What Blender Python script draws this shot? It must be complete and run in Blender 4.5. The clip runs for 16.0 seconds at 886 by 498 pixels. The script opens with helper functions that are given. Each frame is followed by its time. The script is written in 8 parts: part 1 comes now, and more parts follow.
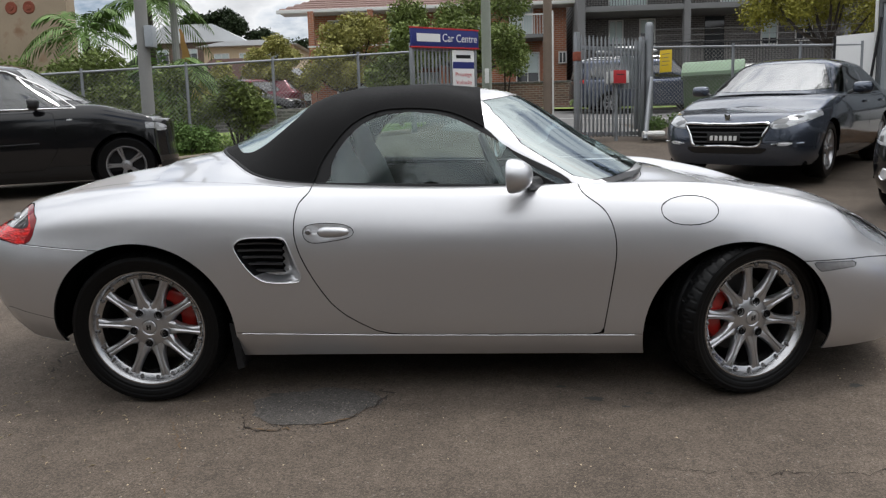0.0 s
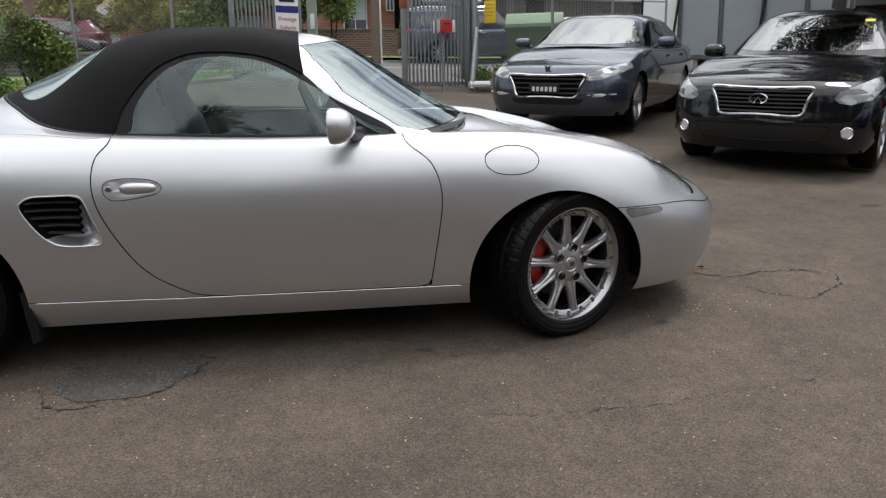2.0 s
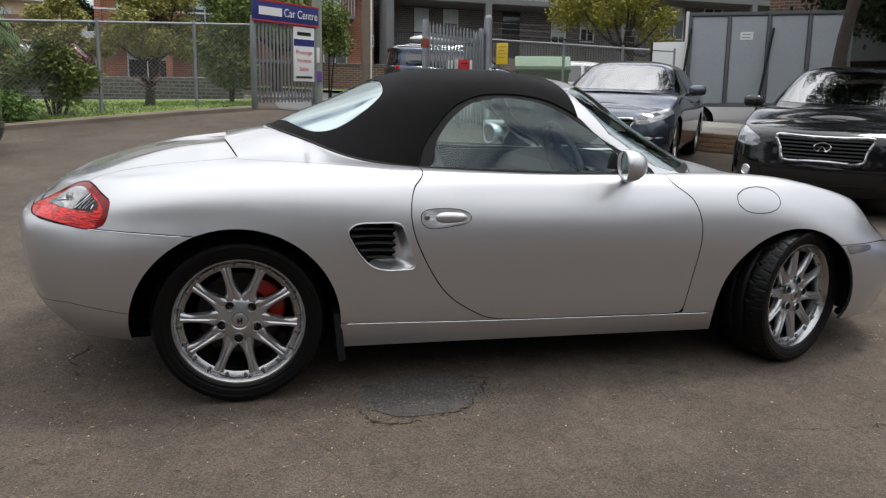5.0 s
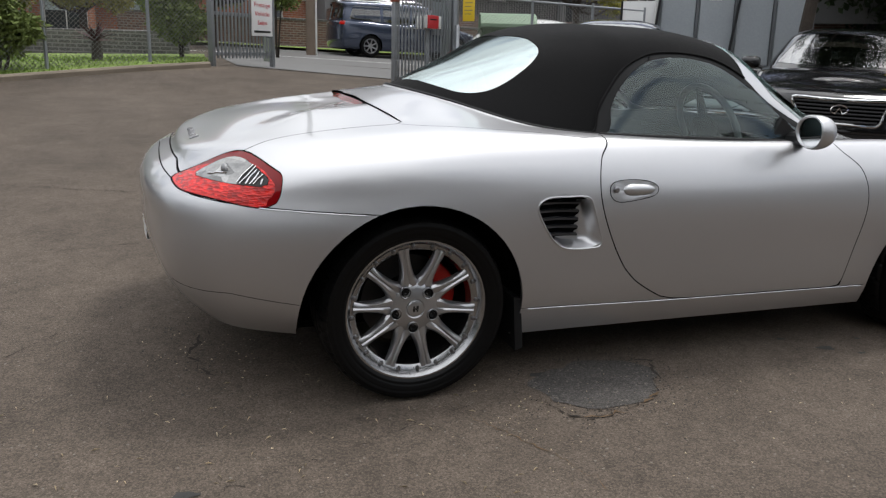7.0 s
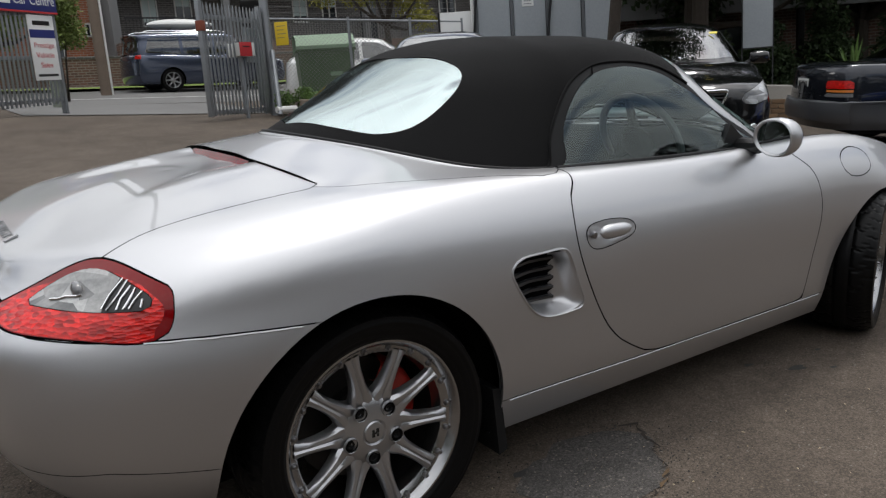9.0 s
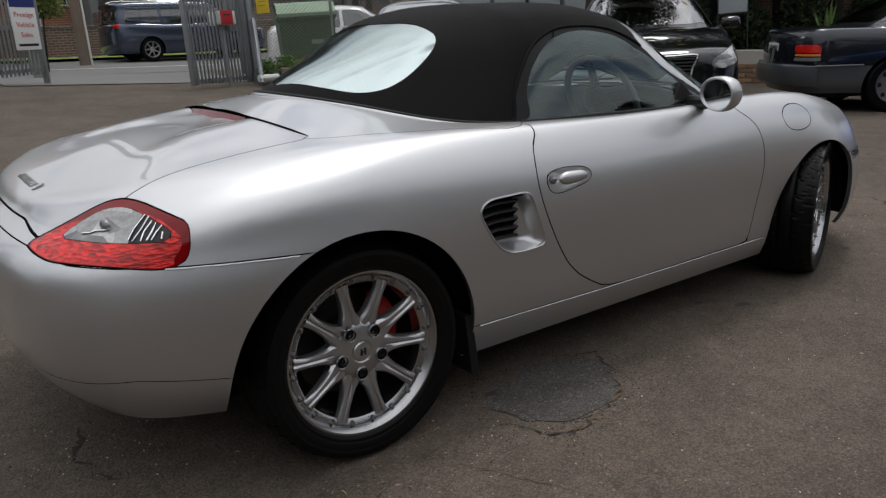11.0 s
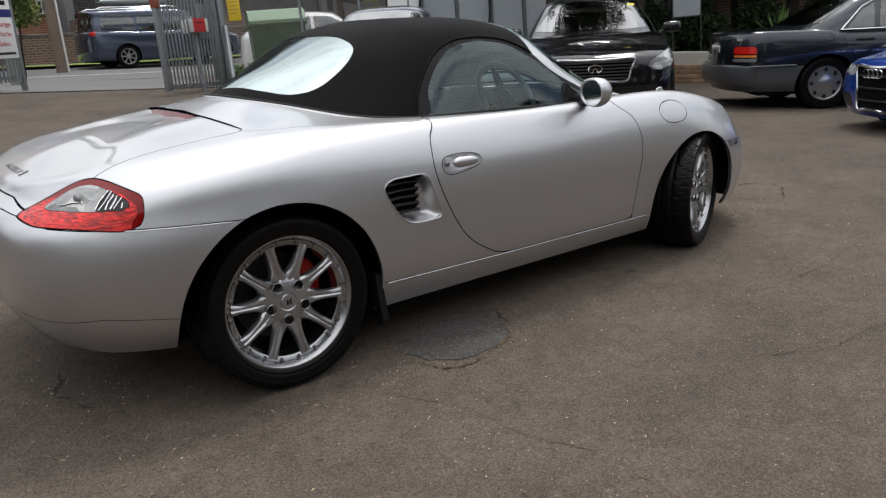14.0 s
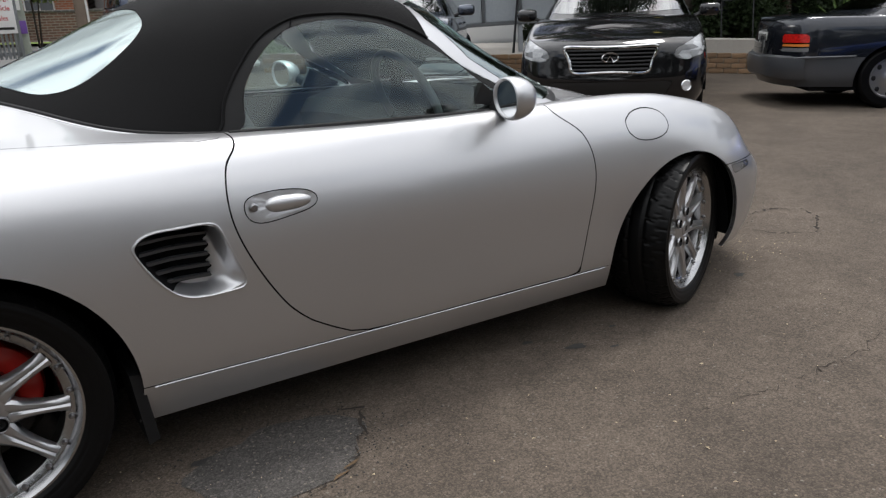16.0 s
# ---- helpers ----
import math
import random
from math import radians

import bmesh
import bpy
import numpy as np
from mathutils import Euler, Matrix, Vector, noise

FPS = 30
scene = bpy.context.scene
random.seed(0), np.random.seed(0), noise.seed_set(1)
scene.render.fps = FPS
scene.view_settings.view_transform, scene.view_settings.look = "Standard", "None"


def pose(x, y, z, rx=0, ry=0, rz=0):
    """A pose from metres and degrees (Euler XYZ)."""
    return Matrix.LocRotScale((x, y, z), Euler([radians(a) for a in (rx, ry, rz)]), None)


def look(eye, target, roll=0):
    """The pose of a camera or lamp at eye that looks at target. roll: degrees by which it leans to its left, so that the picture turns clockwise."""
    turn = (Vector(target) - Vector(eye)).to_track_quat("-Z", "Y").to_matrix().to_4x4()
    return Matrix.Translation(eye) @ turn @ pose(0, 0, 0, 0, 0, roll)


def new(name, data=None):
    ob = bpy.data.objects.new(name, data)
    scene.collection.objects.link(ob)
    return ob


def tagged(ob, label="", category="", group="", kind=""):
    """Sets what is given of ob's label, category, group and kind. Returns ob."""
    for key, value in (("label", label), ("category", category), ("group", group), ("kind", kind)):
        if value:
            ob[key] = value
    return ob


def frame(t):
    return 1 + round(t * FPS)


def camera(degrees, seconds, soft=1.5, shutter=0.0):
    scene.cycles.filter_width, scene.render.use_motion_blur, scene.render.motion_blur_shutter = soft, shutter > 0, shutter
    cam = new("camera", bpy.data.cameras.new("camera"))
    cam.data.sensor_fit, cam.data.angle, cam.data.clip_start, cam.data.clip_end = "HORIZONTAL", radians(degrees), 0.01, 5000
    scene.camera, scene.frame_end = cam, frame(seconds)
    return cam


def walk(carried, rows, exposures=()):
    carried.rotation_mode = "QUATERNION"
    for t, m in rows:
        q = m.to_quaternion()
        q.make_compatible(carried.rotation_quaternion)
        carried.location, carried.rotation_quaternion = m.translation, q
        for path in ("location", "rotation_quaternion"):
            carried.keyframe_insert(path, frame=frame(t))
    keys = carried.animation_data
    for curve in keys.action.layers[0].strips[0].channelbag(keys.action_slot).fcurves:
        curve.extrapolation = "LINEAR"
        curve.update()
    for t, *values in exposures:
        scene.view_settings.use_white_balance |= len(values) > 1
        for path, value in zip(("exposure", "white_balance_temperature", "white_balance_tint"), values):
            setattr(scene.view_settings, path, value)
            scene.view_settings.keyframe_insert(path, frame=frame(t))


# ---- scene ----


# The car park falls away from the street: SLOPE turns the plane of the asphalt (z = 0) into the level world.
SLOPE = Matrix.Rotation(radians(3.5), 4, "X")

cam = camera(61.3, 16.0, soft=1.3)
PATH = [
    (0, (1.37, -3.714, 1.203), (1.271, -1.755, 0.812), -1.7),
    (0.5, (1.385, -3.725, 1.201), (1.291, -1.768, 0.799), -1.5),
    (1, (1.474, -3.702, 1.208), (1.686, -1.755, 0.804), 0.0),
    (1.3, (1.486, -3.646, 1.209), (1.77, -1.65, 0.837), 1.4),
    (1.5, (1.472, -3.633, 1.202), (1.705, -1.686, 0.81), -0.5),
    (2, (1.408, -3.63, 1.194), (1.744, -1.73, 0.667), -0.4),
    (2.5, (1.278, -3.652, 1.227), (1.682, -1.744, 0.783), -0.5),
    (3, (1.145, -3.661, 1.224), (1.442, -1.728, 0.806), 1.1),
    (3.5, (0.983, -3.586, 1.2), (1.277, -1.653, 0.777), 3.6),
    (3.6, (0.924, -3.567, 1.209), (1.217, -1.574, 0.828), 1.5),
    (4, (0.687, -3.517, 1.215), (0.961, -1.575, 0.824), -1.7),
    (4.5, (0.386, -3.572, 1.212), (0.693, -1.627, 0.861), 2.3),
    (4.7, (0.253, -3.594, 1.214), (0.641, -1.619, 0.823), 2.3),
    (6.8, (-0.72, -3.117, 1.191), (0.02, -1.283, 0.648), 3),
    (7, (-0.755, -3.025, 1.173), (-0.069, -1.223, 0.641), 2.6),
    (7.5, (-0.805, -2.764, 1.166), (-0.21, -0.914, 0.694), 2.6),
    (8, (-0.838, -2.504, 1.141), (-0.045, -0.742, 0.626), -0.3),
    (8.5, (-0.841, -2.304, 1.184), (0.221, -0.676, 0.715), -0.4),
    (9, (-0.788, -2.296, 1.194), (0.303, -0.692, 0.708), -2.2),
    (9.2, (-0.761, -2.299, 1.19), (0.439, -0.719, 0.674), -1.2),
    (11.3, (-0.968, -2.631, 1.191), (0.168, -1.03, 0.6), -2.6),
    (11.5, (-0.986, -2.701, 1.2), (0.165, -1.173, 0.615), -3.3),
    (12, (-1.021, -2.919, 1.193), (0.052, -1.301, 0.713), -2.7),
    (12.5, (-1.054, -3.14, 1.211), (-0.011, -1.523, 0.666), -2.6),
    (13, (-1.108, -3.18, 1.225), (0.111, -1.676, 0.724), -3.9),
    (13.5, (-1.112, -3.181, 1.224), (0.122, -1.684, 0.737), -4.7),
    (14, (-1.045, -3.138, 1.207), (0.103, -1.599, 0.647), -3.1),
    (14.5, (-0.948, -2.993, 1.198), (0.168, -1.42, 0.671), -3.3),
    (15, (-0.73, -2.75, 1.186), (0.41, -1.165, 0.752), -7.1),
    (15.5, (-0.363, -2.719, 1.173), (0.622, -1.047, 0.689), -6.1),
    (15.8, (-0.067, -2.717, 1.137), (0.962, -1.047, 0.54), -4.6),
    (16, (0.105, -2.665, 1.157), (1.135, -1.058, 0.56), -2.3),
]
walk(cam, [(t, SLOPE @ look(eye, target, roll)) for t, eye, target, roll in PATH],
     [(0, 0.11, 6280, 10), (4.7, 0.11, 6280, 10), (6.8, 0.02, 6280, 10), (7.6, 0.02, 6280, 10), (8.2, -0.06, 6280, 10), (9, -0.22, 6280, 10), (11.3, -0.45, 6280, 10), (12.5, -0.26, 6280, 10), (13.5, -0.08, 6280, 10), (14.5, 0.06, 6280, 10), (16, 0.13, 6280, 10)])


# ---- light: bright overcast with thin breaks ----
world = bpy.data.worlds.new("sky")
scene.world = world
world.use_nodes = True
wn, wl = world.node_tree.nodes, world.node_tree.links
wn.clear()
SUN_ELEV, SUN_TURN = radians(68), radians(74)


def sky_setup():
    out = wn.new("ShaderNodeOutputWorld")
    bg = wn.new("ShaderNodeBackground")
    sky = wn.new("ShaderNodeTexSky")
    sky.sky_type, sky.sun_disc = "NISHITA", False
    sky.sun_elevation, sky.sun_rotation = SUN_ELEV, SUN_TURN
    sky.air_density, sky.dust_density, sky.ozone_density = 1.0, 3.0, 1.0
    # broken cloud cover over the blue
    coord = wn.new("ShaderNodeTexCoord")
    sep = wn.new("ShaderNodeSeparateXYZ")
    wl.new(coord.outputs["Generated"], sep.inputs[0])
    lift = wn.new("ShaderNodeMath")
    lift.operation = "ADD"
    lift.inputs[1].default_value = 0.35
    wl.new(sep.outputs["Z"], lift.inputs[0])
    flat = wn.new("ShaderNodeVectorMath")
    flat.operation = "DIVIDE"
    comb = wn.new("ShaderNodeCombineXYZ")
    for k in range(3):
        wl.new(lift.outputs[0], comb.inputs[k])
    wl.new(coord.outputs["Generated"], flat.inputs[0])
    wl.new(comb.outputs[0], flat.inputs[1])
    cloud = wn.new("ShaderNodeTexNoise")
    cloud.inputs["Scale"].default_value, cloud.inputs["Detail"].default_value, cloud.inputs["Roughness"].default_value = 2.7, 7.0, 0.58
    wl.new(flat.outputs[0], cloud.inputs["Vector"])
    cover = wn.new("ShaderNodeValToRGB")
    cover.color_ramp.elements[0].position, cover.color_ramp.elements[1].position = 0.35, 0.51
    wl.new(cloud.outputs["Fac"], cover.inputs[0])
    shade = wn.new("ShaderNodeValToRGB")
    shade.color_ramp.elements[0].position, shade.color_ramp.elements[1].position = 0.45, 0.70
    shade.color_ramp.elements[0].color, shade.color_ramp.elements[1].color = (16.5, 16.4, 16.2, 1), (9.0, 9.05, 9.2, 1)
    wl.new(cloud.outputs["Fac"], shade.inputs[0])
    mix = wn.new("ShaderNodeMixRGB")
    wl.new(cover.outputs[0], mix.inputs[0])
    wl.new(sky.outputs[0], mix.inputs[1])
    # an overcast dome is brighter overhead than at its rim
    dome = wn.new("ShaderNodeMapRange")
    for key, v in (("From Min", 0.0), ("From Max", 1.0), ("To Min", 0.42), ("To Max", 1.46)):
        dome.inputs[key].default_value = v
    wl.new(sep.outputs["Z"], dome.inputs["Value"])
    lit = wn.new("ShaderNodeVectorMath")
    lit.operation = "SCALE"
    wl.new(shade.outputs[0], lit.inputs[0])
    wl.new(dome.outputs[0], lit.inputs["Scale"])
    wl.new(lit.outputs[0], mix.inputs[2])
    wl.new(mix.outputs[0], bg.inputs[0])
    bg.inputs[1].default_value = 0.10
    wl.new(bg.outputs[0], out.inputs[0])


sky_setup()
sun = new("sun", bpy.data.lights.new("sun", "SUN"))
sun.data.energy, sun.data.angle, sun.data.color = 1.5, radians(12), (1.0, 0.96, 0.9)
sun.matrix_world = Matrix.Rotation(-SUN_TURN, 4, "Z") @ Matrix.Rotation(-(math.pi / 2 - SUN_ELEV), 4, "X")


# ---- materials ----
def material(name, base, rough=0.6, metal=0.0, var=0.12, scale=6.0, fine=120.0, bump=0.15, dist=0.002, coat=0.0, spec=0.5, island=0.0, obj=0.0, coords="Object", stain=None):
    """A surface with colour variation at two scales, fine relief and optional per-piece change."""
    m = bpy.data.materials.new(name)
    m.use_nodes = True
    n, l = m.node_tree.nodes, m.node_tree.links
    b = n["Principled BSDF"]
    b.inputs["Roughness"].default_value, b.inputs["Metallic"].default_value = rough, metal
    b.inputs["Coat Weight"].default_value, b.inputs["Specular IOR Level"].default_value = coat, spec
    b.inputs["Coat Roughness"].default_value = 0.04
    tc = n.new("ShaderNodeTexCoord")
    big, small = n.new("ShaderNodeTexNoise"), n.new("ShaderNodeTexNoise")
    for t, s, d in ((big, scale, 5.0), (small, fine, 3.0)):
        t.inputs["Scale"].default_value, t.inputs["Detail"].default_value = s, d
        l.new(tc.outputs[coords], t.inputs["Vector"])
    add = n.new("ShaderNodeMath")
    add.operation = "ADD"
    l.new(big.outputs["Fac"], add.inputs[0])
    l.new(small.outputs["Fac"], add.inputs[1])
    last = add
    for amount, src in ((island, ("ShaderNodeNewGeometry", "Random Per Island")), (obj, ("ShaderNodeObjectInfo", "Random"))):
        if amount:
            r = n.new(src[0])
            mul = n.new("ShaderNodeMath")
            mul.operation = "MULTIPLY_ADD"
            mul.inputs[1].default_value = amount
            l.new(r.outputs[src[1]], mul.inputs[0])
            l.new(last.outputs[0], mul.inputs[2])
            last = mul
    rng = n.new("ShaderNodeMapRange")
    top = 1.0 + (island + obj) * 0.5
    rng.inputs["From Min"].default_value, rng.inputs["From Max"].default_value = top - 0.5, top + 0.5
    rng.inputs["To Min"].default_value, rng.inputs["To Max"].default_value = 1 - var * (1 + island + obj), 1 + var * (1 + island + obj)
    rng.clamp = False
    l.new(last.outputs[0], rng.inputs["Value"])
    mix = n.new("ShaderNodeVectorMath")
    mix.operation = "SCALE"
    mix.inputs[0].default_value = base[:3]
    l.new(rng.outputs[0], mix.inputs["Scale"])
    colour = mix.outputs[0]
    if stain:
        sc, at, sc_col = stain
        st = n.new("ShaderNodeTexNoise")
        st.inputs["Scale"].default_value, st.inputs["Detail"].default_value = sc, 6.0
        l.new(tc.outputs[coords], st.inputs["Vector"])
        rp = n.new("ShaderNodeValToRGB")
        rp.color_ramp.elements[0].position, rp.color_ramp.elements[1].position = at, at + 0.14
        l.new(st.outputs["Fac"], rp.inputs[0])
        mx = n.new("ShaderNodeMixRGB")
        l.new(rp.outputs[0], mx.inputs[0])
        l.new(colour, mx.inputs[1])
        mx.inputs[2].default_value = (*sc_col, 1)
        colour = mx.outputs[0]
    l.new(colour, b.inputs["Base Color"])
    if bump:
        bp = n.new("ShaderNodeBump")
        bp.inputs["Strength"].default_value, bp.inputs["Distance"].default_value = bump, dist
        l.new(small.outputs["Fac"], bp.inputs["Height"])
        l.new(bp.outputs[0], b.inputs["Normal"])
    return m


def glass(name, tint=(0.75, 0.82, 0.8), rough=0.0, ior=1.5, sheen=(0.95, 0.95, 0.95)):
    """A thin pane: clear with mirror-like gloss that grows at grazing angles."""
    m = bpy.data.materials.new(name)
    m.use_nodes = True
    n, l = m.node_tree.nodes, m.node_tree.links
    n.clear()
    out, mix = n.new("ShaderNodeOutputMaterial"), n.new("ShaderNodeMixShader")
    tr, gl, fr = n.new("ShaderNodeBsdfTransparent"), n.new("ShaderNodeBsdfGlossy"), n.new("ShaderNodeFresnel")
    tr.inputs[0].default_value = (*tint, 1)
    gl.inputs["Roughness"].default_value = rough
    gl.inputs["Color"].default_value = (*sheen, 1)
    fr.inputs[0].default_value = ior
    l.new(fr.outputs[0], mix.inputs[0])
    l.new(tr.outputs[0], mix.inputs[1])
    l.new(gl.outputs[0], mix.inputs[2])
    l.new(mix.outputs[0], out.inputs[0])
    return m


M = {}
M["silver"] = material("silver_paint", (0.54, 0.54, 0.552), 0.43, 0.95, 0.03, 3.0, 900.0, 0.03, 0.0004, coat=1.0)
M["shut_line"] = material("shut_line", (0.004, 0.004, 0.0045), 0.9, 0, 0.1, bump=0, spec=0.08)
M["canvas"] = material("roof_canvas", (0.0056, 0.0055, 0.0058), 0.95, 0, 0.3, 4.0, 700.0, 0.5, 0.0012, spec=0.15)
M["canvas"].node_tree.nodes["Principled BSDF"].inputs["Sheen Weight"].default_value = 0.03
M["rubber"] = material("rubber", (0.007, 0.007, 0.0075), 0.6, 0, 0.2, 20.0, 300.0, 0.2, 0.0006, spec=0.25)
M["tyre"] = material("tyre_rubber", (0.0032, 0.0032, 0.0034), 0.38, 0, 0.25, 14.0, 260.0, 0.2, 0.0006, spec=0.16)
M["black_trim"] = material("black_trim", (0.009, 0.009, 0.0095), 0.4, 0, 0.15, 30.0, 500.0, 0.15, 0.0004)
M["alloy"] = material("wheel_alloy", (0.44, 0.44, 0.45), 0.30, 0.9, 0.05, 12.0, 400.0, 0.05, 0.0004, coat=0.3)
M["rim_lip"] = material("polished_lip", (0.38, 0.38, 0.385), 0.24, 1.0, 0.04, 20.0, 300.0, 0.03, 0.0003)
M["disc"] = material("brake_disc", (0.055, 0.052, 0.05), 0.5, 0.8, 0.12, 30.0, 500.0, 0.1, 0.0004)
M["caliper"] = material("red_caliper", (0.42, 0.018, 0.012), 0.35, 0, 0.12, 20.0, 300.0, 0.1, 0.0005, coat=0.4)
M["dark_metal"] = material("dark_metal", (0.016, 0.016, 0.017), 0.5, 0.4, 0.2, spec=0.25)
M["steel_bolt"] = material("steel_bolt", (0.30, 0.30, 0.31), 0.3, 1.0, 0.1)
M["chrome"] = material("chrome", (0.75, 0.75, 0.76), 0.08, 1.0, 0.02, bump=0)
M["glass"] = glass("window_glass", (0.70, 0.82, 0.79), 0.0, 1.7)
M["glass_dark"] = glass("tinted_glass", (0.30, 0.33, 0.33), 0.0, 2.1)
M["rear_glass"] = glass("rear_window_pane", (0.55, 0.62, 0.62), 0.10, 8.5, (0.86, 0.98, 0.97))
M["hero_screen"] = glass("raked_screen_glass", (0.52, 0.60, 0.59), 0.0, 4.2, (0.88, 0.98, 0.97))
M["side_glass"] = glass("side_window_glass", (0.74, 0.86, 0.84), 0.0, 1.8, (0.88, 0.98, 0.97))
M["gun_alloy"] = material("grey_alloy", (0.34, 0.34, 0.35), 0.3, 0.8, 0.05, 12.0, 400.0, 0.05, 0.0004, coat=0.3)
M["screen_glass"] = glass("car_windscreen", (0.40, 0.45, 0.45), 0.0, 4.6)
M["lens_clear"] = glass("clear_lens", (0.86, 0.88, 0.9))
M["seat"] = material("grey_leather", (0.30, 0.30, 0.305), 0.55, 0, 0.12, 9.0, 220.0, 0.2, 0.001)
M["wheel_grip"] = material("grey_leather", (0.34, 0.35, 0.35), 0.4, 0, 0.15, 9.0, 400.0, 0.2, 0.0006)
M["dash"] = material("dark_plastic", (0.030, 0.031, 0.033), 0.6, 0, 0.15, 9.0, 400.0, 0.2, 0.0006)


def asphalt_material(name, base, pale=0.02):
    """Worn asphalt: stones of many greys in a darker binder, pale chips, blotches and stains."""
    m = material(name, base, 0.9, 0, 0.10, 0.9, 160.0, 0, spec=0.25)
    n, l = m.node_tree.nodes, m.node_tree.links
    b = n["Principled BSDF"]
    tc = n.new("ShaderNodeTexCoord")
    tint = b.inputs["Base Color"].links[0].from_socket

    def mult(colour, fac, lo, hi, a, c):
        rg = n.new("ShaderNodeMapRange")
        for key, v in (("From Min", lo), ("From Max", hi), ("To Min", a), ("To Max", c)):
            rg.inputs[key].default_value = v
        l.new(fac, rg.inputs["Value"])
        sc = n.new("ShaderNodeVectorMath")
        sc.operation = "SCALE"
        l.new(colour, sc.inputs[0])
        l.new(rg.outputs[0], sc.inputs["Scale"])
        return sc.outputs[0]

    def tex(kind, scale, detail=4.0):
        t = n.new(kind)
        t.inputs["Scale"].default_value = scale
        t.inputs["Detail"].default_value = detail
        l.new(tc.outputs["Object"], t.inputs["Vector"])
        return t

    stones, grit = tex("ShaderNodeTexVoronoi", 165.0, 0.0), tex("ShaderNodeTexVoronoi", 340.0, 0.0)
    pick = n.new("ShaderNodeSeparateColor")
    l.new(stones.outputs["Color"], pick.inputs[0])
    pick2 = n.new("ShaderNodeSeparateColor")
    l.new(grit.outputs["Color"], pick2.inputs[0])
    blot, wide, worn = tex("ShaderNodeTexNoise", 2.6, 6.0), tex("ShaderNodeTexNoise", 0.45, 4.0), tex("ShaderNodeTexNoise", 14.0, 5.0)
    c = mult(tint, pick.outputs["Red"], 0, 1, 0.70, 1.30)
    c = mult(c, pick2.outputs["Green"], 0, 1, 0.78, 1.22)
    c = mult(c, stones.outputs["Distance"], 0.2, 0.75, 1.05, 0.82)
    c = mult(c, blot.outputs["Fac"], 0.3, 0.7, 0.84, 1.16)
    c = mult(c, wide.outputs["Fac"], 0.3, 0.7, 0.82, 1.16)
    c = mult(c, worn.outputs["Fac"], 0.35, 0.65, 0.90, 1.10)
    chip = n.new("ShaderNodeMath")
    chip.operation = "GREATER_THAN"
    chip.inputs[1].default_value = 1 - pale
    l.new(pick.outputs["Blue"], chip.inputs[0])
    mx = n.new("ShaderNodeMixRGB")
    mx.inputs[2].default_value = (0.16, 0.142, 0.12, 1)
    l.new(chip.outputs[0], mx.inputs[0])
    l.new(c, mx.inputs[1])
    l.new(mx.outputs[0], b.inputs["Base Color"])
    bp = n.new("ShaderNodeBump")
    bp.inputs["Strength"].default_value, bp.inputs["Distance"].default_value = 0.55, 0.003
    bp.invert = True
    l.new(stones.outputs["Distance"], bp.inputs["Height"])
    l.new(bp.outputs[0], b.inputs["Normal"])
    return m


M["asphalt"] = asphalt_material("asphalt", (0.0955, 0.0765, 0.0605), 0.004)
M["patch"] = asphalt_material("patched_asphalt", (0.073, 0.067, 0.062), 0.03)
M["crack"] = material("crack_soil", (0.044, 0.038, 0.033), 0.95, 0, 0.4, 20.0, 200.0, 0.3, 0.001, spec=0.1)
M["crack_rust"] = material("crack_clay", (0.125, 0.085, 0.052), 0.95, 0, 0.5, 15.0, 150.0, 0.4, 0.002, spec=0.1)
M["oil"] = material("oil_spot", (0.030, 0.028, 0.026), 0.8, 0, 0.4, 30.0, 200.0, 0.3, 0.001)
M["litter"] = material("dry_litter", (0.36, 0.29, 0.19), 0.9, 0, 0.3, 20.0, 100.0, 0, island=0.9)


def lens(name, base, rough=0.08, cell=60.0, bump=0.6, facet=0.0):
    """Moulded lamp plastic; facet paints lighter and darker cells for a reflector's glints."""
    m = material(name, base, rough, 0, 0.35, 40.0, 120.0, 0, coat=1.0)
    n, l = m.node_tree.nodes, m.node_tree.links
    b = n["Principled BSDF"]
    vor, bp = n.new("ShaderNodeTexVoronoi"), n.new("ShaderNodeBump")
    vor.inputs["Scale"].default_value = cell
    tc = n.new("ShaderNodeTexCoord")
    mp = n.new("ShaderNodeMapping")
    mp.inputs["Scale"].default_value = (0.5, 0.5, 1.4)
    l.new(tc.outputs["Object"], mp.inputs[0])
    l.new(mp.outputs[0], vor.inputs["Vector"])
    bp.inputs["Strength"].default_value, bp.inputs["Distance"].default_value = bump, 0.006
    l.new(vor.outputs["Distance"], bp.inputs["Height"])
    l.new(bp.outputs[0], b.inputs["Normal"])
    if facet:
        sp, rg, sc = n.new("ShaderNodeSeparateColor"), n.new("ShaderNodeMapRange"), n.new("ShaderNodeVectorMath")
        l.new(vor.outputs["Color"], sp.inputs[0])
        l.new(sp.outputs["Red"], rg.inputs["Value"])
        rg.inputs["To Min"].default_value, rg.inputs["To Max"].default_value = 1 - facet, 1 + facet
        sc.operation = "SCALE"
        l.new(b.inputs["Base Color"].links[0].from_socket, sc.inputs[0])
        l.new(rg.outputs[0], sc.inputs["Scale"])
        l.new(sc.outputs[0], b.inputs["Base Color"])
    return m


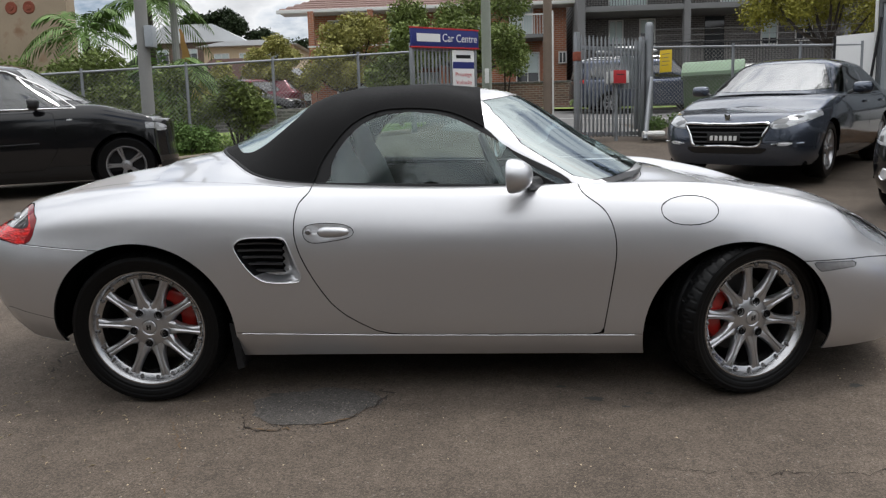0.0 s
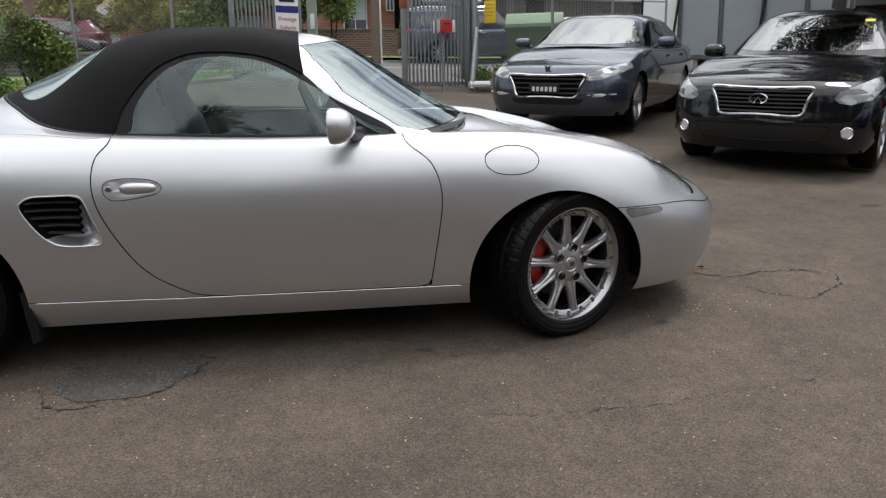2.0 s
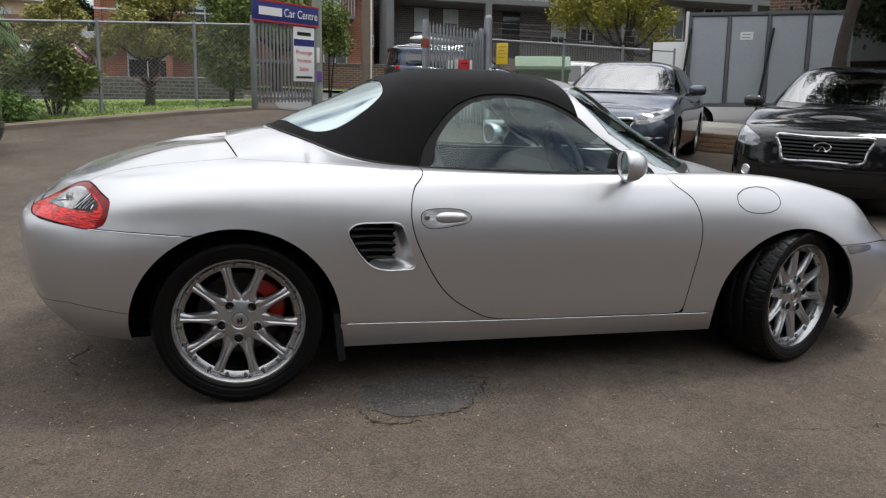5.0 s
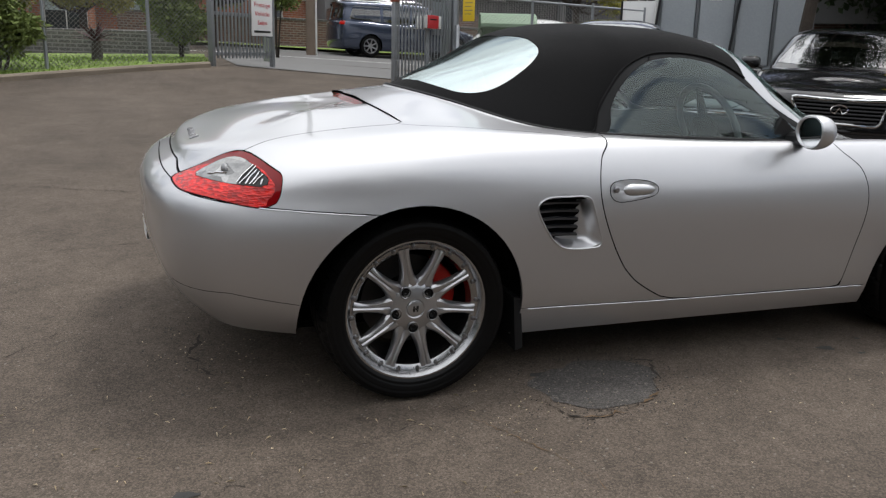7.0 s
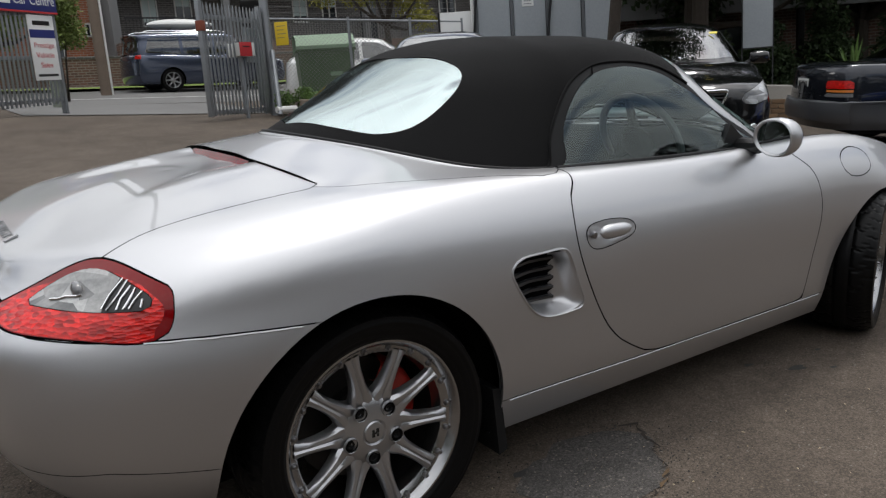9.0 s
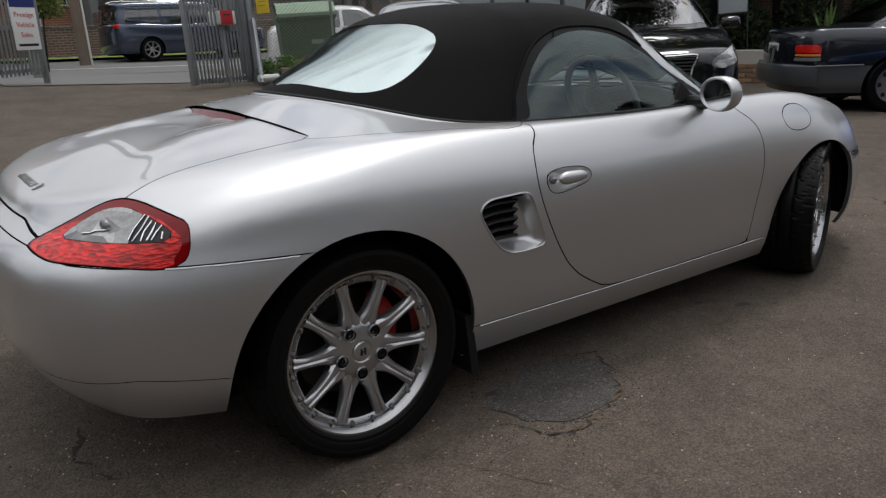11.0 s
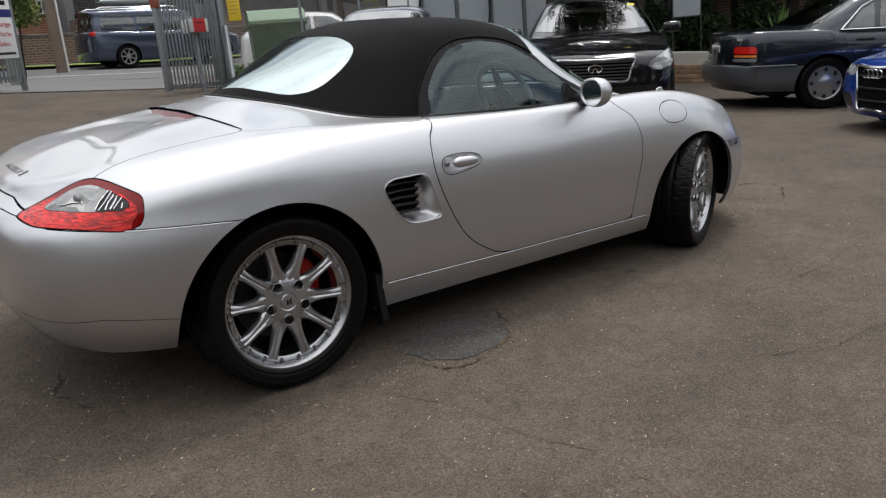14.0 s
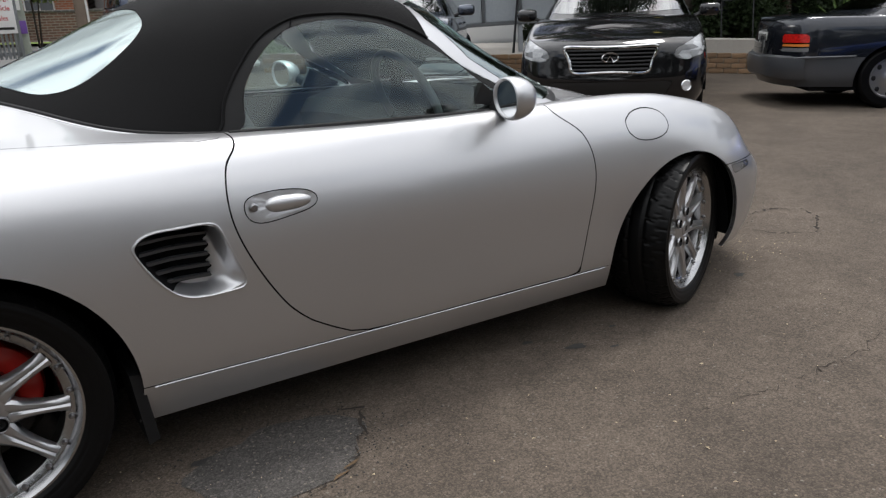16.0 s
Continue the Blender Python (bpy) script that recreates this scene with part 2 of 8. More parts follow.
M["red_lens"] = lens("red_lens", (0.50, 0.007, 0.004), 0.10, 110.0, 0.25, 0.5)
M["red_lens"].node_tree.nodes["Principled BSDF"].inputs["Coat Weight"].default_value = 0.0
M["dark_red"] = material("dark_red_plastic", (0.17, 0.002, 0.003), 0.06, 0, 0.1, bump=0, coat=0.0, spec=0.35)
M["reflector"] = lens("lamp_reflector", (0.55, 0.55, 0.56), 0.15, 45.0, 0.5)
M["amber"] = lens("amber_lens", (0.5, 0.12, 0.01))
M["smoke_lens"] = lens("smoke_lens", (0.16, 0.16, 0.165), 0.1, 30.0, 0.2)
M["mirror"] = material("mirror_glass", (0.8, 0.82, 0.83), 0.01, 1.0, 0.0, bump=0)
M["badge"] = material("badge_grey", (0.22, 0.22, 0.225), 0.3, 0.9, 0.2, 60.0, 400.0, 0.1, 0.0003)
M["pvc_window"] = material("rear_window_glass", (0.50, 0.55, 0.55), 0.05, 0.25, 0.05, 3.0, 60.0, 0.02, 0.0004, coat=0.6)

M["clear_lens"] = lens("clear_lens_over_chrome", (0.23, 0.23, 0.225), 0.10, 34.0, 0.55, 0.7)
M["headlamp"] = lens("headlamp_glass", (0.30, 0.31, 0.32), 0.08, 16.0, 0.5, 0.75)
M["slat"] = material("intake_slat", (0.028, 0.028, 0.030), 0.35, 0, 0.1)


def leaf_material(name, base, var=0.28):
    m = material(name, base, 0.6, 0, var, 1.5, 30.0, 0, island=0.6, spec=0.2)
    return m


def brick_material(name, c1, c2, mortar, w=0.24, h=0.083, axis="x"):
    """Brickwork for walls far from the path."""
    m = bpy.data.materials.new(name)
    m.use_nodes = True
    n, l = m.node_tree.nodes, m.node_tree.links
    b = n["Principled BSDF"]
    b.inputs["Roughness"].default_value = 0.9
    tc, mp, br, no = n.new("ShaderNodeTexCoord"), n.new("ShaderNodeMapping"), n.new("ShaderNodeTexBrick"), n.new("ShaderNodeTexNoise")
    mp.inputs["Rotation"].default_value = (radians(90), 0, 0) if axis == "x" else (radians(90), 0, radians(90))
    l.new(tc.outputs["Object"], mp.inputs[0])
    l.new(mp.outputs[0], br.inputs["Vector"])
    br.inputs["Scale"].default_value = 1.0
    br.inputs["Brick Width"].default_value, br.inputs["Row Height"].default_value, br.inputs["Mortar Size"].default_value = w, h, 0.012
    br.inputs["Color1"].default_value, br.inputs["Color2"].default_value, br.inputs["Mortar"].default_value = (*c1, 1), (*c2, 1), (*mortar, 1)
    no.inputs["Scale"].default_value, no.inputs["Detail"].default_value = 0.7, 6.0
    l.new(tc.outputs["Object"], no.inputs["Vector"])
    rg = n.new("ShaderNodeMapRange")
    rg.inputs["From Min"].default_value, rg.inputs["From Max"].default_value, rg.inputs["To Min"].default_value, rg.inputs["To Max"].default_value = 0.3, 0.7, 0.8, 1.2
    l.new(no.outputs["Fac"], rg.inputs["Value"])
    sc = n.new("ShaderNodeVectorMath")
    sc.operation = "SCALE"
    l.new(br.outputs["Color"], sc.inputs[0])
    l.new(rg.outputs[0], sc.inputs["Scale"])
    l.new(sc.outputs[0], b.inputs["Base Color"])
    bp = n.new("ShaderNodeBump")
    bp.inputs["Strength"].default_value, bp.inputs["Distance"].default_value = 0.5, 0.008
    l.new(br.outputs["Fac"], bp.inputs["Height"])
    bp.invert = True
    l.new(bp.outputs[0], b.inputs["Normal"])
    return m


M["leaf_olive"] = leaf_material("olive_leaf", (0.26, 0.25, 0.075))
M["leaf_green"] = leaf_material("green_leaf", (0.14, 0.18, 0.05))
M["leaf_dark"] = leaf_material("dark_leaf", (0.022, 0.036, 0.013))
M["leaf_yellow"] = leaf_material("yellow_green_leaf", (0.27, 0.26, 0.045))
M["leaf_palm"] = leaf_material("palm_leaf", (0.11, 0.18, 0.05))
M["leaf_red"] = leaf_material("dark_red_leaf", (0.055, 0.012, 0.012))
M["grass"] = leaf_material("grass_blade", (0.16, 0.24, 0.045))
M["lawn"] = material("lawn_soil", (0.165, 0.23, 0.05), 0.95, 0, 0.35, 1.5, 60.0, 0.6, 0.02)
M["bark"] = material("bark", (0.048, 0.038, 0.030), 0.95, 0, 0.35, 6.0, 40.0, 0.8, 0.02)
M["concrete"] = material("concrete", (0.32, 0.30, 0.27), 0.9, 0, 0.2, 1.2, 60.0, 0.4, 0.004)
M["kerb"] = material("kerb_stone", (0.20, 0.165, 0.125), 0.92, 0, 0.3, 2.0, 60.0, 0.5, 0.005)
M["galv"] = material("galvanised_steel", (0.25, 0.262, 0.275), 0.5, 0.6, 0.18, 3.0, 90.0, 0.1, 0.001)
M["wire"] = material("fence_wire", (0.16, 0.16, 0.155), 0.55, 0.5, 0.25)
M["pole_wood"] = material("pole_timber", (0.22, 0.24, 0.20), 0.9, 0, 0.25, 1.5, 80.0, 0.5, 0.006)
M["pole_dark"] = material("dark_pole_timber", (0.17, 0.13, 0.10), 0.9, 0, 0.25, 1.5, 80.0, 0.5, 0.006)
M["pole_grey"] = material("grey_steel_pole", (0.21, 0.21, 0.20), 0.7, 0.1, 0.15, 1.5, 60.0, 0.3, 0.003)
M["sign_blue"] = material("sign_blue", (0.020, 0.028, 0.16), 0.45, 0, 0.1, 2.0, 50.0, 0.05)
M["sign_white"] = material("sign_white", (0.74, 0.74, 0.73), 0.5, 0, 0.05, 3.0, 60.0, 0.05)
M["sign_red"] = material("sign_red", (0.42, 0.02, 0.025), 0.5, 0, 0.1, 3.0, 60.0, 0.05)
M["sign_yellow"] = material("sign_yellow", (0.72, 0.50, 0.02), 0.5, 0, 0.06, 3.0, 60.0, 0.05)
M["bin_green"] = material("bin_green", (0.045, 0.085, 0.032), 0.55, 0, 0.15, 3.0, 60.0, 0.1)
M["bin_lid"] = material("bin_lid_green", (0.16, 0.25, 0.15), 0.5, 0, 0.12, 3.0, 60.0, 0.1)
M["panel_grey"] = material("grey_panel", (0.30, 0.325, 0.345), 0.6, 0.0, 0.12, 1.0, 40.0, 0.1, 0.002)
M["rib_grey"] = material("rib_grey", (0.10, 0.105, 0.11), 0.55, 0.3, 0.15)
M["brick_grey"] = brick_material("grey_brown_brick", (0.080, 0.075, 0.072), (0.125, 0.116, 0.110), (0.22, 0.21, 0.20))
M["brick_orange"] = brick_material("orange_brick", (0.36, 0.125, 0.058), (0.28, 0.095, 0.048), (0.32, 0.25, 0.2))
M["brick_brown"] = brick_material("brown_brick", (0.16, 0.085, 0.06), (0.10, 0.062, 0.05), (0.22, 0.19, 0.16))
M["brick_piece"] = material("tan_brick", (0.20, 0.125, 0.07), 0.92, 0, 0.2, 4.0, 90.0, 0.5, 0.004, obj=0.7)
M["mortar"] = material("mortar", (0.19, 0.16, 0.125), 0.95, 0, 0.2, 3.0, 90.0, 0.4, 0.004)
M["tile_red"] = material("roof_tile", (0.18, 0.112, 0.095), 0.85, 0, 0.2, 1.0, 30.0, 0.5, 0.02)
M["roof_white"] = material("pale_metal_roof", (0.55, 0.57, 0.58), 0.5, 0.1, 0.08, 0.6, 20.0, 0.1)
M["render_cream"] = material("cream_render", (0.52, 0.42, 0.28), 0.9, 0, 0.12, 0.8, 40.0, 0.3, 0.004)
M["render_stain"] = material("stained_render", (0.30, 0.235, 0.17), 0.92, 0, 0.2, 1.4, 50.0, 0.4, 0.006, stain=(2.2, 0.56, (0.22, 0.13, 0.08)))
M["slab"] = material("concrete_slab", (0.17, 0.17, 0.17), 0.9, 0, 0.15, 0.8, 40.0, 0.3, 0.004)
M["pane_dark"] = material("house_window", (0.03, 0.035, 0.04), 0.06, 0, 0.05, bump=0, coat=0.5)
M["curtain"] = material("pale_blind", (0.48, 0.56, 0.55), 0.6, 0, 0.08, 3.0, 30.0, 0.05)
M["frame_white"] = material("white_frame", (0.62, 0.62, 0.60), 0.5, 0, 0.05)
M["iron"] = material("black_iron", (0.025, 0.025, 0.027), 0.5, 0.3, 0.1)
M["road"] = material("street_asphalt", (0.135, 0.132, 0.128), 0.92, 0, 0.15, 0.6, 90.0, 0.4, 0.004)
M["road_paint"] = material("road_paint", (0.62, 0.62, 0.60), 0.8, 0, 0.15, 4.0, 60.0, 0.2)
M["rust"] = material("rusty_disc", (0.22, 0.06, 0.035), 0.85, 0.1, 0.3, 20.0, 90.0, 0.3)
M["purple"] = material("purple_tag", (0.12, 0.05, 0.25), 0.6)


# ---- mesh tools ----
def mesh_of(name, V, F, mats, smooth=True, flat_angle=None):
    me = bpy.data.meshes.new(name)
    me.from_pydata([tuple(map(float, v)) for v in V], [], [tuple(f) for f in F])
    for m in mats if isinstance(mats, (list, tuple)) else [mats]:
        me.materials.append(m)
    me.validate()
    if smooth:
        me.shade_smooth()
        if flat_angle:
            me.set_sharp_from_angle(angle=radians(flat_angle))
    return me


def part(name, geo, mat, parent=None, label="", smooth=True, sharp=35):
    """Links a Geo or a bmesh as one mesh object under a thing or a part."""
    if isinstance(geo, Geo):
        me = mesh_of(name, geo.V, geo.F, mat, smooth, sharp)
    else:
        me = bpy.data.meshes.new(name)
        geo.to_mesh(me)
        geo.free()
        me.materials.append(mat)
        if smooth:
            me.shade_smooth()
            me.set_sharp_from_angle(angle=radians(sharp))
    ob = new(name, me)
    ob.parent = parent
    if label:
        tagged(ob, label)
    return ob


def thing(name, m, label, category, group="", kind=""):
    ob = new(name)
    ob.empty_display_size = 0.2
    ob.matrix_world = m
    return tagged(ob, label, category, group, kind)


def on_lot(x, y, z=0.0, turn=0.0):
    """A pose on the sloping asphalt."""
    return SLOPE @ pose(x, y, z, 0, 0, turn)


def upright(x, y, z=0.0, turn=0.0):
    """A plumb pose at a place of the asphalt's plane."""
    return Matrix.Translation(SLOPE @ Vector((x, y, z))) @ pose(0, 0, 0, 0, 0, turn)


class Geo:
    """Vertices and faces to be joined into one mesh."""

    def __init__(self, V=(), F=()):
        self.V, self.F = [tuple(v) for v in V], [tuple(f) for f in F]

    def add(self, V, F, m=None):
        k = len(self.V)
        self.V += [tuple(m @ Vector(v)) if m else tuple(v) for v in V]
        self.F += [tuple(i + k for i in f) for f in F]
        return self

    def join(self, other, m=None):
        return self.add(other.V, other.F, m)

    def moved(self, m):
        return Geo([tuple(m @ Vector(v)) for v in self.V], self.F)

    def mirrored(self):
        return Geo([(v[0], -v[1], v[2]) for v in self.V], [tuple(reversed(f)) for f in self.F])

    def box(self, x0, y0, z0, x1, y1, z1, b=0.0, m=None):
        """A box with chamfered edges."""
        if b <= 0:
            V = [(x, y, z) for x in (x0, x1) for y in (y0, y1) for z in (z0, z1)]
            return self.add(V, [(0, 1, 3, 2), (4, 6, 7, 5), (0, 4, 5, 1), (2, 3, 7, 6), (0, 2, 6, 4), (1, 5, 7, 3)], m)
        bm = bmesh.new()
        bmesh.ops.create_cube(bm, size=1)
        bmesh.ops.transform(bm, verts=bm.verts, matrix=Matrix.LocRotScale(((x0 + x1) / 2, (y0 + y1) / 2, (z0 + z1) / 2), None, (x1 - x0, y1 - y0, z1 - z0)))
        bmesh.ops.bevel(bm, geom=bm.edges[:], offset=b, segments=2, affect="EDGES", profile=0.6)
        bm.verts.index_update()
        self.add([tuple(v.co) for v in bm.verts], [[v.index for v in f.verts] for f in bm.faces], m)
        bm.free()
        return self

    def lathe(self, profile, n=32, m=None, a0=0.0, a1=2 * math.pi, axis="y"):
        """Turns (radius, offset) pairs about an axis."""
        full = abs(a1 - a0 - 2 * math.pi) < 1e-6
        k, rows, V = len(profile), n if full else n + 1, []
        for i in range(rows):
            a = a0 + (a1 - a0) * i / n
            for r, o in profile:
                c, s = r * math.cos(a), r * math.sin(a)
                V.append({"y": (c, o, s), "z": (c, s, o), "x": (o, c, s)}[axis])
        F = []
        for i in range(n):
            j = (i + 1) % rows
            for q in range(k - 1):
                F.append((i * k + q, i * k + q + 1, j * k + q + 1, j * k + q))
        return self.add(V, F, m)

    def tube(self, pts, r, n=6, m=None, closed=False, caps=True):
        """A round bar along points; r may be one radius or one for each point."""
        P = [Vector(p) for p in pts]
        R = r if isinstance(r, (list, tuple)) else [r] * len(P)
        V, F, side = [], [], None
        for i, p in enumerate(P):
            a, b = (P[i - 1], P[(i + 1) % len(P)]) if closed else (P[max(i - 1, 0)], P[min(i + 1, len(P) - 1)])
            d = (b - a).normalized()
            if side is None:
                side = d.orthogonal().normalized()
            side = (side - d * side.dot(d)).normalized()
            up = d.cross(side)
            V += [tuple(p + (side * math.cos(q) + up * math.sin(q)) * R[i]) for q in (2 * math.pi * k / n for k in range(n))]
        rows = len(P) if closed else len(P) - 1
        for i in range(rows):
            j = (i + 1) % len(P)
            F += [(i * n + k, i * n + (k + 1) % n, j * n + (k + 1) % n, j * n + k) for k in range(n)]
        if caps and not closed:
            F += [tuple(range(n - 1, -1, -1)), tuple((len(P) - 1) * n + k for k in range(n))]
        return self.add(V, F, m)

    def prism(self, poly, a, b, axis="y", m=None):
        """A flat outline pushed from a to b along an axis."""
        n = len(poly)
        put = {"y": lambda p, o: (p[0], o, p[1]), "z": lambda p, o: (p[0], p[1], o), "x": lambda p, o: (o, p[0], p[1])}[axis]
        V = [put(p, a) for p in poly] + [put(p, b) for p in poly]
        F = [(i, (i + 1) % n, (i + 1) % n + n, i + n) for i in range(n)] + [tuple(range(n - 1, -1, -1)), tuple(range(n, 2 * n))]
        return self.add(V, F, m)

    def sheet(self, G, m=None, closed=False):
        """A grid of points (rows of equal length)."""
        r, c = len(G), len(G[0])
        F = [(i * c + j, i * c + j + 1, (i + 1) * c + j + 1, (i + 1) * c + j) for i in range(r - 1) for j in range(c - 1)]
        return self.add([p for row in G for p in row], F, m)

    def ball(self, c, rx, ry, rz, n=12, m=None):
        V = [(c[0] + rx * math.sin(a) * math.cos(b), c[1] + ry * math.sin(a) * math.sin(b), c[2] + rz * math.cos(a)) for a in (math.pi * i / n for i in range(n + 1)) for b in (2 * math.pi * j / (2 * n) for j in range(2 * n))]
        k = 2 * n
        F = [(i * k + j, (i + 1) * k + j, (i + 1) * k + (j + 1) % k, i * k + (j + 1) % k) for i in range(n) for j in range(k)]
        return self.add(V, F, m)


def spline_rows(A, per):
    """C2 curve through the rows of A (first axis), with `per` steps between rows."""
    A = np.asarray(A, float)
    n = len(A)
    flat = A.reshape(n, -1)
    K = np.eye(n)
    rhs = np.zeros_like(flat)
    for i in range(1, n - 1):
        K[i, i - 1 : i + 2] = (1, 4, 1)
        rhs[i] = 6 * (flat[i + 1] - 2 * flat[i] + flat[i - 1])
    S = np.linalg.solve(K, rhs)
    out = []
    for i in range(n - 1):
        for k in range(per + (i == n - 2)):
            t = k / per
            a, b = 1 - t, t
            out.append(a * flat[i] + b * flat[i + 1] + ((a**3 - a) * S[i] + (b**3 - b) * S[i + 1]) / 6)
    return np.array(out).reshape(-1, *A.shape[1:])


def smooth_net(rings, pu, pv):
    """A half body from nested lines (rear centre to front centre), the last one lying on the centre line; mirrored ends keep it smooth across y = 0."""
    N = np.asarray(rings, float)
    flip = np.array((1, -1, 1.0))
    N = np.concatenate([N[:, 2:0:-1] * flip, N, N[:, -2:-4:-1] * flip], axis=1)
    N = np.concatenate([N, N[-2:-4:-1] * flip], axis=0)
    G = spline_rows(N, pv)[: (len(rings) - 1) * pv + 1]
    G = spline_rows(np.swapaxes(G, 0, 1), pu)
    G = np.swapaxes(G, 0, 1)[:, 2 * pu : 2 * pu + (len(rings[0]) - 1) * pu + 1]
    G[:, 0, 1] = G[:, -1, 1] = 0
    G[-1, :, 1] = 0
    return G


def grid_faces(G):
    r, c = G.shape[:2]
    return G.reshape(-1, 3), [((i + 1) * c + j, (i + 1) * c + j + 1, i * c + j + 1, i * c + j) for i in range(r - 1) for j in range(c - 1)]


def cut(V, F, f):
    """Splits a mesh along f = 0. Returns the side where f > 0, the other side, and the points of the cut."""
    V = np.asarray(V, float)
    if not len(F):
        return (V, []), (V, []), V[:0]
    val = np.asarray(f(V), float)
    val = np.where(np.abs(val) < 1e-7, 1e-7, val)
    pts, made, yes, no = list(V), {}, [], []
    pos = val > 0

    def mid(a, b):
        key = (a, b) if a < b else (b, a)
        if key not in made:
            t = val[a] / (val[a] - val[b])
            made[key] = len(pts)
            pts.append(V[a] + t * (V[b] - V[a]))
        return made[key]

    for face in F:
        s = [pos[i] for i in face]
        if all(s):
            yes.append(face)
        elif not any(s):
            no.append(face)
        else:
            p, q = [], []
            for i, a in enumerate(face):
                b = face[(i + 1) % len(face)]
                (p if pos[a] else q).append(a)
                if pos[a] != pos[b]:
                    k = mid(a, b)
                    p.append(k)
                    q.append(k)
            if len(p) > 2:
                yes.append(tuple(p))
            if len(q) > 2:
                no.append(tuple(q))
    pts = np.array(pts)
    return (pts, yes), (pts, no), pts[len(V) :]


def tidy(V, F):
    """Drops unused vertices."""
    used = sorted({i for f in F for i in f})
    at = {k: i for i, k in enumerate(used)}
    return Geo([V[i] for i in used], [tuple(at[i] for i in f) for f in F])


def both(V, F):
    """A half mesh and its mirror image, welded on the centre line."""
    g = tidy(V, F)
    n = len(g.V)
    V2, at = list(g.V), []
    for i, v in enumerate(g.V):
        if abs(v[1]) < 1e-6:
            at.append(i)
        else:
            at.append(len(V2))
            V2.append((v[0], -v[1], v[2]))
    return Geo(V2, g.F + [tuple(at[i] for i in reversed(f)) for f in g.F])


def closed_curve(pts, per=8):
    """A smooth closed outline through points."""
    P = np.asarray(pts, float)
    P = np.concatenate([P[-3:], P, P[:4]])
    C = spline_rows(P, per)
    return C[3 * per : 3 * per + len(pts) * per]


def inside(poly, a, b):
    """Signed distance (positive inside) of points (a, b) to a closed outline."""
    poly = np.asarray(poly, float)
    p = np.stack([a, b], -1)
    e0, e1 = poly, np.roll(poly, -1, 0)
    best, ins = np.full(len(p), 1e9), np.zeros(len(p), bool)
    for q0, q1 in zip(e0, e1):
        d = q1 - q0
        t = np.clip(((p - q0) @ d) / max(d @ d, 1e-12), 0, 1)
        best = np.minimum(best, np.hypot(*(p - q0 - t[:, None] * d).T))
        c = (q0[1] > p[:, 1]) != (q1[1] > p[:, 1])
        if abs(d[1]) > 1e-12:
            ins ^= c & (p[:, 0] < d[0] * (p[:, 1] - q0[1]) / d[1] + q0[0])
    return np.where(ins, best, -best)


def normals_of(V, F):
    V = np.asarray(V, float)
    N = np.zeros_like(V)
    for f in F:
        a, b, c = V[f[0]], V[f[1]], V[f[2]]
        n = np.cross(b - a, c - a)
        for i in f:
            N[i] += n
    return N / np.maximum(np.linalg.norm(N, axis=1, keepdims=True), 1e-12)


def lip(points, key, push):
    """A narrow return from an opening's edge: the edge points in the order of key, and the same pushed by a vector."""
    P = sorted({tuple(np.round(p, 6)) for p in points}, key=key)
    return Geo().sheet([[p for p in P], [tuple(np.add(p, push(p))) for p in P]])


GAP = 0.0022


def split(mesh, f, gap=GAP):
    """Cuts a panel (f > 0) out of a mesh, with an open joint round it. Returns panel, rest."""
    panel, rest, _ = cut(*mesh, lambda V: f(V) - gap)
    rest, _, edge = cut(*mesh, lambda V: -f(V) - gap)
    return panel, rest


# ---- lie of the land: height above the plane of the roadster's wheels ----
RISE = ([-1, 1.5, 3, 5.5, 8.5, 11, 15, 19, 24, 30], [0, .02, .05, .115, .205, .32, .42, .53, .68, .78])
CROSS = ([0, 6, 8.5, 11, 14, 24, 34], [0, .008, .02, .06, .045, .02, 0])


def lie(x, y):
    z = float(np.interp(y, *RISE)) + float(np.interp(y, *CROSS)) * (5 - min(max(x, .3), 8)) - .022 * max(0, min(.3 - x, 7)) * min(max((y - 4) / 5, 0), 1)
    fade = min(max((7 - y) / 3, 0), 1) * min(max((y + 4) / 3, 0), 1)
    return z - 0.02 * min(max(x - 6, 0), 8) * fade


def lot(x, y, turn=0.0, z=0.0):
    """A pose that stands on the asphalt and leans with it."""
    return on_lot(x, y, lie(x, y) + z, turn)


def plumb(x, y, turn=0.0, z=0.0):
    """A plumb pose that stands on the ground."""
    return upright(x, y, lie(x, y) + z, turn)


# ---- the silver roadster: body lines, from rear centre to front centre (x from the rear axle, half width y, height z) ----
UNDER_EDGE = [(-0.738, 0, 0.27), (-0.718, 0.35, 0.27), (-0.621, 0.62, 0.265), (-0.442, 0.74, 0.25), (0, 0.79, 0.2), (0.42, 0.8, 0.19), (1.2, 0.8, 0.185), (2, 0.785, 0.172), (2.415, 0.785, 0.17), (2.741, 0.75, 0.17), (3.051, 0.62, 0.17), (3.24, 0.35, 0.165), (3.3, 0, 0.165)]
LOWER_EDGE = [(-0.808, 0, 0.37), (-0.778, 0.38, 0.37), (-0.688, 0.66, 0.365), (-0.442, 0.81, 0.345), (0, 0.855, 0.31), (0.42, 0.845, 0.308), (1.2, 0.835, 0.29), (2, 0.822, 0.272), (2.415, 0.825, 0.27), (2.741, 0.795, 0.27), (3.08, 0.645, 0.27), (3.29, 0.37, 0.27), (3.36, 0, 0.27)]
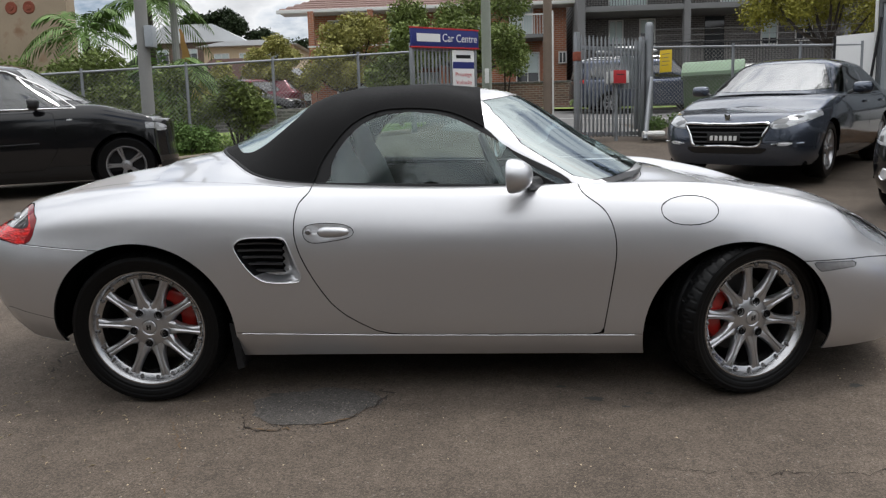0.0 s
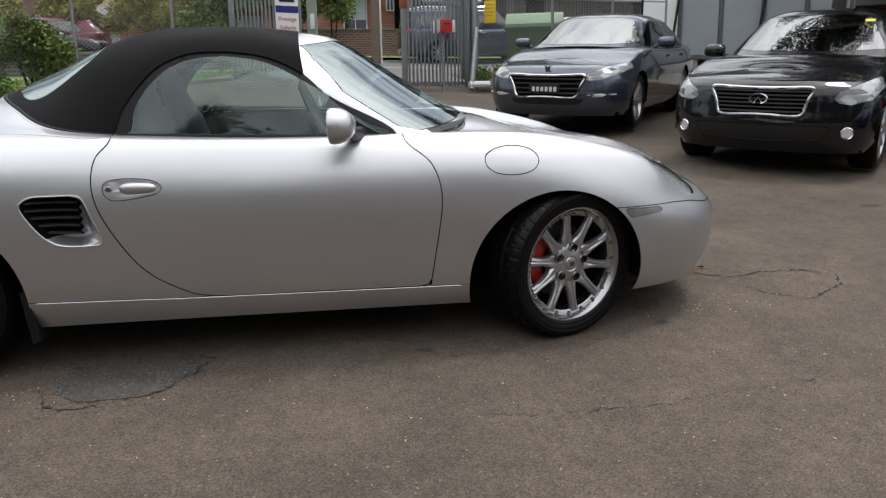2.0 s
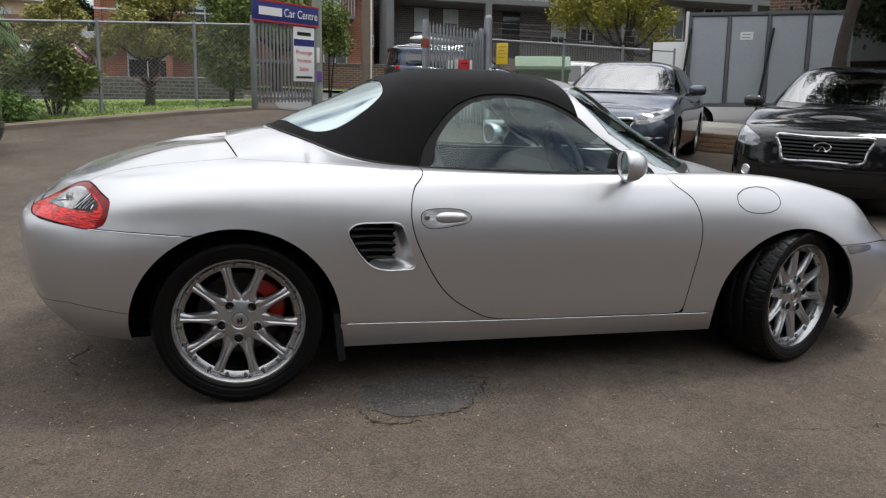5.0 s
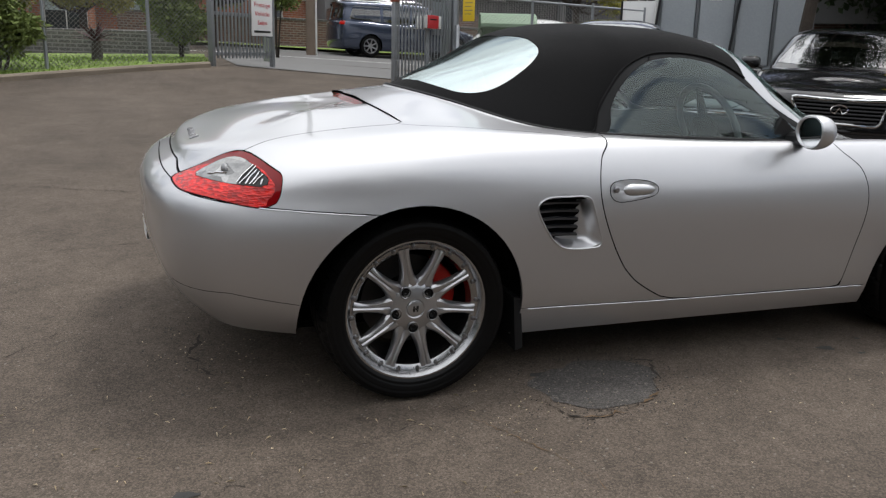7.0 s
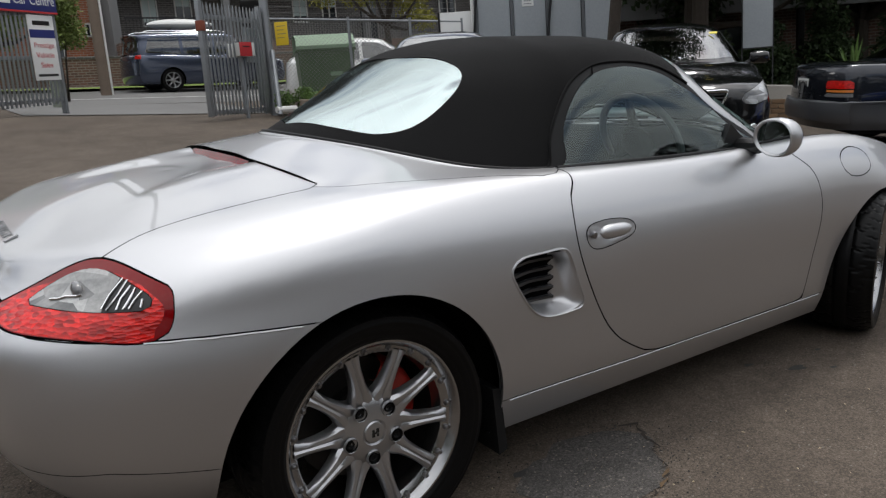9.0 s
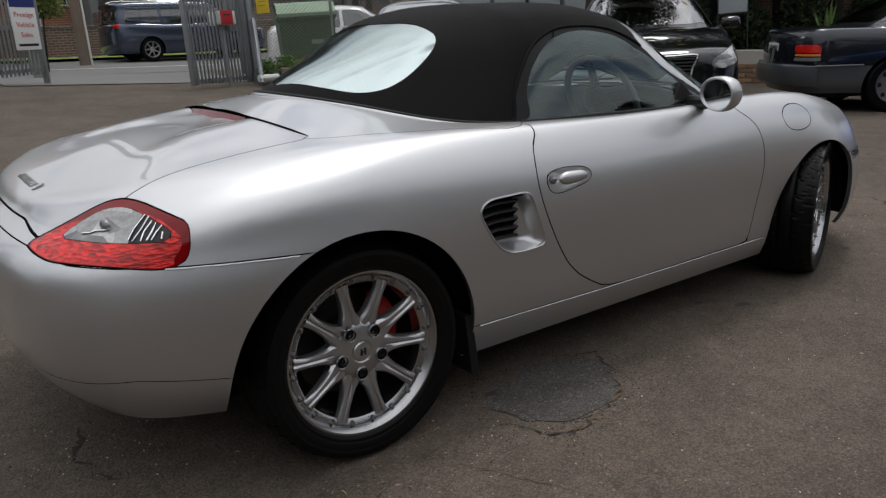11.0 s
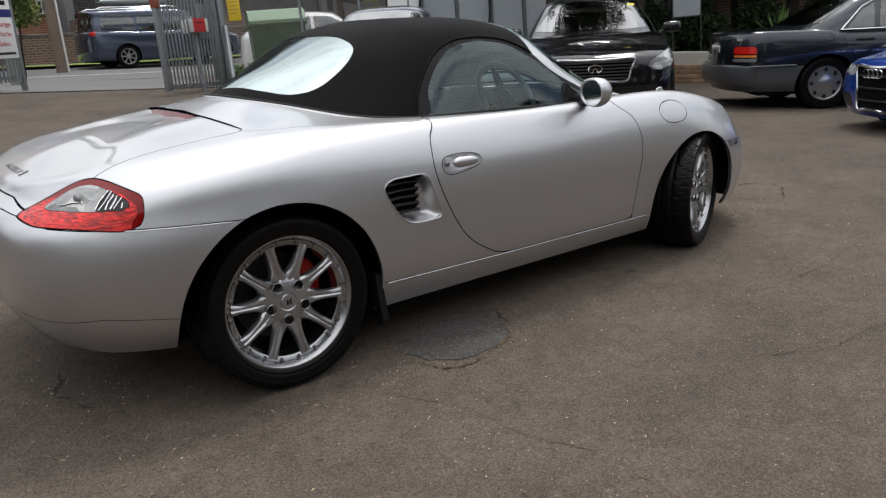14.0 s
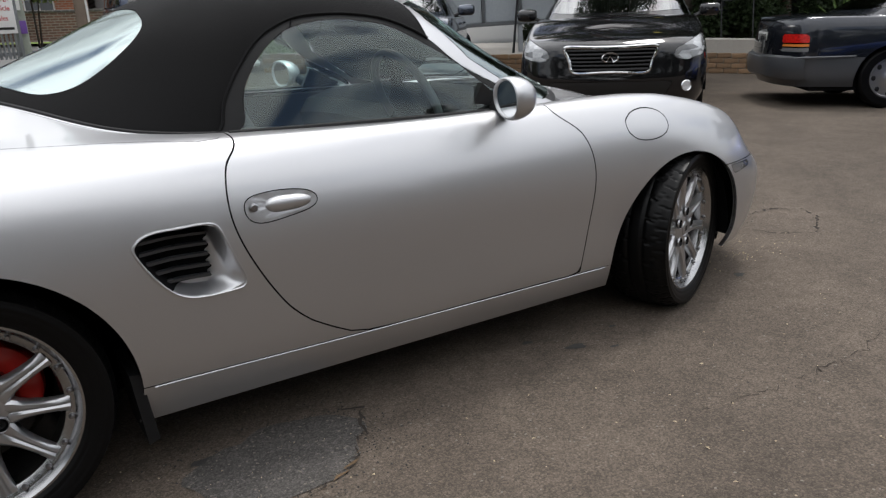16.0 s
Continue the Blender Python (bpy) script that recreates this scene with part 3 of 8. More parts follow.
BUMPER_LINE = [(-0.843, 0, 0.5), (-0.813, 0.38, 0.5), (-0.723, 0.68, 0.5), (-0.451, 0.838, 0.49), (0, 0.882, 0.47), (0.42, 0.862, 0.46), (1.2, 0.852, 0.45), (2, 0.838, 0.43), (2.415, 0.845, 0.43), (2.741, 0.812, 0.42), (3.09, 0.66, 0.4), (3.305, 0.38, 0.4), (3.38, 0, 0.4)]
MID_LINE = [(-0.848, 0, 0.6), (-0.818, 0.38, 0.6), (-0.728, 0.68, 0.61), (-0.451, 0.84, 0.61), (0, 0.888, 0.61), (0.42, 0.868, 0.6), (1.2, 0.862, 0.6), (2, 0.85, 0.57), (2.415, 0.852, 0.55), (2.741, 0.812, 0.52), (3.061, 0.66, 0.49), (3.27, 0.39, 0.48), (3.35, 0, 0.47)]
WAIST_LINE = [(-0.833, 0, 0.69), (-0.808, 0.38, 0.695), (-0.713, 0.66, 0.695), (-0.451, 0.815, 0.7), (0, 0.872, 0.72), (0.42, 0.858, 0.71), (1.2, 0.85, 0.71), (2, 0.838, 0.7), (2.415, 0.835, 0.67), (2.741, 0.79, 0.603), (2.985, 0.66, 0.563), (3.2, 0.4, 0.538), (3.29, 0, 0.528)]
SHOULDER_LINE = [(-0.738, 0, 0.753), (-0.718, 0.36, 0.753), (-0.64, 0.6, 0.758), (-0.432, 0.780, 0.778), (0, 0.843, 0.81), (0.42, 0.827, 0.805), (1.2, 0.812, 0.8), (2, 0.8, 0.79), (2.415, 0.785, 0.765), (2.741, 0.745, 0.693), (2.91, 0.65, 0.648), (3.08, 0.42, 0.608), (3.19, 0, 0.598)]
WING_TOP = [(-0.7, 0, 0.788), (-0.68, 0.33, 0.793), (-0.6, 0.52, 0.813), (-0.42, 0.672, 0.843), (0, 0.752, 0.88), (0.42, 0.755, 0.88), (1.2, 0.765, 0.858), (2, 0.71, 0.860), (2.415, 0.69, 0.832), (2.726, 0.665, 0.760), (2.852, 0.6, 0.713), (2.969, 0.43, 0.678), (3.085, 0, 0.658)]
DECK_EDGE = [(-0.6, 0, 0.823), (-0.58, 0.3, 0.828), (-0.5, 0.45, 0.848), (-0.36, 0.54, 0.873), (0, 0.58, 0.908), (0.42, 0.62, 0.905), (1.2, 0.66, 0.86), (2, 0.55, 0.84), (2.415, 0.52, 0.788), (2.678, 0.52, 0.736), (2.765, 0.5, 0.73), (2.843, 0.4, 0.72), (2.94, 0, 0.72)]
DECK_INNER = [(-0.4, 0, 0.885), (-0.38, 0.22, 0.885), (-0.32, 0.28, 0.9), (-0.22, 0.3, 0.922), (0, 0.3, 0.950), (0.42, 0.32, 0.958), (1.2, 0.35, 0.86), (2, 0.3, 0.872), (2.415, 0.28, 0.800), (2.58, 0.28, 0.768), (2.629, 0.27, 0.760), (2.687, 0.22, 0.752), (2.745, 0, 0.748)]
CENTRE_LINE = [(-0.2, 0, 0.92), (-0.18, 0, 0.925), (-0.14, 0, 0.93), (-0.07, 0, 0.948), (0.02, 0, 0.972), (0.42, 0, 0.985), (1.2, 0, 0.86), (2, 0, 0.882), (2.36, 0, 0.818), (2.43, 0, 0.806), (2.47, 0, 0.799), (2.5, 0, 0.794), (2.52, 0, 0.791)]
LINES = [UNDER_EDGE, LOWER_EDGE, BUMPER_LINE, MID_LINE, WAIST_LINE, SHOULDER_LINE, WING_TOP, DECK_EDGE, DECK_INNER, CENTRE_LINE]
ROOF_BASE = [(.125, 0, .992), (.27, .36, .955), (.43, .585, .907), (.70, .69, .875), (1.2, .695, .859), (1.70, .69, .846), (1.97, .56, .855), (2.10, .31, .875), (2.14, 0, .88)]
GLASS_LOW = [(.27, 0, 1.062), (.38, .33, 1.046), (.52, .53, 1.02), (.78, .645, 1.0), (1.2, .66, .99), (1.55, .645, .98), (1.77, .53, .97), (1.90, .29, .985), (1.94, 0, .99)]
GLASS_HIGH = [(.42, 0, 1.125), (.49, .31, 1.125), (.61, .485, 1.12), (.86, .605, 1.11), (1.15, .62, 1.11), (1.43, .60, 1.09), (1.60, .49, 1.085), (1.72, .27, 1.10), (1.75, 0, 1.105)]
ROOF_EDGE = [(.60, 0, 1.208), (.63, .29, 1.20), (.72, .43, 1.195), (.92, .535, 1.20), (1.12, .55, 1.20), (1.32, .53, 1.19), (1.45, .44, 1.19), (1.55, .25, 1.208), (1.57, 0, 1.212)]
ROOF_TOP = [(.80, 0, 1.262), (.81, .22, 1.257), (.85, .31, 1.252), (.97, .37, 1.255), (1.10, .38, 1.258), (1.22, .36, 1.253), (1.30, .30, 1.244), (1.38, .18, 1.25), (1.40, 0, 1.252)]
ROOF_RIDGE = [(.98, 0, 1.279), (.99, 0, 1.279), (1.0, 0, 1.28), (1.04, 0, 1.28), (1.10, 0, 1.28), (1.15, 0, 1.279), (1.18, 0, 1.278), (1.20, 0, 1.277), (1.21, 0, 1.276)]
CABIN = [ROOF_BASE, GLASS_LOW, GLASS_HIGH, ROOF_EDGE, ROOF_TOP, ROOF_RIDGE]
ARCH_R, ARCH_F = (-0.008, 0.30, 0.382), (2.386, 0.262, 0.373)


def ring(c):
    return lambda V: np.where(V[:, 1] > 0.45, np.hypot(V[:, 0] - c[0], V[:, 2] - c[1]) - c[2], 1.0)


def side(poly, low=0.3, per=8, smooth=True):
    """A panel drawn on the side of the car (x, z)."""
    C = closed_curve(poly, per) if smooth else poly
    return lambda V: np.where(V[:, 1] > low, inside(C, V[:, 0], V[:, 2]), -1.0)


def plan(poly, low=0.5, per=8):
    """A panel drawn from above on half the car (x, y)."""
    C = closed_curve(poly, per)
    return lambda V: np.where(V[:, 2] > low, inside(C, V[:, 0], V[:, 1]), -1.0)


hero = thing("roadster", on_lot(0, 0, 0), "silver two-seat roadster with a black fabric roof raised, parked on asphalt", "car")


def pair(name, mesh, mat, parent=hero, label="", sides=(-1, 1)):
    """One part for each side of the car; the drawn half lies at y > 0."""
    g = tidy(*mesh)
    out = []
    for s in sides:
        out.append(part(name, g if s > 0 else g.mirrored(), mat, parent, label))
    return out


def line(xs, zs):
    return lambda V: np.interp(V[:, 0], xs, zs)


def laid(curve, centre, source, depth, rings):
    """A fine dish laid into the side of the body, inside a curve (x, z)."""
    sv = np.asarray(source)
    sv = sv[sv[:, 1] > .3]
    net = []
    for t in rings:
        row = []
        for px, pz in list(curve) + [curve[0]]:
            x, z = centre[0] + (px - centre[0]) * t, centre[1] + (pz - centre[1]) * t
            d = (sv[:, 0] - x) ** 2 + (sv[:, 2] - z) ** 2
            near = np.argsort(d)[:8]
            wt = 1 / (d[near] + 4e-6)
            row.append((x, float((sv[near, 1] * wt).sum() / wt.sum() - depth(x, z, t)), z))
        net.append(row)
    return Geo().sheet(net)


skin = grid_faces(smooth_net(LINES, 14, 7))
hole = plan([(.40, -.4), (.42, .3), (.54, .54), (.78, .64), (1.2, .655), (1.65, .645), (1.92, .52), (2.06, .2), (2.08, -.4)])
_, skin, _ = cut(*skin, hole)
skin, _, rim_r = cut(*skin, ring(ARCH_R))
skin, _, rim_f = cut(*skin, ring(ARCH_F))
vent_curve = closed_curve([(.402, .668), (.44, .690), (.51, .692), (.585, .690), (.615, .655), (.642, .58), (.659, .535), (.652, .514), (.625, .508), (.546, .508), (.47, .540), (.41, .625)])
lamp_f = plan([(2.79, .655), (2.86, .59), (2.97, .48), (3.06, .43), (3.11, .47), (3.09, .57), (2.98, .645), (2.87, .688)], .52)
under = (np.asarray(skin[0]) - 0.010 * normals_of(*skin), skin[1])
_, under, _ = cut(*under, side(vent_curve, smooth=False))
_, under, _ = cut(*under, lamp_f)


def dip(V):
    """How far the boot lid falls away towards the brake lamp."""
    k = np.clip((.30 - np.abs(V[:, 1])) / .10, 0, 1)
    b = np.clip((V[:, 0] + .36) / .31, 0, 1)
    return .022 * k * k * (3 - 2 * k) * b ** 1.5 * (V[:, 0] < .3)


under[0][:, 2] -= np.where(under[0][:, 2] > .7, 1.2 * dip(under[0]), 0)

# wheel arch edges and liners
for c, edge in ((ARCH_R, rim_r), (ARCH_F, rim_f)):
    turn = lambda p, c=c: math.atan2(p[2] - c[1], p[0] - c[0]) % (2 * math.pi) - (2 * math.pi if math.atan2(p[2] - c[1], p[0] - c[0]) % (2 * math.pi) > 1.6 * math.pi else 0)
    edge = [p for p in edge if p[1] > 0.5]
    fold = lip(edge, turn, lambda p, c=c: ((p[0] - c[0]) * 0.01, -0.022, (p[2] - c[1]) * 0.01))
    pair("arch_edge", (np.array(fold.V), fold.F), M["silver"])
    liner = Geo().lathe([(c[2] + 0.055, 0.735), (c[2] + 0.006, 0.755), (c[2] + 0.016, 0.60), (c[2] + 0.01, 0.45), (0.02, 0.44)], 36, pose(c[0], 0, c[1]), radians(-6), radians(186))
    pair("wheel_arch_liner", (np.array(liner.V), liner.F), M["shut_line"])

# panels
sill_line = line([.3, .9, 2.05], [.302, .284, .262])
door_curve = [(.700, .872), (.665, .83), (.640, .737), (.66, .624), (.729, .485), (.816, .378), (.925, .311), (1.04, .282), (1.4, .2745), (1.80, .2668), (1.838, .2662), (1.853, .2660), (1.857, .280), (1.870, .374), (1.892, .533), (1.895, .666), (1.842, .782), (1.765, .846), (1.70, .95), (1.2, 1.0), (.75, .97)]
door, skin = split(skin, side(door_curve))
plate_curve = closed_curve([(.677, .709), (.69, .733), (.74, .742), (.80, .741), (.855, .730), (.876, .708), (.856, .686), (.79, .673), (.72, .667), (.685, .683)], 6)
door, plates = split(door, side(plate_curve, smooth=False), 0.0)[::-1]
doors = pair("door", door, M["silver"], hero, "silver door panel")
for d, s in zip(doors, (-1, 1)):
    flat = laid(plate_curve, (.785, .705), plates[0], lambda x, z, t: .002 * max(0, min((.8 - t) / .4, 1)) * max(0, min((x - .70) / .04, 1)), [1.015, 1.0, .975, .95, .9, .8, .7, .6, .5, .4, .25, .03])
    part("handle_plate", flat if s > 0 else flat.mirrored(), M["silver"], d)
    grip = Geo().sheet([[(.796 + .064 * u, s * (.8485 + (.0175 * (1 - abs(u) ** 3.2) ** .5 + .002) * max(0, math.sin(a)) ** .8), .7075 + .0205 * (1 - abs(u) ** 3.2) ** .5 * math.cos(a) * (1 - .12 * u)) for a in np.linspace(0, math.pi, 15)] for u in np.linspace(-1, 1, 25)])
    part("door_handle", grip, M["silver"], d, "silver pull handle")
    part("plate_gap", Geo().tube([(x, s * (y + .0004), z) for x, y, z in laid(plate_curve, (.785, .705), plates[0], lambda x, z, t: 0, [1.0]).V][:-1], .0014, 5, closed=True), M["shut_line"], d)
    part("key_lock", Geo().lathe([(.001, .004), (.007, .004), (.0105, .0015), (.0105, -.006)], 20, pose(.699, s * .862, .711, 0, 0, 0 if s > 0 else 180)), M["steel_bolt"], d)
sill, skin = split(skin, lambda V: np.where((V[:, 0] > .33) & (V[:, 0] < 2.1), sill_line(V) - V[:, 2], -1), 0.0012)
pair("side_sill", sill, M["silver"])
fuel = [(2.074, .762), (2.10, .795), (2.181, .811), (2.265, .795), (2.293, .757), (2.265, .718), (2.184, .703), (2.10, .72)]
flap, whole = split(skin, side(fuel), 0.0019)
pair("fuel_flap", flap, M["silver"], sides=(-1,))
blank, _, _ = cut(*skin, side(fuel))
pair("wing_patch", blank, M["silver"], sides=(1,))
skin = whole

# side air intakes: a scoop that deepens towards the back, with slats
scoop, skin = split(skin, side(vent_curve, smooth=False), 0.0)
def scoop_depth(x, t):
    """How deep the scoop lies: steep at its back edge, running out softly to the front."""
    deep = np.clip((.662 - x) / .085, 0, 1)
    soft = .6 * (1 - deep) + .26 * deep
    k = np.clip((1 - t) / soft, 0, 1)
    return .011 * np.clip((1 - t) / .14, 0, 1) ** 1.3 + .052 * (k * k * (3 - 2 * k)) * deep


rings = np.concatenate([[1, .985, .96], np.linspace(.93, 0.02, 18)])
flat_net = laid(vent_curve, (.545, .60), scoop[0], lambda x, z, t: scoop_depth(x, t), rings)
back, front, _ = cut(np.array(flat_net.V), flat_net.F, lambda V: np.minimum(.583 + .006 * np.sin(V[:, 2] * 224) - V[:, 0], V[:, 2] - .540))
intake = pair("air_intake", front, M["silver"], hero, "silver scooped side air intake")
for it, s in zip(intake, (-1, 1)):
    part("intake_rim", Geo().tube([(x, s * (y + .0005), z) for x, y, z in laid(vent_curve, (.545, .60), scoop[0], lambda x, z, t: 0, [1.0]).V][:-1], .0032, 6, closed=True), M["silver"], it)
    g = tidy(*back)
    part("intake_back", g if s > 0 else g.mirrored(), M["shut_line"], it)
    for k in range(5):
        z = .668 - k * .028
        x0, x1 = .412 + max(0, k - 1) * .014, .581
        rows = [[(x, s * (.870 - (.012 + .036 * min((x - .405) / .09, 1)) - d), z + h - (x - .41) * .05) for x in np.linspace(x0, x1, 6)] for d, h in ((0.012, .006), (0, .004), (0, -.003), (.012, -.005))]
        part("slat", Geo().sheet(rows), M["slat"], it)

# front lamps, markers and bumpers
lamp, skin = split(skin, lamp_f, 0.0016)
for h, s in zip(pair("headlight", lamp, M["lens_clear"], hero, "clear headlight cover"), (-1, 1)):
    deep = (np.asarray(lamp[0]) - .007 * normals_of(*lamp), lamp[1])
    g = tidy(*deep)
    part("headlight_bowl", g if s > 0 else g.mirrored(), M["reflector"], h)
mark, skin = split(skin, side([(2.655, .546), (2.842, .537), (2.852, .527), (2.842, .516), (2.685, .507)], .4, 4, False), 0.0012)
pair("side_marker", mark, M["smoke_lens"], hero, "smoked side marker lamp")
nose, skin = split(skin, lambda V: np.where(V[:, 0] > 2.55, line([2.6, 2.75, 2.92, 3.05, 3.15, 3.4], [.552, .549, .543, .527, .503, .47])(V) - V[:, 2], -1), 0.0018)
part("front_bumper", both(*nose), M["silver"], hero, "silver front bumper")
tail_curve = closed_curve([(.352, .681), (.372, .752), (.319, .785), (.125, .8215), (-.04, .790), (-.195, .738), (-.21, .722), (-.10, .707), (-.005, .701), (.175, .689)])
on_tail = lambda V: np.where(V[:, 0] < -.3, V[:, 0] + V[:, 1], 9.0)
tail, skin = split(skin, lambda V: inside(tail_curve, on_tail(V), V[:, 2]), 0.0015)
clear_curve = closed_curve([(-.085, .748), (-.03, .775), (.055, .804), (.115, .8085), (.20, .794), (.28, .772), (.318, .756), (.325, .742), (.30, .736), (.15, .738), (.02, .741), (-.06, .742)])
stripe_f = lambda V: inside(clear_curve, on_tail(V), V[:, 2])


def band_width(V):
    """The dark red border runs along the top and round the outer end; below, the red lens reaches the edge."""
    q, z = on_tail(V), V[:, 2]
    return .003 + .013 * np.clip((z - .742) / .03, 0, 1) * np.clip((q + .12) / .1, 0, 1) + .022 * np.clip((q - .29) / .05, 0, 1) * np.clip((z - .68) / .02, 0, 1)


core, edge_band, _ = cut(*tail, lambda V: inside(tail_curve, on_tail(V), V[:, 2]) - band_width(V))
clear, red = split(core, stripe_f, 0.0006)
lamp_v, lamp_n = np.asarray(core[0]), normals_of(*core)
lamp_q = on_tail(lamp_v)
grid_part, clear, _ = cut(*clear, lambda V: on_tail(V) - .186 - (V[:, 2] - .73) * .30)
for lampo, s in zip(pair("tail_light", edge_band, M["dark_red"], hero, "red and clear wraparound tail lamp"), (-1, 1)):
    for nm, ms, mt in (("red_lens", red, M["red_lens"]), ("clear_lens", clear, M["clear_lens"]), ("dark_lens", grid_part, M["black_trim"])):
        g = tidy(*ms)
        part(nm, g if s > 0 else g.mirrored(), mt, lampo)
    def on_lamp(q, z, up=.0015):
        """A place on the lamp's face."""
        d = (lamp_q - q) ** 2 + (lamp_v[:, 2] - z) ** 2
        near = np.argsort(d)[:6]
        wt = 1 / (d[near] + 1e-7)
        p = (lamp_v[near] * wt[:, None]).sum(0) / wt.sum() + up * (lamp_n[near] * wt[:, None]).sum(0) / wt.sum()
        return (p[0], s * p[1], p[2])

    for k in range(6):
        z0, z1 = .741, (.790, .784, .778, .771, .764, .756)[k]
        q0 = .186 + k * .0205
        part("grille_bar", Geo().tube([on_lamp(q0 + (z1 - z0) * .55 * t, z0 + (z1 - z0) * t, .003) for t in (0, .5, 1)], .0021, 5), M["chrome"], lampo)
    bowl = Vector(on_lamp(.075, .772, -.004))
    part("bulb_bowl", Geo().ball(tuple(bowl), .012, .026, .019, 10), M["smoke_lens"], lampo)
    part("bulb_reflector", Geo().tube([on_lamp(.00 + .11 * t, .752 + .012 * t) for t in np.linspace(0, 1, 7)], .0028, 6), M["chrome"], lampo)
rear_line = line([-.80, -.735, -.69, -.595, -.455, -.19, -.1], [.740, .722, .699, .687, .676, .659, .654])
bumper, skin = split(skin, lambda V: np.where(V[:, 0] < -.1, rear_line(V) - V[:, 2], -1), 0.0016)
apron, bumper = split(bumper, lambda V: line([-.80, -.742, -.592, -.404, -.3], [.395, .395, .405, .372, .355])(V) - V[:, 2], 0.0011)
part("rear_bumper", both(*bumper), M["silver"], hero, "silver rear bumper")
part("rear_apron", both(*apron), M["silver"], hero)
lid_edge = lambda y: float(np.interp(abs(y), [0, .27, .585], [-.055, -.052, .003]))
lid_plan = plan([(lid_edge(y), y) for y in np.linspace(-.3, .585, 36)] + [(-.012, .600), (-.05, .604), (-.14, .60), (-.375, .60), (-.50, .63), (-.66, .64), (-.80, .60), (-.82, .3), (-.82, -.3)], .6)
lid, skin = split(skin, lambda V: np.minimum(lid_plan(V), np.where(V[:, 0] < -.45, V[:, 2] - np.interp(V[:, 1], [0, .35, .47, .55, .7], [.757, .756, .742, .734, .730]), 1.0)), 0.0018)
lv = np.array(lid[0])
deck_v = np.array(lid[0])[np.unique([i for f in lid[1] for i in f])]
lv[:, 2] -= dip(lv)
boot = part("boot_lid", both(lv, lid[1]), M["silver"], hero, "silver boot lid")
lid_v = lv[np.unique([i for f in lid[1] for i in f])]


def on_lid(x, y, up=0.0):
    """A place on the boot lid."""
    v = lid_v
    d = (v[:, 0] - x) ** 2 + (v[:, 1] - abs(y)) ** 2
    near = np.argsort(d)[:6]
    wt = 1 / (d[near] + 1e-6)
    return (x, y, float((v[near, 2] * wt).sum() / wt.sum()) + up)


near_edge = deck_v[(deck_v[:, 0] > -.14) & (np.abs(deck_v[:, 1]) < .4)]
edge_fit = np.linalg.lstsq(np.stack([np.ones(len(near_edge)), near_edge[:, 0], near_edge[:, 1] ** 2], 1), near_edge[:, 2], rcond=None)[0]
edge_z = lambda x, y: float(edge_fit @ (1, x, y * y))
cover, skin = split(skin, plan([(-.10, -.3), (-.10, .3), (-.08, .45), (-.04, .56), (.015, .622), (.09, .655), (.3, .70), (.5, .728), (.68, .735), (.72, .5), (.6, .2), (.6, -.3)], .6), 0.0013)
cv = np.array(cover[0])
cv[:, 2] += 0.005 * np.clip(1 - (cv[:, 0] - np.interp(np.abs(cv[:, 1]), [0, .27, .585], [-.055, -.052, .003])) / .16, 0, 1) ** 1.5 * np.clip((.60 - np.abs(cv[:, 1])) / .08, 0, 1)
part("roof_cover", both(cv, cover[1]), M["silver"], hero)
bonnet, skin = split(skin, plan([(2.10, -.3), (2.09, .25), (2.02, .52), (2.2, .56), (2.45, .54), (2.75, .48), (2.93, .33), (2.97, .15), (2.98, -.3)], .55), 0.0018)
part("bonnet", both(*bonnet), M["silver"], hero, "silver bonnet")
part("body", both(*skin), M["silver"], hero)
part("inner_shell", both(*under), M["shut_line"], hero)
floor_pan = Geo().box(-.42, -.60, .20, 2.95, .60, .23, .01)
part("floor_pan", floor_pan, M["shut_line"], hero)
part("underbody_panel", Geo().box(.40, -.765, .175, 1.98, .765, .195, .005), M["shut_line"], hero)
side_v = np.concatenate([np.asarray(sill[0]), np.asarray(bumper[0]), np.asarray(skin[0])])


def on_side(x, z):
    """A place on the flank."""
    v = side_v[side_v[:, 1] > .6]
    d = (v[:, 0] - x) ** 2 + (v[:, 2] - z) ** 2
    near = np.argsort(d)[:5]
    wt = 1 / (d[near] + 1e-6)
    return float((v[near, 1] * wt).sum() / wt.sum())


# thin silver tubes added to draw the bright highlight along sill and bumper edges
for s in (-1, 1):
    sill_z = lambda x: float(np.interp(x, [.3, .9, 2.05], [.302, .284, .262]))
    part("sill_bead", Geo().tube([(x, s * (on_side(x, sill_z(x)) + .0006), sill_z(x) - .0035) for x in np.linspace(.40, 1.98, 28)], .0022, 5), M["silver"], hero)
    rz = lambda x: float(np.interp(x, [-.80, -.735, -.69, -.595, -.455, -.19, -.1], [.740, .722, .699, .687, .676, .659, .654]))
    part("bumper_bead", Geo().tube([(x, s * (on_side(x, rz(x)) + .0016), rz(x) - .0035) for x in np.linspace(-.50, -.19, 16)], .0026, 5), M["silver"], hero)

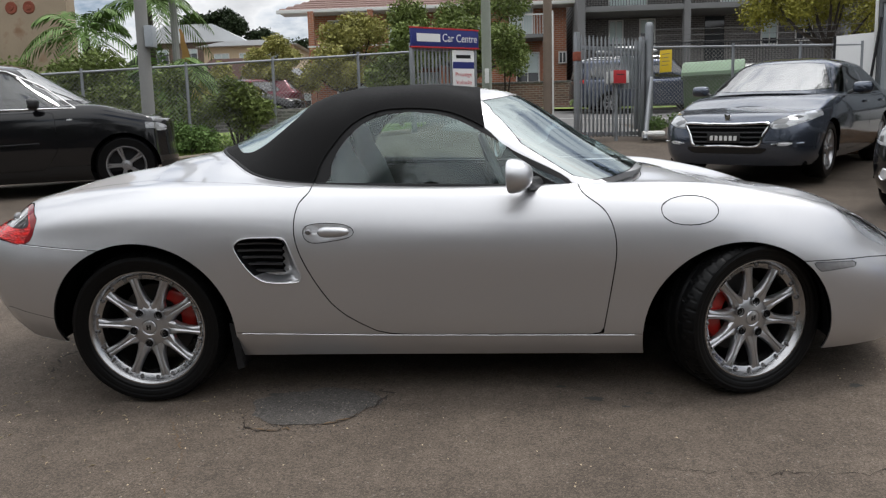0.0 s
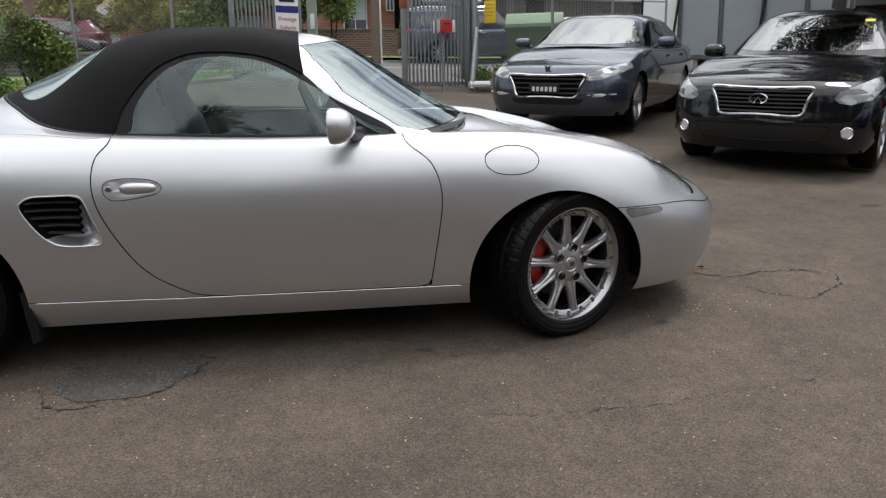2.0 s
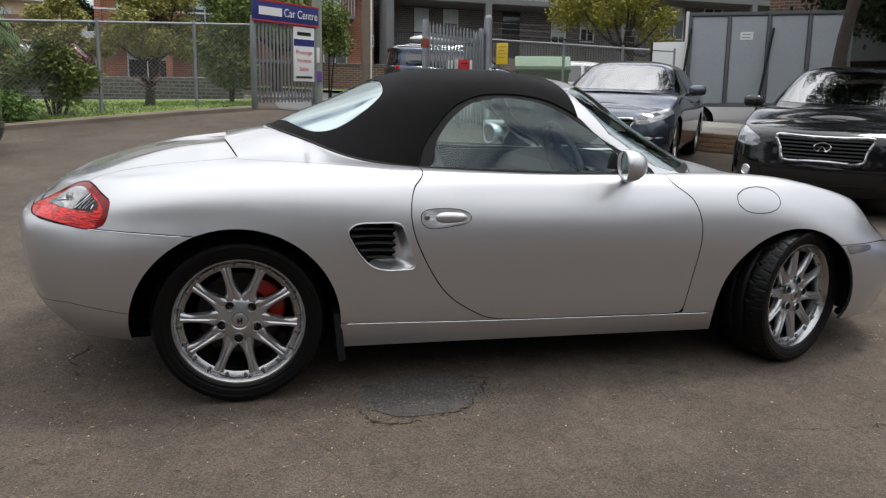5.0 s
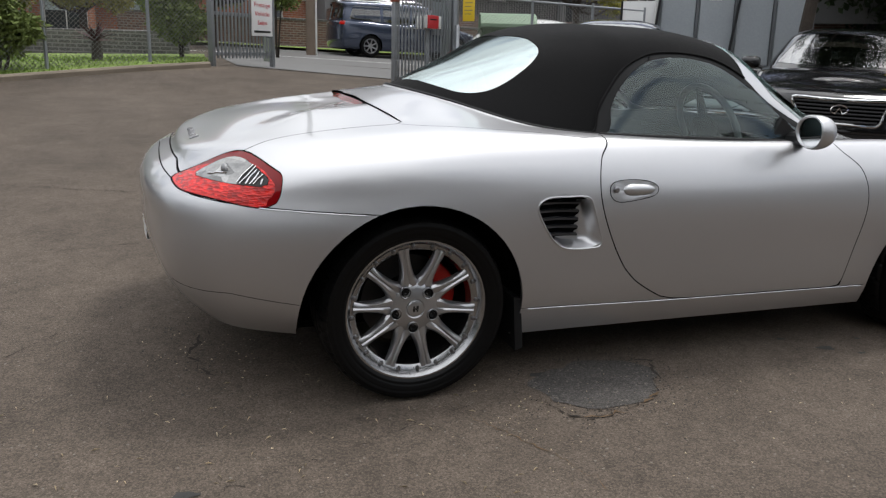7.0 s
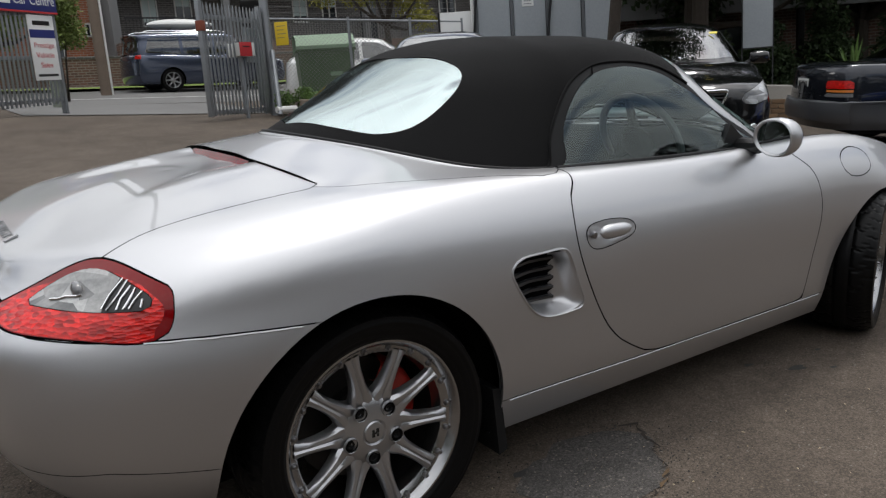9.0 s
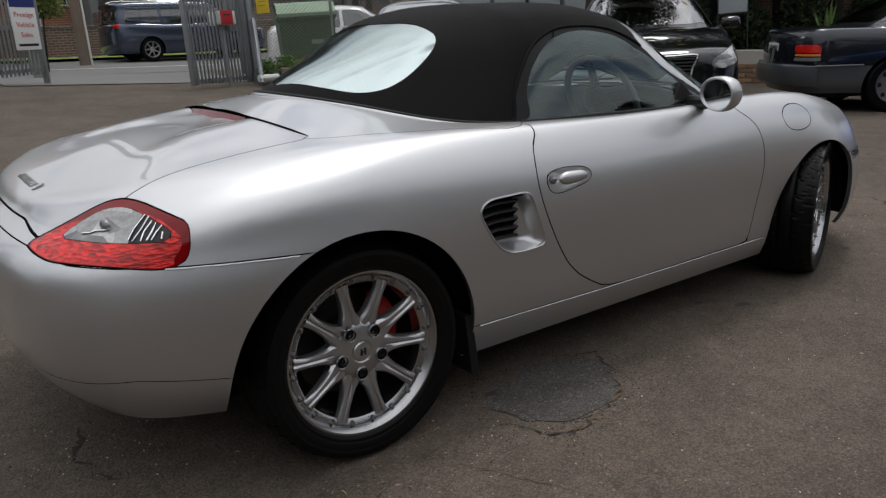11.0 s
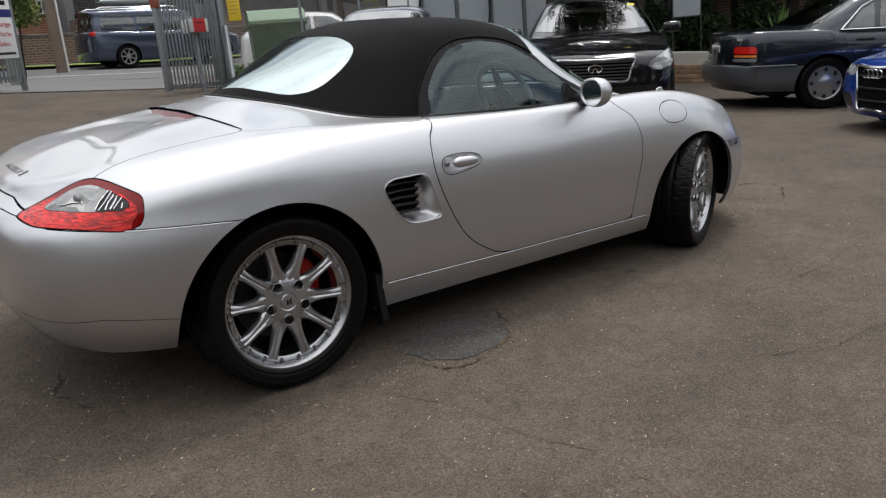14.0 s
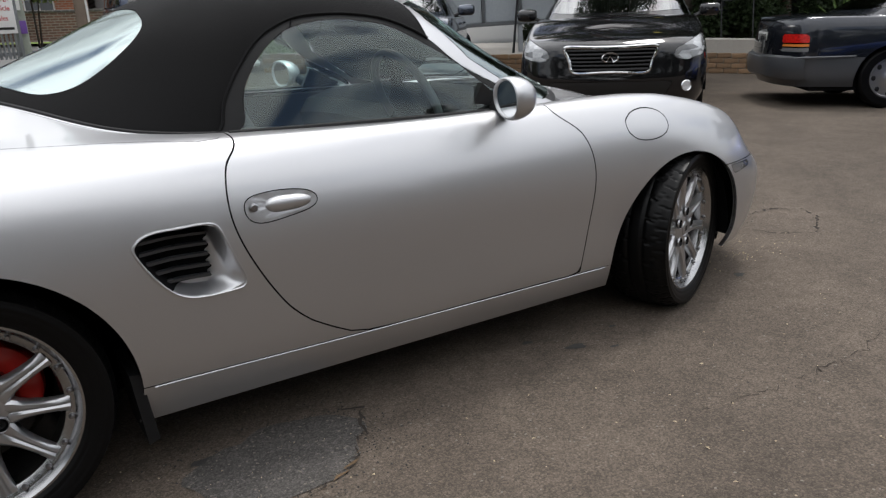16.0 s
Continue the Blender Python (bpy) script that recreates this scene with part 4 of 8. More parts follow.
# high brake lamp, badge and number plate
strip = Geo().sheet([[(lid_edge(y) + .004 - .016 * t, y, edge_z(lid_edge(y), y) - .004 - .019 * t) for y in np.linspace(-.255, .255, 29)] for t in (0, .35, .7, 1.0)])
part("high_brake_lamp", strip, M["dark_red"], hero, "dark red high brake lamp strip")
for k in range(7):
    y0 = .10 - k * .036
    letter = Geo().tube([on_lid(-.655 - .011 * math.sin(a * 1.25 + k * 1.7), y0 - .034 * a / 6, .0022) for a in np.linspace(0, 6, 14)], .0015, 5)
    part("model_script", letter, M["badge"], hero)
loop = Geo().tube([on_lid(-.652 - .016 * math.sin(a), -.185 - .016 * math.cos(a * .5), .0022) for a in np.linspace(-1.6, 4.6, 16)], .0019, 5)
part("model_script", loop, M["badge"], hero)
plate = Geo().sheet([[(-.838 + d + .052 * (y / .38) ** 2, y * k, .490 + z) for y in np.linspace(-.19, .19, 13)] for d, k, z in ((.006, 1, -.056), (-.004, .99, -.054), (-.006, .98, 0), (-.004, .99, .054), (.006, 1, .056))])
part("number_plate", plate, M["sign_white"], hero, "white number plate")

# cabin glass and fabric
cab = grid_faces(smooth_net(CABIN, 32, 20))
window = [(.735, .858), (.745, .885), (.768, .945), (.795, 1.010), (.850, 1.076), (.922, 1.128), (.995, 1.150), (1.085, 1.158), (1.17, 1.151), (1.265, 1.130), (1.375, 1.075), (1.49, 1.003), (1.605, .920), (1.71, .838), (1.2, .83)]
outer = closed_curve([(.665, .85), (.680, .882), (.717, .951), (.79, 1.055), (.86, 1.121), (.955, 1.163), (1.04, 1.173), (1.129, 1.172), (1.24, 1.157), (1.335, 1.123), (1.421, 1.068), (1.55, .972), (1.74, .835), (1.2, .80)], 6)
frame_part, cab = split(cab, side(outer, smooth=False), 0.0015)
pane, frame_part = split(frame_part, side(closed_curve(window, 6), smooth=False), 0.0008)
pair("side_window", pane, M["side_glass"], hero, "clear side window glass")
frame_v = np.asarray(frame_part[0])
seam = []
for x, z in outer:
    if z > .87 and x < 1.40:
        d = (frame_v[:, 0] - x) ** 2 + (frame_v[:, 2] - z) ** 2
        near = np.argsort(d)[:4]
        wt = 1 / (d[near] + 1e-6)
        seam.append((x, float((frame_v[near, 1] * wt).sum() / wt.sum()) + .002, z + .001))
pair("window_frame", frame_part, M["rubber"], hero, "black window surround")
for s in (-1, 1):
    part("waist_seal", Geo().tube([(.71, s * .697, .879), (.95, s * .702, .871), (1.2, s * .704, .863), (1.45, s * .702, .856), (1.72, s * .696, .850)], .009, 8), M["rubber"], hero)
    part("frame_seam", Geo().tube([(x, s * y, z) for x, y, z in seam], .005, 6), M["canvas"], hero)
    part("frame_joint", Geo().tube([(.946, s * .606, 1.139), (.955, s * .594, 1.160)], .0022, 5), M["shut_line"], hero)
screen = [(-.4, .897), (.3, .893), (.52, .876), (.634, .864), (.652, .886), (.618, 1.02), (.540, 1.146), (.480, 1.195), (.29, 1.213), (-.4, 1.219)]
pane, cab = split(cab, lambda V: np.where(V[:, 0] > 1.3, inside(screen, V[:, 1], V[:, 2]), -1.0), 0.001)
part("windscreen", both(*pane), M["hero_screen"], hero, "clear raked windscreen glass")
pillar, cab, _ = cut(*cab, lambda V: V[:, 0] - 1.385 - np.clip(1.205 - V[:, 2], 0, 1) * .12)
cowl, pillar, _ = cut(*pillar, lambda V: .878 - V[:, 2] + np.where(V[:, 1] > .62, -1, 0))
part("windscreen_frame", both(*pillar), M["silver"], hero, "silver windscreen frame")
pair("cowl", cowl, M["black_trim"])
scuttle = Geo().sheet([[(x + dx, y, z + dz) for x, y, z in [(2.10 - 1.15 * abs(y) ** 2.3, y, .880 - .05 * abs(y)) for y in np.linspace(-.62, .62, 31)]] for dx, dz in ((-.10, .004), (-.03, -.004), (.02, -.008), (.028, -.012))])
part("scuttle", scuttle, M["black_trim"], hero)
for y0 in (-.45, .1):
    part("wiper", Geo().tube([(2.05 - .6 * abs(y) ** 2, y, .905 - .035 * abs(y)) for y in np.linspace(y0, y0 + .5, 9)], .006, 6), M["black_trim"], hero, "black wiper arm")
rear_curve = closed_curve([(.195, -.3), (.195, .06), (.235, .19), (.285, .30), (.34, .375), (.41, .425), (.50, .445), (.56, .435), (.597, .395), (.612, .31), (.616, .15), (.617, -.1), (.616, -.3)])
pane, cab = split(cab, lambda V: inside(rear_curve, V[:, 0], V[:, 1]), 0.001)
part("rear_window", both(*pane), M["rear_glass"], hero, "pale reflective rear window")
cabv = np.array(cab[0])
cabn = normals_of(cabv, cab[1])
wave = 0.0035 * np.sin(cabv[:, 0] * 9 + 1.3) * np.sin(cabv[:, 1] * 7 + .5) + 0.004 * np.exp(-((cabv[:, 0] - .86) / .05) ** 2) * (cabv[:, 2] > 1.0)
part("soft_top", both(cabv + cabn * (wave * np.clip((cabv[:, 2] - .95) / .1, 0, 1))[:, None], cab[1]), M["canvas"], hero, "black fabric soft top")
hem = []
for row in (smooth_net(CABIN, 16, 10)[0],):
    hem = [(x, y, z + .004) for x, y, z in row if x < .72]
part("roof_hem", Geo().tube([(x, -y, z) for x, y, z in reversed(hem)] + hem[1:], .008, 8), M["rubber"], hero)
trim = [(x - .011 * max(0, 1 - x / .7), y + .010 * min(1, y / .3), z - .006) for x, y, z in hem]
part("roof_trim", Geo().tube([(x, -y, z) for x, y, z in reversed(trim)] + trim[1:], .0065, 8), M["silver"], hero, "slim silver trim round the roof")

# door mirrors
for s in (-1, 1):
    at = pose(1.500, s * .890, .914, 0, -3, 11 * s)
    rows = []
    for x, k in ((-.012, .82), (-.019, .87), (-.021, .92), (-.018, .965), (-.010, .99), (.0, 1.0), (.014, .985), (.030, .94), (.046, .86), (.060, .75), (.072, .61), (.081, .43), (.0865, .22), (.088, .01)):
        rows.append([(x * .86, .083 * k * math.copysign(abs(math.cos(a)) ** .92, math.cos(a)), (.064 + .006 * s * math.cos(a)) * k * math.copysign(abs(math.sin(a)) ** .92, math.sin(a))) for a in np.linspace(0, 2 * math.pi, 41)])
    mir = part("door_mirror", Geo().sheet(rows, at), M["silver"], hero, "silver door mirror")
    part("mirror_glass", Geo().sheet([[(-.011 + (.003 if k == .86 else 0), .083 * k * math.cos(a), (.064 + .006 * s * math.cos(a)) * k * math.sin(a)) for a in np.linspace(0, 2 * math.pi, 41)] for k in (.86, .82, .4, .01)], at), M["mirror"], mir)
    part("mirror_foot", Geo().tube([(1.545, s * .845, .893), (1.57, s * .79, .872), (1.60, s * .70, .862)], [.020, .026, .032], 10), M["black_trim"], mir)
    part("mirror_triangle", Geo().prism([(1.50, .862), (1.70, .850), (1.60, .905), (1.545, .945)], s * .668, s * .690, "y"), M["black_trim"], hero)

# cabin inside
part("cabin_tub", Geo().sheet([[(x, y, z) for x, z in ((.45, .86), (.62, .80), (.72, .34), (1.62, .30), (1.9, .55))] for y in (-.66, -.55, .55, .66)]), M["dash"], hero)
for s in (-1, 1):
    part("door_card", Geo().box(.75, -.02, .35, 1.75, .02, .84, .015, pose(0, s * .655, 0)), M["dash"], hero)
dash = Geo().sheet([[(x, y, z - .03 * (abs(y) / .66) ** 3) for x, z in ((1.98, .865), (1.80, .885), (1.62, .875), (1.50, .84), (1.46, .78), (1.50, .60), (1.60, .45))] for y in np.linspace(-.66, .66, 15)])
part("dashboard", dash, M["dash"], hero)
binnacle = Geo().ball((1.64, -.36, .862), .13, .19, .055, 10)
part("instrument_hood", binnacle, M["dash"], hero)
wheel_m = pose(1.46, -.36, .875, 0, 66, 0)
wheel_ring = Geo().tube([tuple(wheel_m @ Vector((.182 * math.cos(a), .182 * math.sin(a), 0))) for a in np.linspace(0, 2 * math.pi, 40)[:-1]], .0145, 10, closed=True)
sw = part("steering_wheel", wheel_ring, M["wheel_grip"], hero, "grey leather steering wheel")
part("wheel_boss", Geo().ball((0, 0, -.02), .07, .075, .035, 10).moved(wheel_m), M["dash"], sw)
for a in (90, 210, 330):
    part("wheel_spoke", Geo().tube([tuple(wheel_m @ Vector((r * math.cos(radians(a + 90)), r * math.sin(radians(a + 90)), -.012 + .06 * (r - .06)))) for r in (.05, .12, .178)], [.022, .016, .014], 8), M["dash"], sw)
for s in (-1, 1):
    seat = part("seat", Geo().box(-.02, -.25, 0, .55, .25, .17, .05, pose(.85, s * .36, .36, 0, -8, 0)), M["seat"], hero, "grey leather bucket seat")
    rows = []
    for z, w, d in ((.0, .24, .075), (.18, .25, .085), (.38, .245, .075), (.48, .20, .06), (.53, .14, .05), (.62, .12, .045), (.655, .09, .03)):
        rows.append([(d * math.cos(a) * (1 + .2 * math.sin(a) ** 2) - .30 * z, w * math.sin(a), z) for a in np.linspace(0, 2 * math.pi, 21)])
    part("seat_back", Geo().sheet(rows, pose(.92, s * .36, .44)), M["seat"], seat)
part("roll_hoop", Geo().tube([(.64, y, .80 + .25 * (1 - (abs(abs(y) - .33) / .2) ** 2.2) if abs(abs(y) - .33) < .2 else .80) for y in np.linspace(-.58, .58, 47)], .022, 8), M["dash"], hero)
part("inner_mirror", Geo().ball((1.42, 0, 1.13), .018, .10, .03, 8), M["dash"], hero)


# ---- road wheels of the roadster: local +y points outwards from the hub cap's face ----
def tread_tyre(R, w, out, n=510):
    """A low-profile tyre with curved tread grooves. out: how far the side wall stands out past the cap."""
    prof = []
    for k in range(17):
        a = k / 16
        rib = .0022 * (k in (3, 4)) + .0016 * (k in (7, 9)) + .0020 * (k in (12, 13))
        prof.append((.236 + (R - .018 - .236) * a, out - .016 + rib + .018 * math.sin(a * math.pi * .62), 0))
    for k in range(23):
        u = -1 + 2 * k / 22
        y = out - w / 2 - u * (w / 2 - .012)
        prof.append((R - .016 * abs(u) ** 6, y, 1))
    for k in range(7):
        a = 1 - k / 6
        prof.append((.236 + (R - .018 - .236) * a, out - w + .016 - .018 * math.sin(a * math.pi * .62), 0))
    G = []
    for i in range(n + 1):
        th = 2 * math.pi * i / n
        row = []
        for r, y, tread in prof:
            v = (y - (out - w / 2)) / (w / 2)
            if tread:
                ph = (th * 24 / (2 * math.pi) + 1.9 * math.sin(abs(v) * 3.4) * (1 if v > 0 else -1) + (.5 if v < 0 else 0)) % 1
                if (ph < .10 and .30 < abs(v) < .90) or abs(abs(v) - .26) < .045:
                    r -= .0055
                elif ph < .10 and abs(v) >= .90:
                    r -= .002
            row.append((r * math.cos(th), y, r * math.sin(th)))
        G.append(row)
    return Geo().sheet(G)


def spoke_geo(a):
    rows = []
    for r, w, y, h in ((.040, .056, -.016, .034), (.070, .058, -.013, .034), (.088, .055, -.011, .033), (.100, .047, -.009, .032), (.112, .039, -.007, .031), (.130, .033, -.0045, .029), (.155, .0295, -.002, .026), (.18, .0285, .000, .023), (.200, .031, .001, .020), (.212, .038, .000, .016)):
        prof = [(-w * .62, -h), (-w * .56, -h * .30), (-w * .40, -.0015), (-w * .17, 0), (0, -.004), (w * .17, 0), (w * .40, -.0015), (w * .56, -h * .30), (w * .62, -h)]
        rows.append([(r, y + dy, dx) for dx, dy in prof])
    return Geo().sheet(rows, Matrix.Rotation(-a, 4, "Y"))


def road_wheel(name, m, R, w, out, turn, caliper_at, parent, near=0.0):
    e = part(name, tread_tyre(R, w, out), M["tyre"], parent, "tyre with curved tread grooves", sharp=50)
    e.matrix_basis = m
    lip_p = [(.196, -.045), (.203, -.010), (.211, -.004), (.222, .000), (.228, .012), (.236, .021), (.2415, .021), (.2435, .014), (.243, .002), (.238, -.010)]
    rim = part("rim", Geo().lathe(lip_p, 96), M["rim_lip"], e, "polished alloy rim")
    part("rim_barrel", Geo().lathe([(.238, .0), (.215, -.02), (.205, -.06), (.200, -.20), (.225, -.235)], 64), M["dark_metal"], e)
    hub = Geo().lathe([(.028, -.006), (.034, -.0025), (.048, -.005), (.068, -.010), (.084, -.015), (.092, -.022), (.095, -.036), (.085, -.06)], 60)
    part("hub", hub, M["alloy"], rim)
    cap = Geo().lathe([(.0005, .002), (.018, .0015), (.026, -.001), (.029, -.005), (.029, -.012)], 40)
    part("centre_cap", cap, M["alloy"], rim)
    crest = Geo()
    for dx, dz, sx, sz in ((-.006, .005, .004, .006), (.006, -.004, .004, .006), (.006, .006, .003, .004), (-.006, -.006, .003, .004), (0, 0, .003, .003)):
        crest.box(dx - sx, .0005, dz - sz, dx + sx, .0026, dz + sz)
    part("cap_crest", crest, M["black_trim"], rim)
    for k in range(10):
        part("spoke", spoke_geo(turn + k * math.pi / 5), M["alloy"], rim)
    for k in range(5):
        a = turn + math.pi / 10 + k * 2 * math.pi / 5
        part("nut_recess", Geo().lathe([(.0165, -.004), (.0185, -.003), (.0205, -.009)], 20, pose(.067 * math.cos(a), 0.003, .067 * math.sin(a))), M["alloy"], rim)
        part("wheel_nut", Geo().lathe([(.0005, -.012), (.005, -.012), (.0065, -.007), (.0095, -.006), (.0105, -.010), (.0165, -.013), (.0167, -.003)], 18, pose(.067 * math.cos(a), 0.003, .067 * math.sin(a))), M["dark_metal"], rim)
    bolt = Geo().lathe([(.0005, .0075), (.0042, .0075), (.0055, .004), (.0062, .001), (.0078, .0005), (.008, -.004)], 12)
    for k in range(20):
        a = turn + (k + .5) * math.pi / 10
        part("rim_bolt", bolt.moved(pose(.2145 * math.cos(a), .0, .2145 * math.sin(a))), M["steel_bolt"], rim)
    brake = part("brake_disc", Geo().lathe([(.02, -.085), (.085, -.085), (.09, -.110), (.158, -.110), (.159, -.135), (.09, -.135)], 64), M["disc"], e)
    rows = []
    for i in range(13):
        a = caliper_at + radians(-38 + 76 * i / 12)
        b = .92 + .08 * math.sin(math.pi * i / 12)
        rows.append([(r * math.cos(a), y + near, r * math.sin(a)) for r, y in ((.104, -.145), (.104, -.092), (.114, -.078 - .006 * (1 - b)), (.150, -.076), (.172 * b, -.084), (.180 * b, -.11), (.180 * b, -.145))])
    part("brake_caliper", Geo().sheet(rows), M["caliper"], brake, "red brake caliper")
    return e


STEER = 20
road_wheel("rear_wheel", pose(0.0, -.812, .318, 0, 0, 180), .321, .262, .034, .716, 2.70, hero)
road_wheel("front_wheel", pose(2.452, -.792, .314, 0, 0, 180 + STEER), .317, .228, .032, .175, .14, hero, .022)
road_wheel("rear_wheel", pose(0.0, .812, .318), .321, .262, .034, .4, 0.0, hero)
road_wheel("front_wheel", pose(2.385, .792, .314, 0, 0, STEER), .317, .228, .032, .7, math.pi, hero, .022)
for s in (-1, 1):
    part("mud_flap", Geo().prism([(.346, .34), (.373, .335), (.394, .150), (.366, .140)], s * .64, s * .838, "y"), M["rubber"], hero)
part("front_spoiler", Geo().tube([(2.86, -.62, .165), (3.0, -.52, .16), (3.14, -.33, .16), (3.19, 0, .16), (3.14, .33, .16), (3.0, .52, .16), (2.86, .62, .165)], .018, 6), M["rubber"], hero)


# ---- other parked cars: x forwards from the rear axle, y to the car's left ----
def paint(name, base, metal=0.6, rough=0.25):
    return material(name, base, rough, metal, 0.03, 3.0, 700.0, 0.02, 0.0003, coat=1.0, spec=0.12)


def car_shell(P):
    """Nested body and cabin lines from a car's main measures."""
    wb, xr, xf, w, H = P["wb"], -P["ro"], P["wb"] + P["fo"], P["hw"], P["H"]
    deck, belt, hf, hc = P["deck"], P["belt"], P["hood_f"], P["hood_c"]
    xs = [xr, xr + .05, xr + .17, xr + .42, 0, .42, wb * .5, wb - .45, wb, wb + .38, xf - .24, xf - .07, xf]
    ws = [0, .55, .86, .97, 1, 1, 1, 1, 1, .98, .87, .56, 0]
    rows = []
    for zr, zm, zf, inset, pr, pf, top in (
        (.25, .21, .20, .08, .08, .09, 0), (.36, .33, .31, .025, .03, .03, 0), (.50, .50, .45, .006, 0, 0, 0), (.66, .66, .57, 0, .01, .015, 0),
        (deck - .13, belt - .13, hf - .07, .025, .03, .04, 0), (deck - .03, belt - .035, hf + .0, .075, .07, .11, 1), (deck + .005, belt, hf + .055, .24, .22, .30, 1),
    ):
        row = []
        for k, (x, q) in enumerate(zip(xs, ws)):
            t = (x - xr) / (xf - xr)
            z = [zr, zr, zr, zr, zr * .55 + zm * .45, zm, zm, zm, zm * .55 + zf * .45, zf, zf, zf, zf][k]
            if top and k in (7, 8, 9):
                z = {7: hc - .02, 8: hc * .55 + hf * .45 + .02, 9: hf * .75 + hc * .25 + .01}[k] - (.03 if inset < .1 else 0)
            x2 = x + (pr * max(0, 1 - (x - xr) / .6) if x < 0 else -pf * max(0, 1 - (xf - x) / .8))
            row.append((x2, max(q * (w - inset), 0), z))
        rows.append(row)
    mid = rows[-1]
    rows.append([(max(min(x, xf - .75), xr + .55) if k not in (0, 12) else (xr + .5 if k == 0 else xf - .7), 0, {0: deck + .01, 12: hf + .11, 11: hf + .11, 10: hf + .115, 9: hf + .125, 8: hc * .75 + hf * .25 + .01}.get(k, z + .015)) for k, (x, y, z) in enumerate(mid)])
    xb, rr, rf, xc, wt = P["glass_r"], P["roof_r"], P["roof_f"], P["cowl"], P["roof_w"]
    wb_ = w - .075
    at = lambda a, b, t: tuple(i + (j - i) * t for i, j in zip(a, b))
    m0, m1 = xb + (xc - xb) * .42, xc - .85
    base = [(xb, 0, deck), (xb + .05, .55 * wb_, deck - .005), (xb + .22, .93 * wb_, deck * .6 + belt * .4 - .01), (xb + .75, wb_, belt - .02), (m0, wb_, belt - .02), (m1, wb_, belt - .025), (xc - .34, .9 * wb_, belt - .02), (xc - .07, .52 * wb_, hc - .01), (xc, 0, hc)]
    edge = [(rr, 0, H - .055), (rr + .02, .55 * wt, H - .06), (rr + .09, .93 * wt, H - .085), (rr + .45, wt, H - .085), ((rr + rf) / 2, wt, H - .075), (rf - .42, wt, H - .085), (rf - .12, .92 * wt, H - .095), (rf - .03, .55 * wt, H - .065), (rf, 0, H - .06)]
    mid1 = [at(a, b, .36) for a, b in zip(base, edge)]
    mid2 = [at(a, b, .72) for a, b in zip(base, edge)]
    mid1 = [(x, y * 1.018, z + .012) for x, y, z in mid1]
    mid2 = [(x, y * 1.018, z + .014) for x, y, z in mid2]
    roof = [((rr + rf) / 2 + (x - (rr + rf) / 2) * .62, y * .62, H - .018) for x, y, z in edge]
    ridge = [((rr + rf) / 2 + (x - (rr + rf) / 2) * .3, 0, H) for x, y, z in edge]
    return rows, [base, mid1, mid2, edge, roof, ridge]


def simple_wheel(m, R, w, rr, style, n, parent, mat=None):
    """A road wheel: tyre, rim with spokes, hub. Local +y points outwards."""
    tyre = part("wheel", Geo().lathe([(rr - .005, -.01), (rr + .012, .012), (R - .03, .014), (R - .008, -.002), (R, -.022), (R, -w + .03), (R - .02, -w), (rr, -w)], 48), M["tyre"], parent, "black tyre on an alloy rim")
    tyre.matrix_basis = m
    rim = part("rim", Geo().lathe([(rr - .03, -.05), (rr - .022, -.008), (rr - .01, .004), (rr, .004), (rr + .006, -.004)], 48), mat or M["alloy"], tyre)
    part("wheel_well", Geo().lathe([(.01, -.085), (rr - .03, -.085), (rr - .02, -.03)], 32), M["dark_metal"], tyre)
    if style == "disc":
        cover = Geo().lathe([(.001, .006), (.05, .005), (.06, 0), (rr * .62, -.008), (rr - .02, -.004)], 48)
        part("wheel_cover", cover, mat or M["alloy"], rim)
        for k in range(n):
            a = 2 * math.pi * k / n
            part("wheel_slot", Geo().ball((rr * .80 * math.cos(a), -.006, rr * .80 * math.sin(a)), .026, .006, .030, 6), M["dark_metal"], rim)
    else:
        part("hub", Geo().lathe([(.001, .0), (.03, -.001), (.034, -.006), (.065, -.012), (.07, -.05)], 30), mat or M["alloy"], rim)
        for k in range(n):
            for off in ((-.085, .085) if style == "double" else (0,)):
                a = 2 * math.pi * k / n + off
                wd = .014 if style == "double" else .022
                rows = [[(r, y + dy, dx) for dx, dy in ((-q, -.03), (-q * .7, 0), (q * .7, 0), (q, -.03))] for r, q, y in ((.04, wd * 1.3, -.014), (rr * .5, wd, -.008), (rr - .016, wd * 1.1, -.002))]
                part("spoke", Geo().sheet(rows, Matrix.Rotation(-a, 4, "Y")), mat or M["alloy"], rim)
    return tyre


def band(poly, low=.3):
    return lambda V: np.where(V[:, 1] > low, inside(poly, V[:, 0], V[:, 2]), -1.0)


def face(poly, test):
    """An outline on the front or back (y, z)."""
    return lambda V: np.where(test(V), inside(poly, V[:, 1], V[:, 2]), -1.0)


